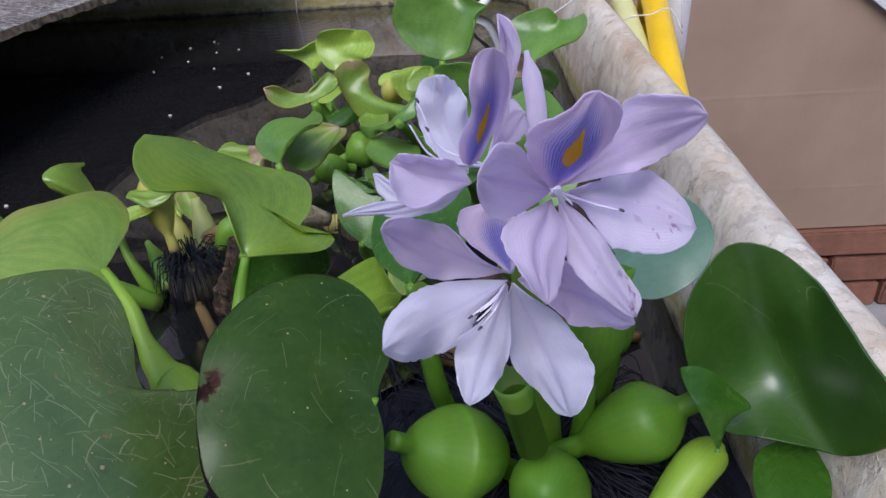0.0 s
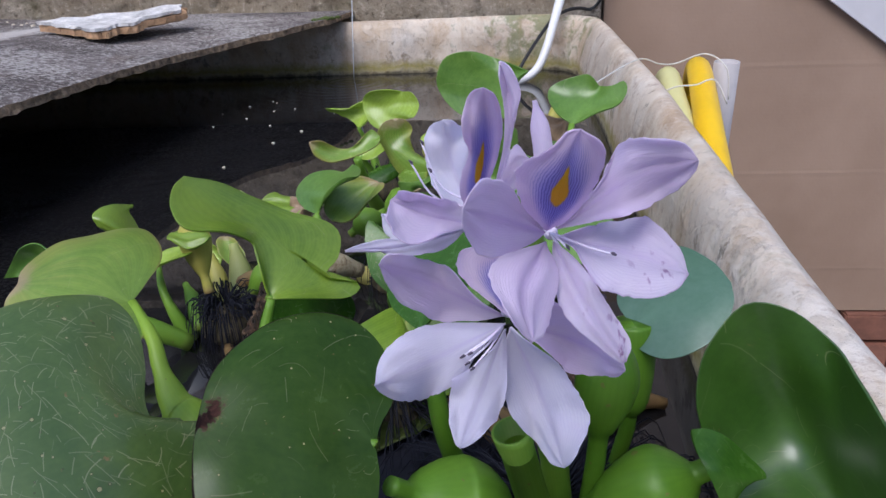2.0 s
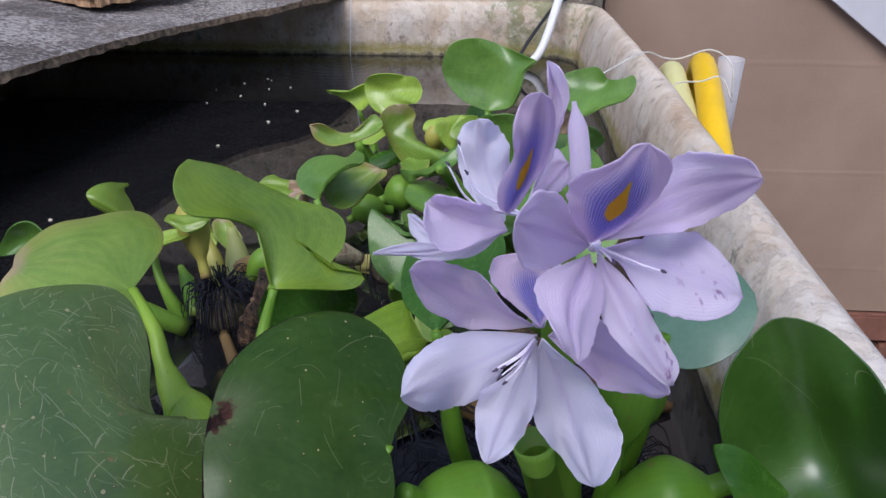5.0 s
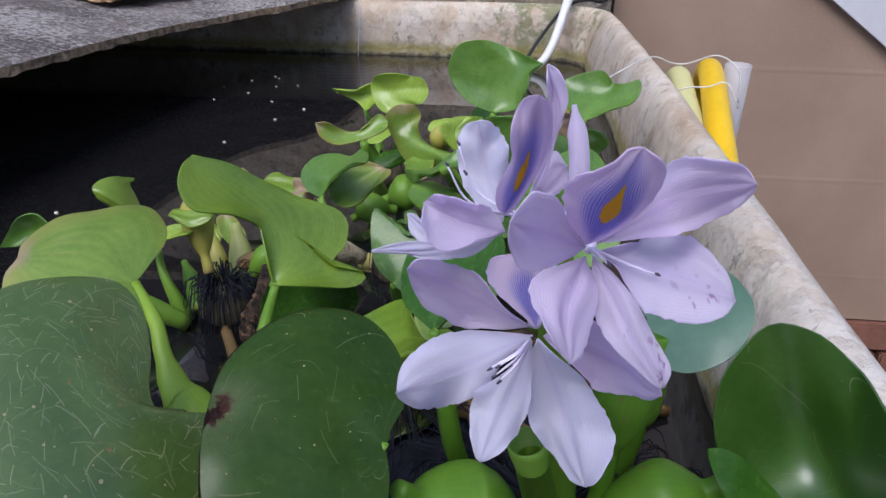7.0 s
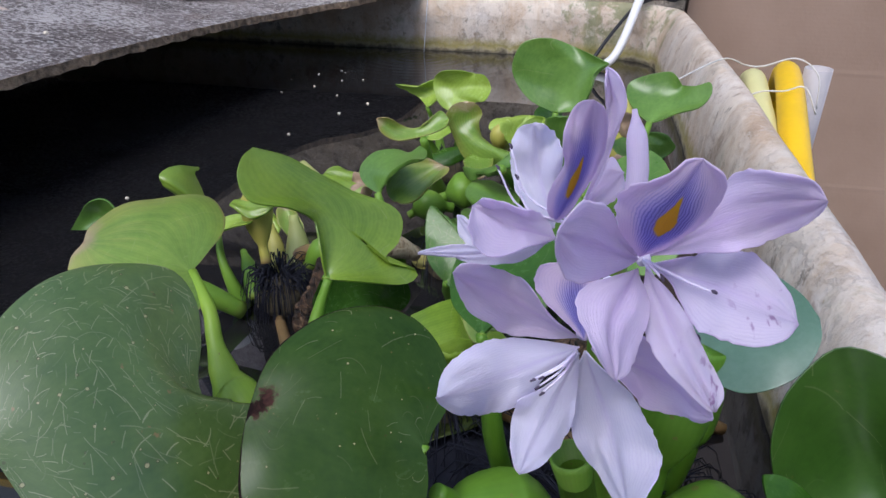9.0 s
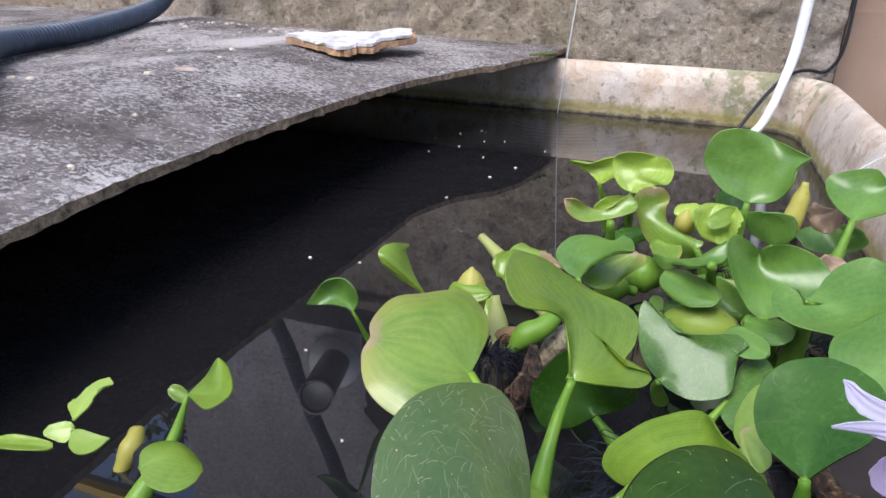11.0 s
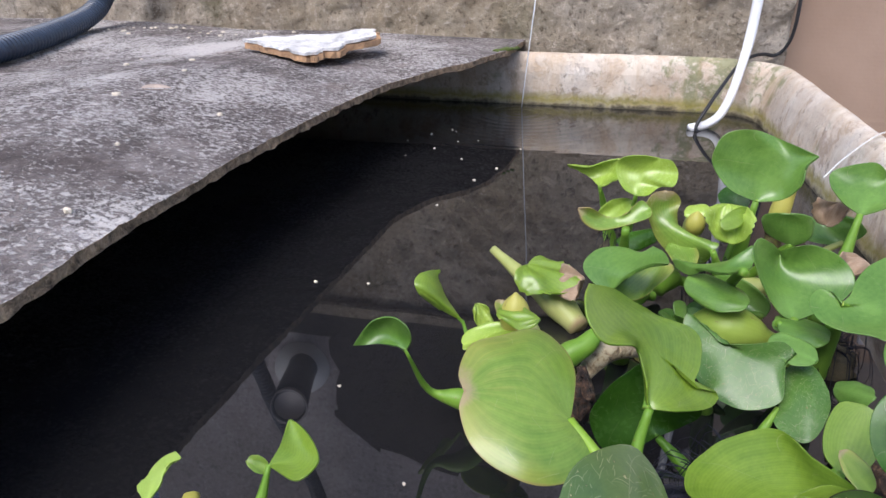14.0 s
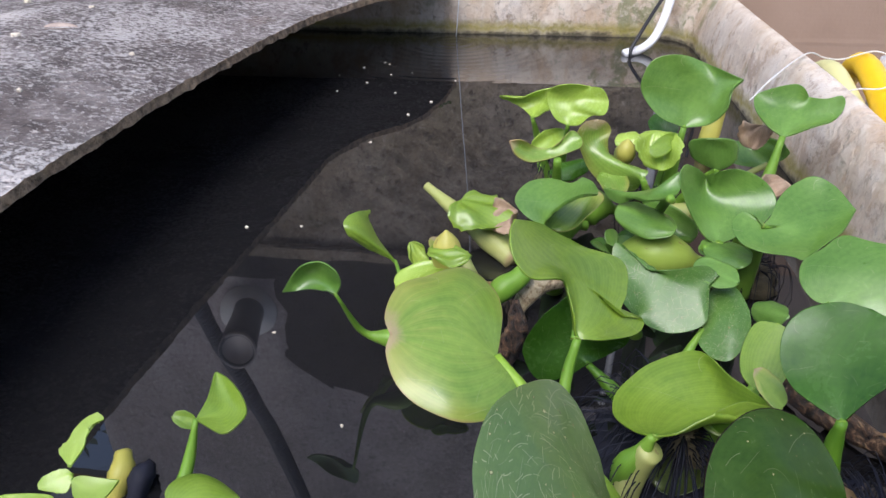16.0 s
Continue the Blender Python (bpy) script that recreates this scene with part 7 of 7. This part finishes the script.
for dx, dz in ((-0.004, -0.001), (-0.0025, -0.0022), (-0.0055, 0.0005), (-0.003, 0.0012)):
    stamen(b1, (0.0335, 0.164, 0.1275), (0.0285 + dx * 0.7, 0.1515, 0.1268 + dz * 1.2), (0.001, -0.004, 0.003))
# right bloom, nearest the eye
T2 = (0.0445, 0.1615, 0.1535)
b2 = bloom_at(T2, (0.041, 0.19, 0.15), "right bloom with a blue banner petal and yellow eye", 1.0)
petal(b2, [(0.0435, 0.1601, 0.1550), (0.0454, 0.1430, 0.1734), (0.0476, 0.1363, 0.1840)],
      [(0.0394, 0.1558, 0.1599), (0.0370, 0.1486, 0.1674), (0.0367, 0.1476, 0.1720), (0.0380, 0.1436, 0.1766), (0.0406, 0.1408, 0.1794), (0.0432, 0.1375, 0.1819), (0.0453, 0.1370, 0.1838)],
      [(0.0474, 0.1581, 0.1585), (0.0503, 0.1491, 0.1664), (0.0519, 0.1424, 0.1732), (0.0524, 0.1395, 0.1781), (0.0510, 0.1364, 0.1819)], petal_banner_open, dish=-0.12)
petal(b2, [(0.0456, 0.1628, 0.1538), (0.0598, 0.1534, 0.1687), (0.0712, 0.1490, 0.1741)],
      [(0.0501, 0.1591, 0.1599), (0.0547, 0.1564, 0.1687), (0.0569, 0.1584, 0.1733), (0.0588, 0.1537, 0.1770), (0.0639, 0.1480, 0.1789), (0.0687, 0.1490, 0.1770)],
      [(0.0515, 0.1589, 0.1568), (0.0573, 0.1515, 0.1610), (0.0624, 0.1525, 0.1624), (0.0674, 0.1536, 0.1654), (0.0695, 0.1513, 0.1683), (0.0712, 0.1499, 0.1718)], petal_lilac)
petal(b2, [(0.0457, 0.1623, 0.1521), (0.0598, 0.1559, 0.1512), (0.0707, 0.1452, 0.1516)],
      [(0.0515, 0.1591, 0.1565), (0.0616, 0.1695, 0.1534), (0.0649, 0.1605, 0.1571), (0.0683, 0.1546, 0.1551), (0.0706, 0.1501, 0.1528)],
      [(0.0491, 0.1550, 0.1529), (0.0514, 0.1471, 0.1512), (0.0542, 0.1438, 0.1489), (0.0579, 0.1446, 0.1464), (0.0628, 0.1412, 0.1483), (0.0680, 0.1420, 0.1491)], petal_stained)
petal(b2, [(0.0447, 0.1574, 0.1535), (0.0503, 0.1432, 0.1467), (0.0586, 0.1384, 0.1350)],
      [(0.0444, 0.1529, 0.1491), (0.0455, 0.1475, 0.1439), (0.0479, 0.1400, 0.1427), (0.0524, 0.1388, 0.1390), (0.0569, 0.1388, 0.1350)],
      [(0.0489, 0.1527, 0.1518), (0.0522, 0.1448, 0.1501), (0.0555, 0.1438, 0.1449), (0.0580, 0.1422, 0.1414), (0.0597, 0.1398, 0.1381)], petal_stained)
petal(b2, [(0.0433, 0.1576, 0.1534), (0.0381, 0.1419, 0.1500), (0.0396, 0.1347, 0.1418)],
      [(0.0378, 0.1510, 0.1542), (0.0323, 0.1456, 0.1544), (0.0307, 0.1417, 0.1528), (0.0328, 0.1380, 0.1507), (0.0357, 0.1329, 0.1494), (0.0377, 0.1354, 0.1432)],
      [(0.0450, 0.1533, 0.1502), (0.0444, 0.1467, 0.1462), (0.0433, 0.1429, 0.1422), (0.0418, 0.1388, 0.1408)], petal_lilac)
petal(b2, [(0.0429, 0.1583, 0.1552), (0.0329, 0.1444, 0.1645), (0.0267, 0.1367, 0.1694)],
      [(0.0385, 0.1524, 0.1625), (0.0359, 0.1478, 0.1683), (0.0331, 0.1436, 0.1725), (0.0297, 0.1411, 0.1745), (0.0283, 0.1385, 0.1741), (0.0274, 0.1377, 0.1721)],
      [(0.0393, 0.1563, 0.1533), (0.0351, 0.1494, 0.1537), (0.0301, 0.1432, 0.1566), (0.0275, 0.1393, 0.1623), (0.0266, 0.1370, 0.1667)], petal_lilac, dish=0.08)
stamen(b2, T2, (0.0545, 0.147, 0.1455), (0.0, -0.002, -0.001))
stamen(b2, T2, (0.0565, 0.1505, 0.1535), (0.0, -0.003, 0.001))
stamen(b2, T2, (0.0475, 0.155, 0.153), (0.0, -0.002, 0.001))
# back bloom, turned away to the side
T3 = (0.0315, 0.178, 0.1525)
b3 = bloom_at(T3, (0.041, 0.19, 0.148), "back bloom turned aside with long stamens")
petal(b3, [(0.0255, 0.1777, 0.1533), (0.0292, 0.1614, 0.1725), (0.0307, 0.1479, 0.1891)],
      [(0.0239, 0.1740, 0.1580), (0.0247, 0.1686, 0.1645), (0.0270, 0.1625, 0.1721), (0.0260, 0.1519, 0.1807), (0.0270, 0.1524, 0.1852), (0.0288, 0.1504, 0.1881)],
      [(0.0289, 0.1737, 0.1581), (0.0313, 0.1679, 0.1661), (0.0335, 0.1604, 0.1745), (0.0340, 0.1547, 0.1815), (0.0328, 0.1502, 0.1871)], petal_banner, dish=-0.16)
petal(b3, [(0.0321, 0.1798, 0.1572), (0.0361, 0.1726, 0.1757), (0.0332, 0.1769, 0.1888)],
      [(0.0331, 0.1777, 0.1641), (0.0344, 0.1752, 0.1713), (0.0345, 0.1736, 0.1778), (0.0337, 0.1728, 0.1833), (0.0330, 0.1723, 0.1868)],
      [(0.0354, 0.1737, 0.1667), (0.0367, 0.1724, 0.1745), (0.0376, 0.1709, 0.1819), (0.0367, 0.1706, 0.1854), (0.0349, 0.1708, 0.1887)], petal_lilac)
petal(b3, [(0.0255, 0.1793, 0.1507), (0.0206, 0.1884, 0.1603), (0.0186, 0.1893, 0.1726)],
      [(0.0210, 0.1813, 0.1526), (0.0170, 0.1846, 0.1559), (0.0144, 0.1913, 0.1593), (0.0139, 0.1917, 0.1663), (0.0151, 0.1936, 0.1699)],
      [(0.0258, 0.1833, 0.1551), (0.0267, 0.1883, 0.1604), (0.0260, 0.1845, 0.1678), (0.0241, 0.1955, 0.1681), (0.0216, 0.1888, 0.1723)], petal_white, dish=-0.08)
petal(b3, [(0.0265, 0.1748, 0.1501), (0.0172, 0.1692, 0.1544), (0.0082, 0.1660, 0.1602)],
      [(0.0225, 0.1760, 0.1545), (0.0193, 0.1670, 0.1597), (0.0147, 0.1651, 0.1624), (0.0114, 0.1627, 0.1636), (0.0091, 0.1679, 0.1607)],
      [(0.0246, 0.1724, 0.1500), (0.0208, 0.1615, 0.1543), (0.0175, 0.1575, 0.1543), (0.0138, 0.1544, 0.1553), (0.0111, 0.1541, 0.1576), (0.0094, 0.1562, 0.1606)], petal_lilac, dish=0.08)
petal(b3, [(0.0245, 0.1766, 0.1481), (0.0084, 0.1722, 0.1454), (-0.0049, 0.1697, 0.1455)],
      [(0.0187, 0.1753, 0.1476), (0.0109, 0.1733, 0.1467), (0.0058, 0.1727, 0.1474), (-0.0006, 0.1711, 0.1467)],
      [(0.0201, 0.1740, 0.1445), (0.0149, 0.1725, 0.1434), (0.0084, 0.1713, 0.1436), (0.0020, 0.1708, 0.1452)], petal_white)
petal(b3, [(0.0198, 0.1784, 0.1469), (0.0083, 0.1837, 0.1445), (0.0007, 0.1899, 0.1470)],
      [(0.0120, 0.1826, 0.1460), (0.0052, 0.1867, 0.1462), (0.0025, 0.1890, 0.1472)],
      [(0.0129, 0.1799, 0.1430), (0.0062, 0.1829, 0.1415), (0.0022, 0.1864, 0.1432)], petal_white)
petal(b3, [(0.0303, 0.1789, 0.1538), (0.0352, 0.1808, 0.1603), (0.0399, 0.1821, 0.1647)],
      [(0.0333, 0.1813, 0.1615), (0.0369, 0.1831, 0.1677)],
      [(0.0372, 0.1799, 0.1573), (0.0406, 0.1809, 0.1610)], petal_lilac)
for k, (dx, dz) in enumerate(((0.0, 0.0), (0.004, -0.003), (0.002, 0.003))):
    stamen(b3, T3, (0.0125 + dx, 0.172 + 0.003 * k, 0.167 + dz), (-0.003, -0.001, -0.003))
tube("flower_bud", [(0.043, 0.192, 0.148), (0.0445, 0.196, 0.158), (0.0435, 0.199, 0.167), (0.042, 0.2005, 0.1745)], [0.0014, 0.0027, 0.0026, 0.0006], petal_lilac, flower, "closed pale lilac bud", sides=12)

# ---- small plants and dead stems between the rosettes ----
cabbage = group_empty("water_lettuce", (-0.0363, 0.4646, 0.0), "tiny pale green floating rosette with rounded leaves", "water plant")
for k in range(8):
    a = k * 2.4
    d = V((math.cos(a), math.sin(a), 0))
    e = V((-d.y, d.x, 0))
    base = V((-0.0363, 0.4646, 0.012)) + d * 0.002
    size = 0.019 - 0.0011 * k
    tip = base + d * size + V((0, 0, 0.002 + 0.0018 * k))
    half = base.lerp(tip, 0.65)
    v, f, uv = blade_data(base, tip, half + e * size * 0.42, half - e * size * 0.42, vm=0.65, cup=0.15, point=0.0, power=0.4, claw=0.4, lobe=0.0, thick=0.0008, nv=12, ns=8, seed=k)
    mesh("leaf", v, f, green, cabbage, uvs=uv, weld=1e-6)

# rotting stems and a sunken leaf under the flowering plant
rotten_leaf = leaf_material("leaf_rotting_olive", (0.03, 0.05, 0.01), (0.09, 0.12, 0.025), 0.5, 0.3, rough=0.3, thin=0.1, gloss=0.5)
v, f, uv = blade_data((-0.038, 0.262, 0.008), (0.002, 0.289, 0.013), (-0.03, 0.29, 0.01), (-0.008, 0.262, 0.011), cup=-0.1, power=0.42, lobe=0.1, wave=0.002, seed=77)
mesh("leaf", v, f, rotten_leaf, near, "sunken rotting olive leaf", uvs=uv, weld=1e-6)
petiole(flower, [(0.03, 0.352, 0.004), (0.042, 0.3355, 0.011), (0.052, 0.3186, 0.01), (0.064, 0.304, 0.012), (0.085, 0.287, 0.006)], [0.004, 0.0075, 0.006, 0.0065, 0.004], rot_mat, "dark brown rotting stem", sides=14, rough=0.15)
petiole(flower, [(0.06, 0.315, 0.002), (0.072, 0.3, 0.008), (0.09, 0.296, 0.008), (0.11, 0.3, 0.002)], [0.003, 0.005, 0.005, 0.003], stem_brown, "reddish brown rotting stem", sides=12, rough=0.12)
petiole(small2, [(-0.29, 0.228, -0.004), (-0.287, 0.236, 0.008), (-0.29, 0.245, 0.012)], [0.004, 0.006, 0.004], stem_yellow, "rotting yellow stem stub", sides=12, rough=0.1)
petiole(small2, [(-0.279, 0.226, -0.004), (-0.277, 0.236, 0.007), (-0.279, 0.246, 0.004)], [0.004, 0.0055, 0.003], root_mat, "black rotting stem stub", sides=12, rough=0.2)
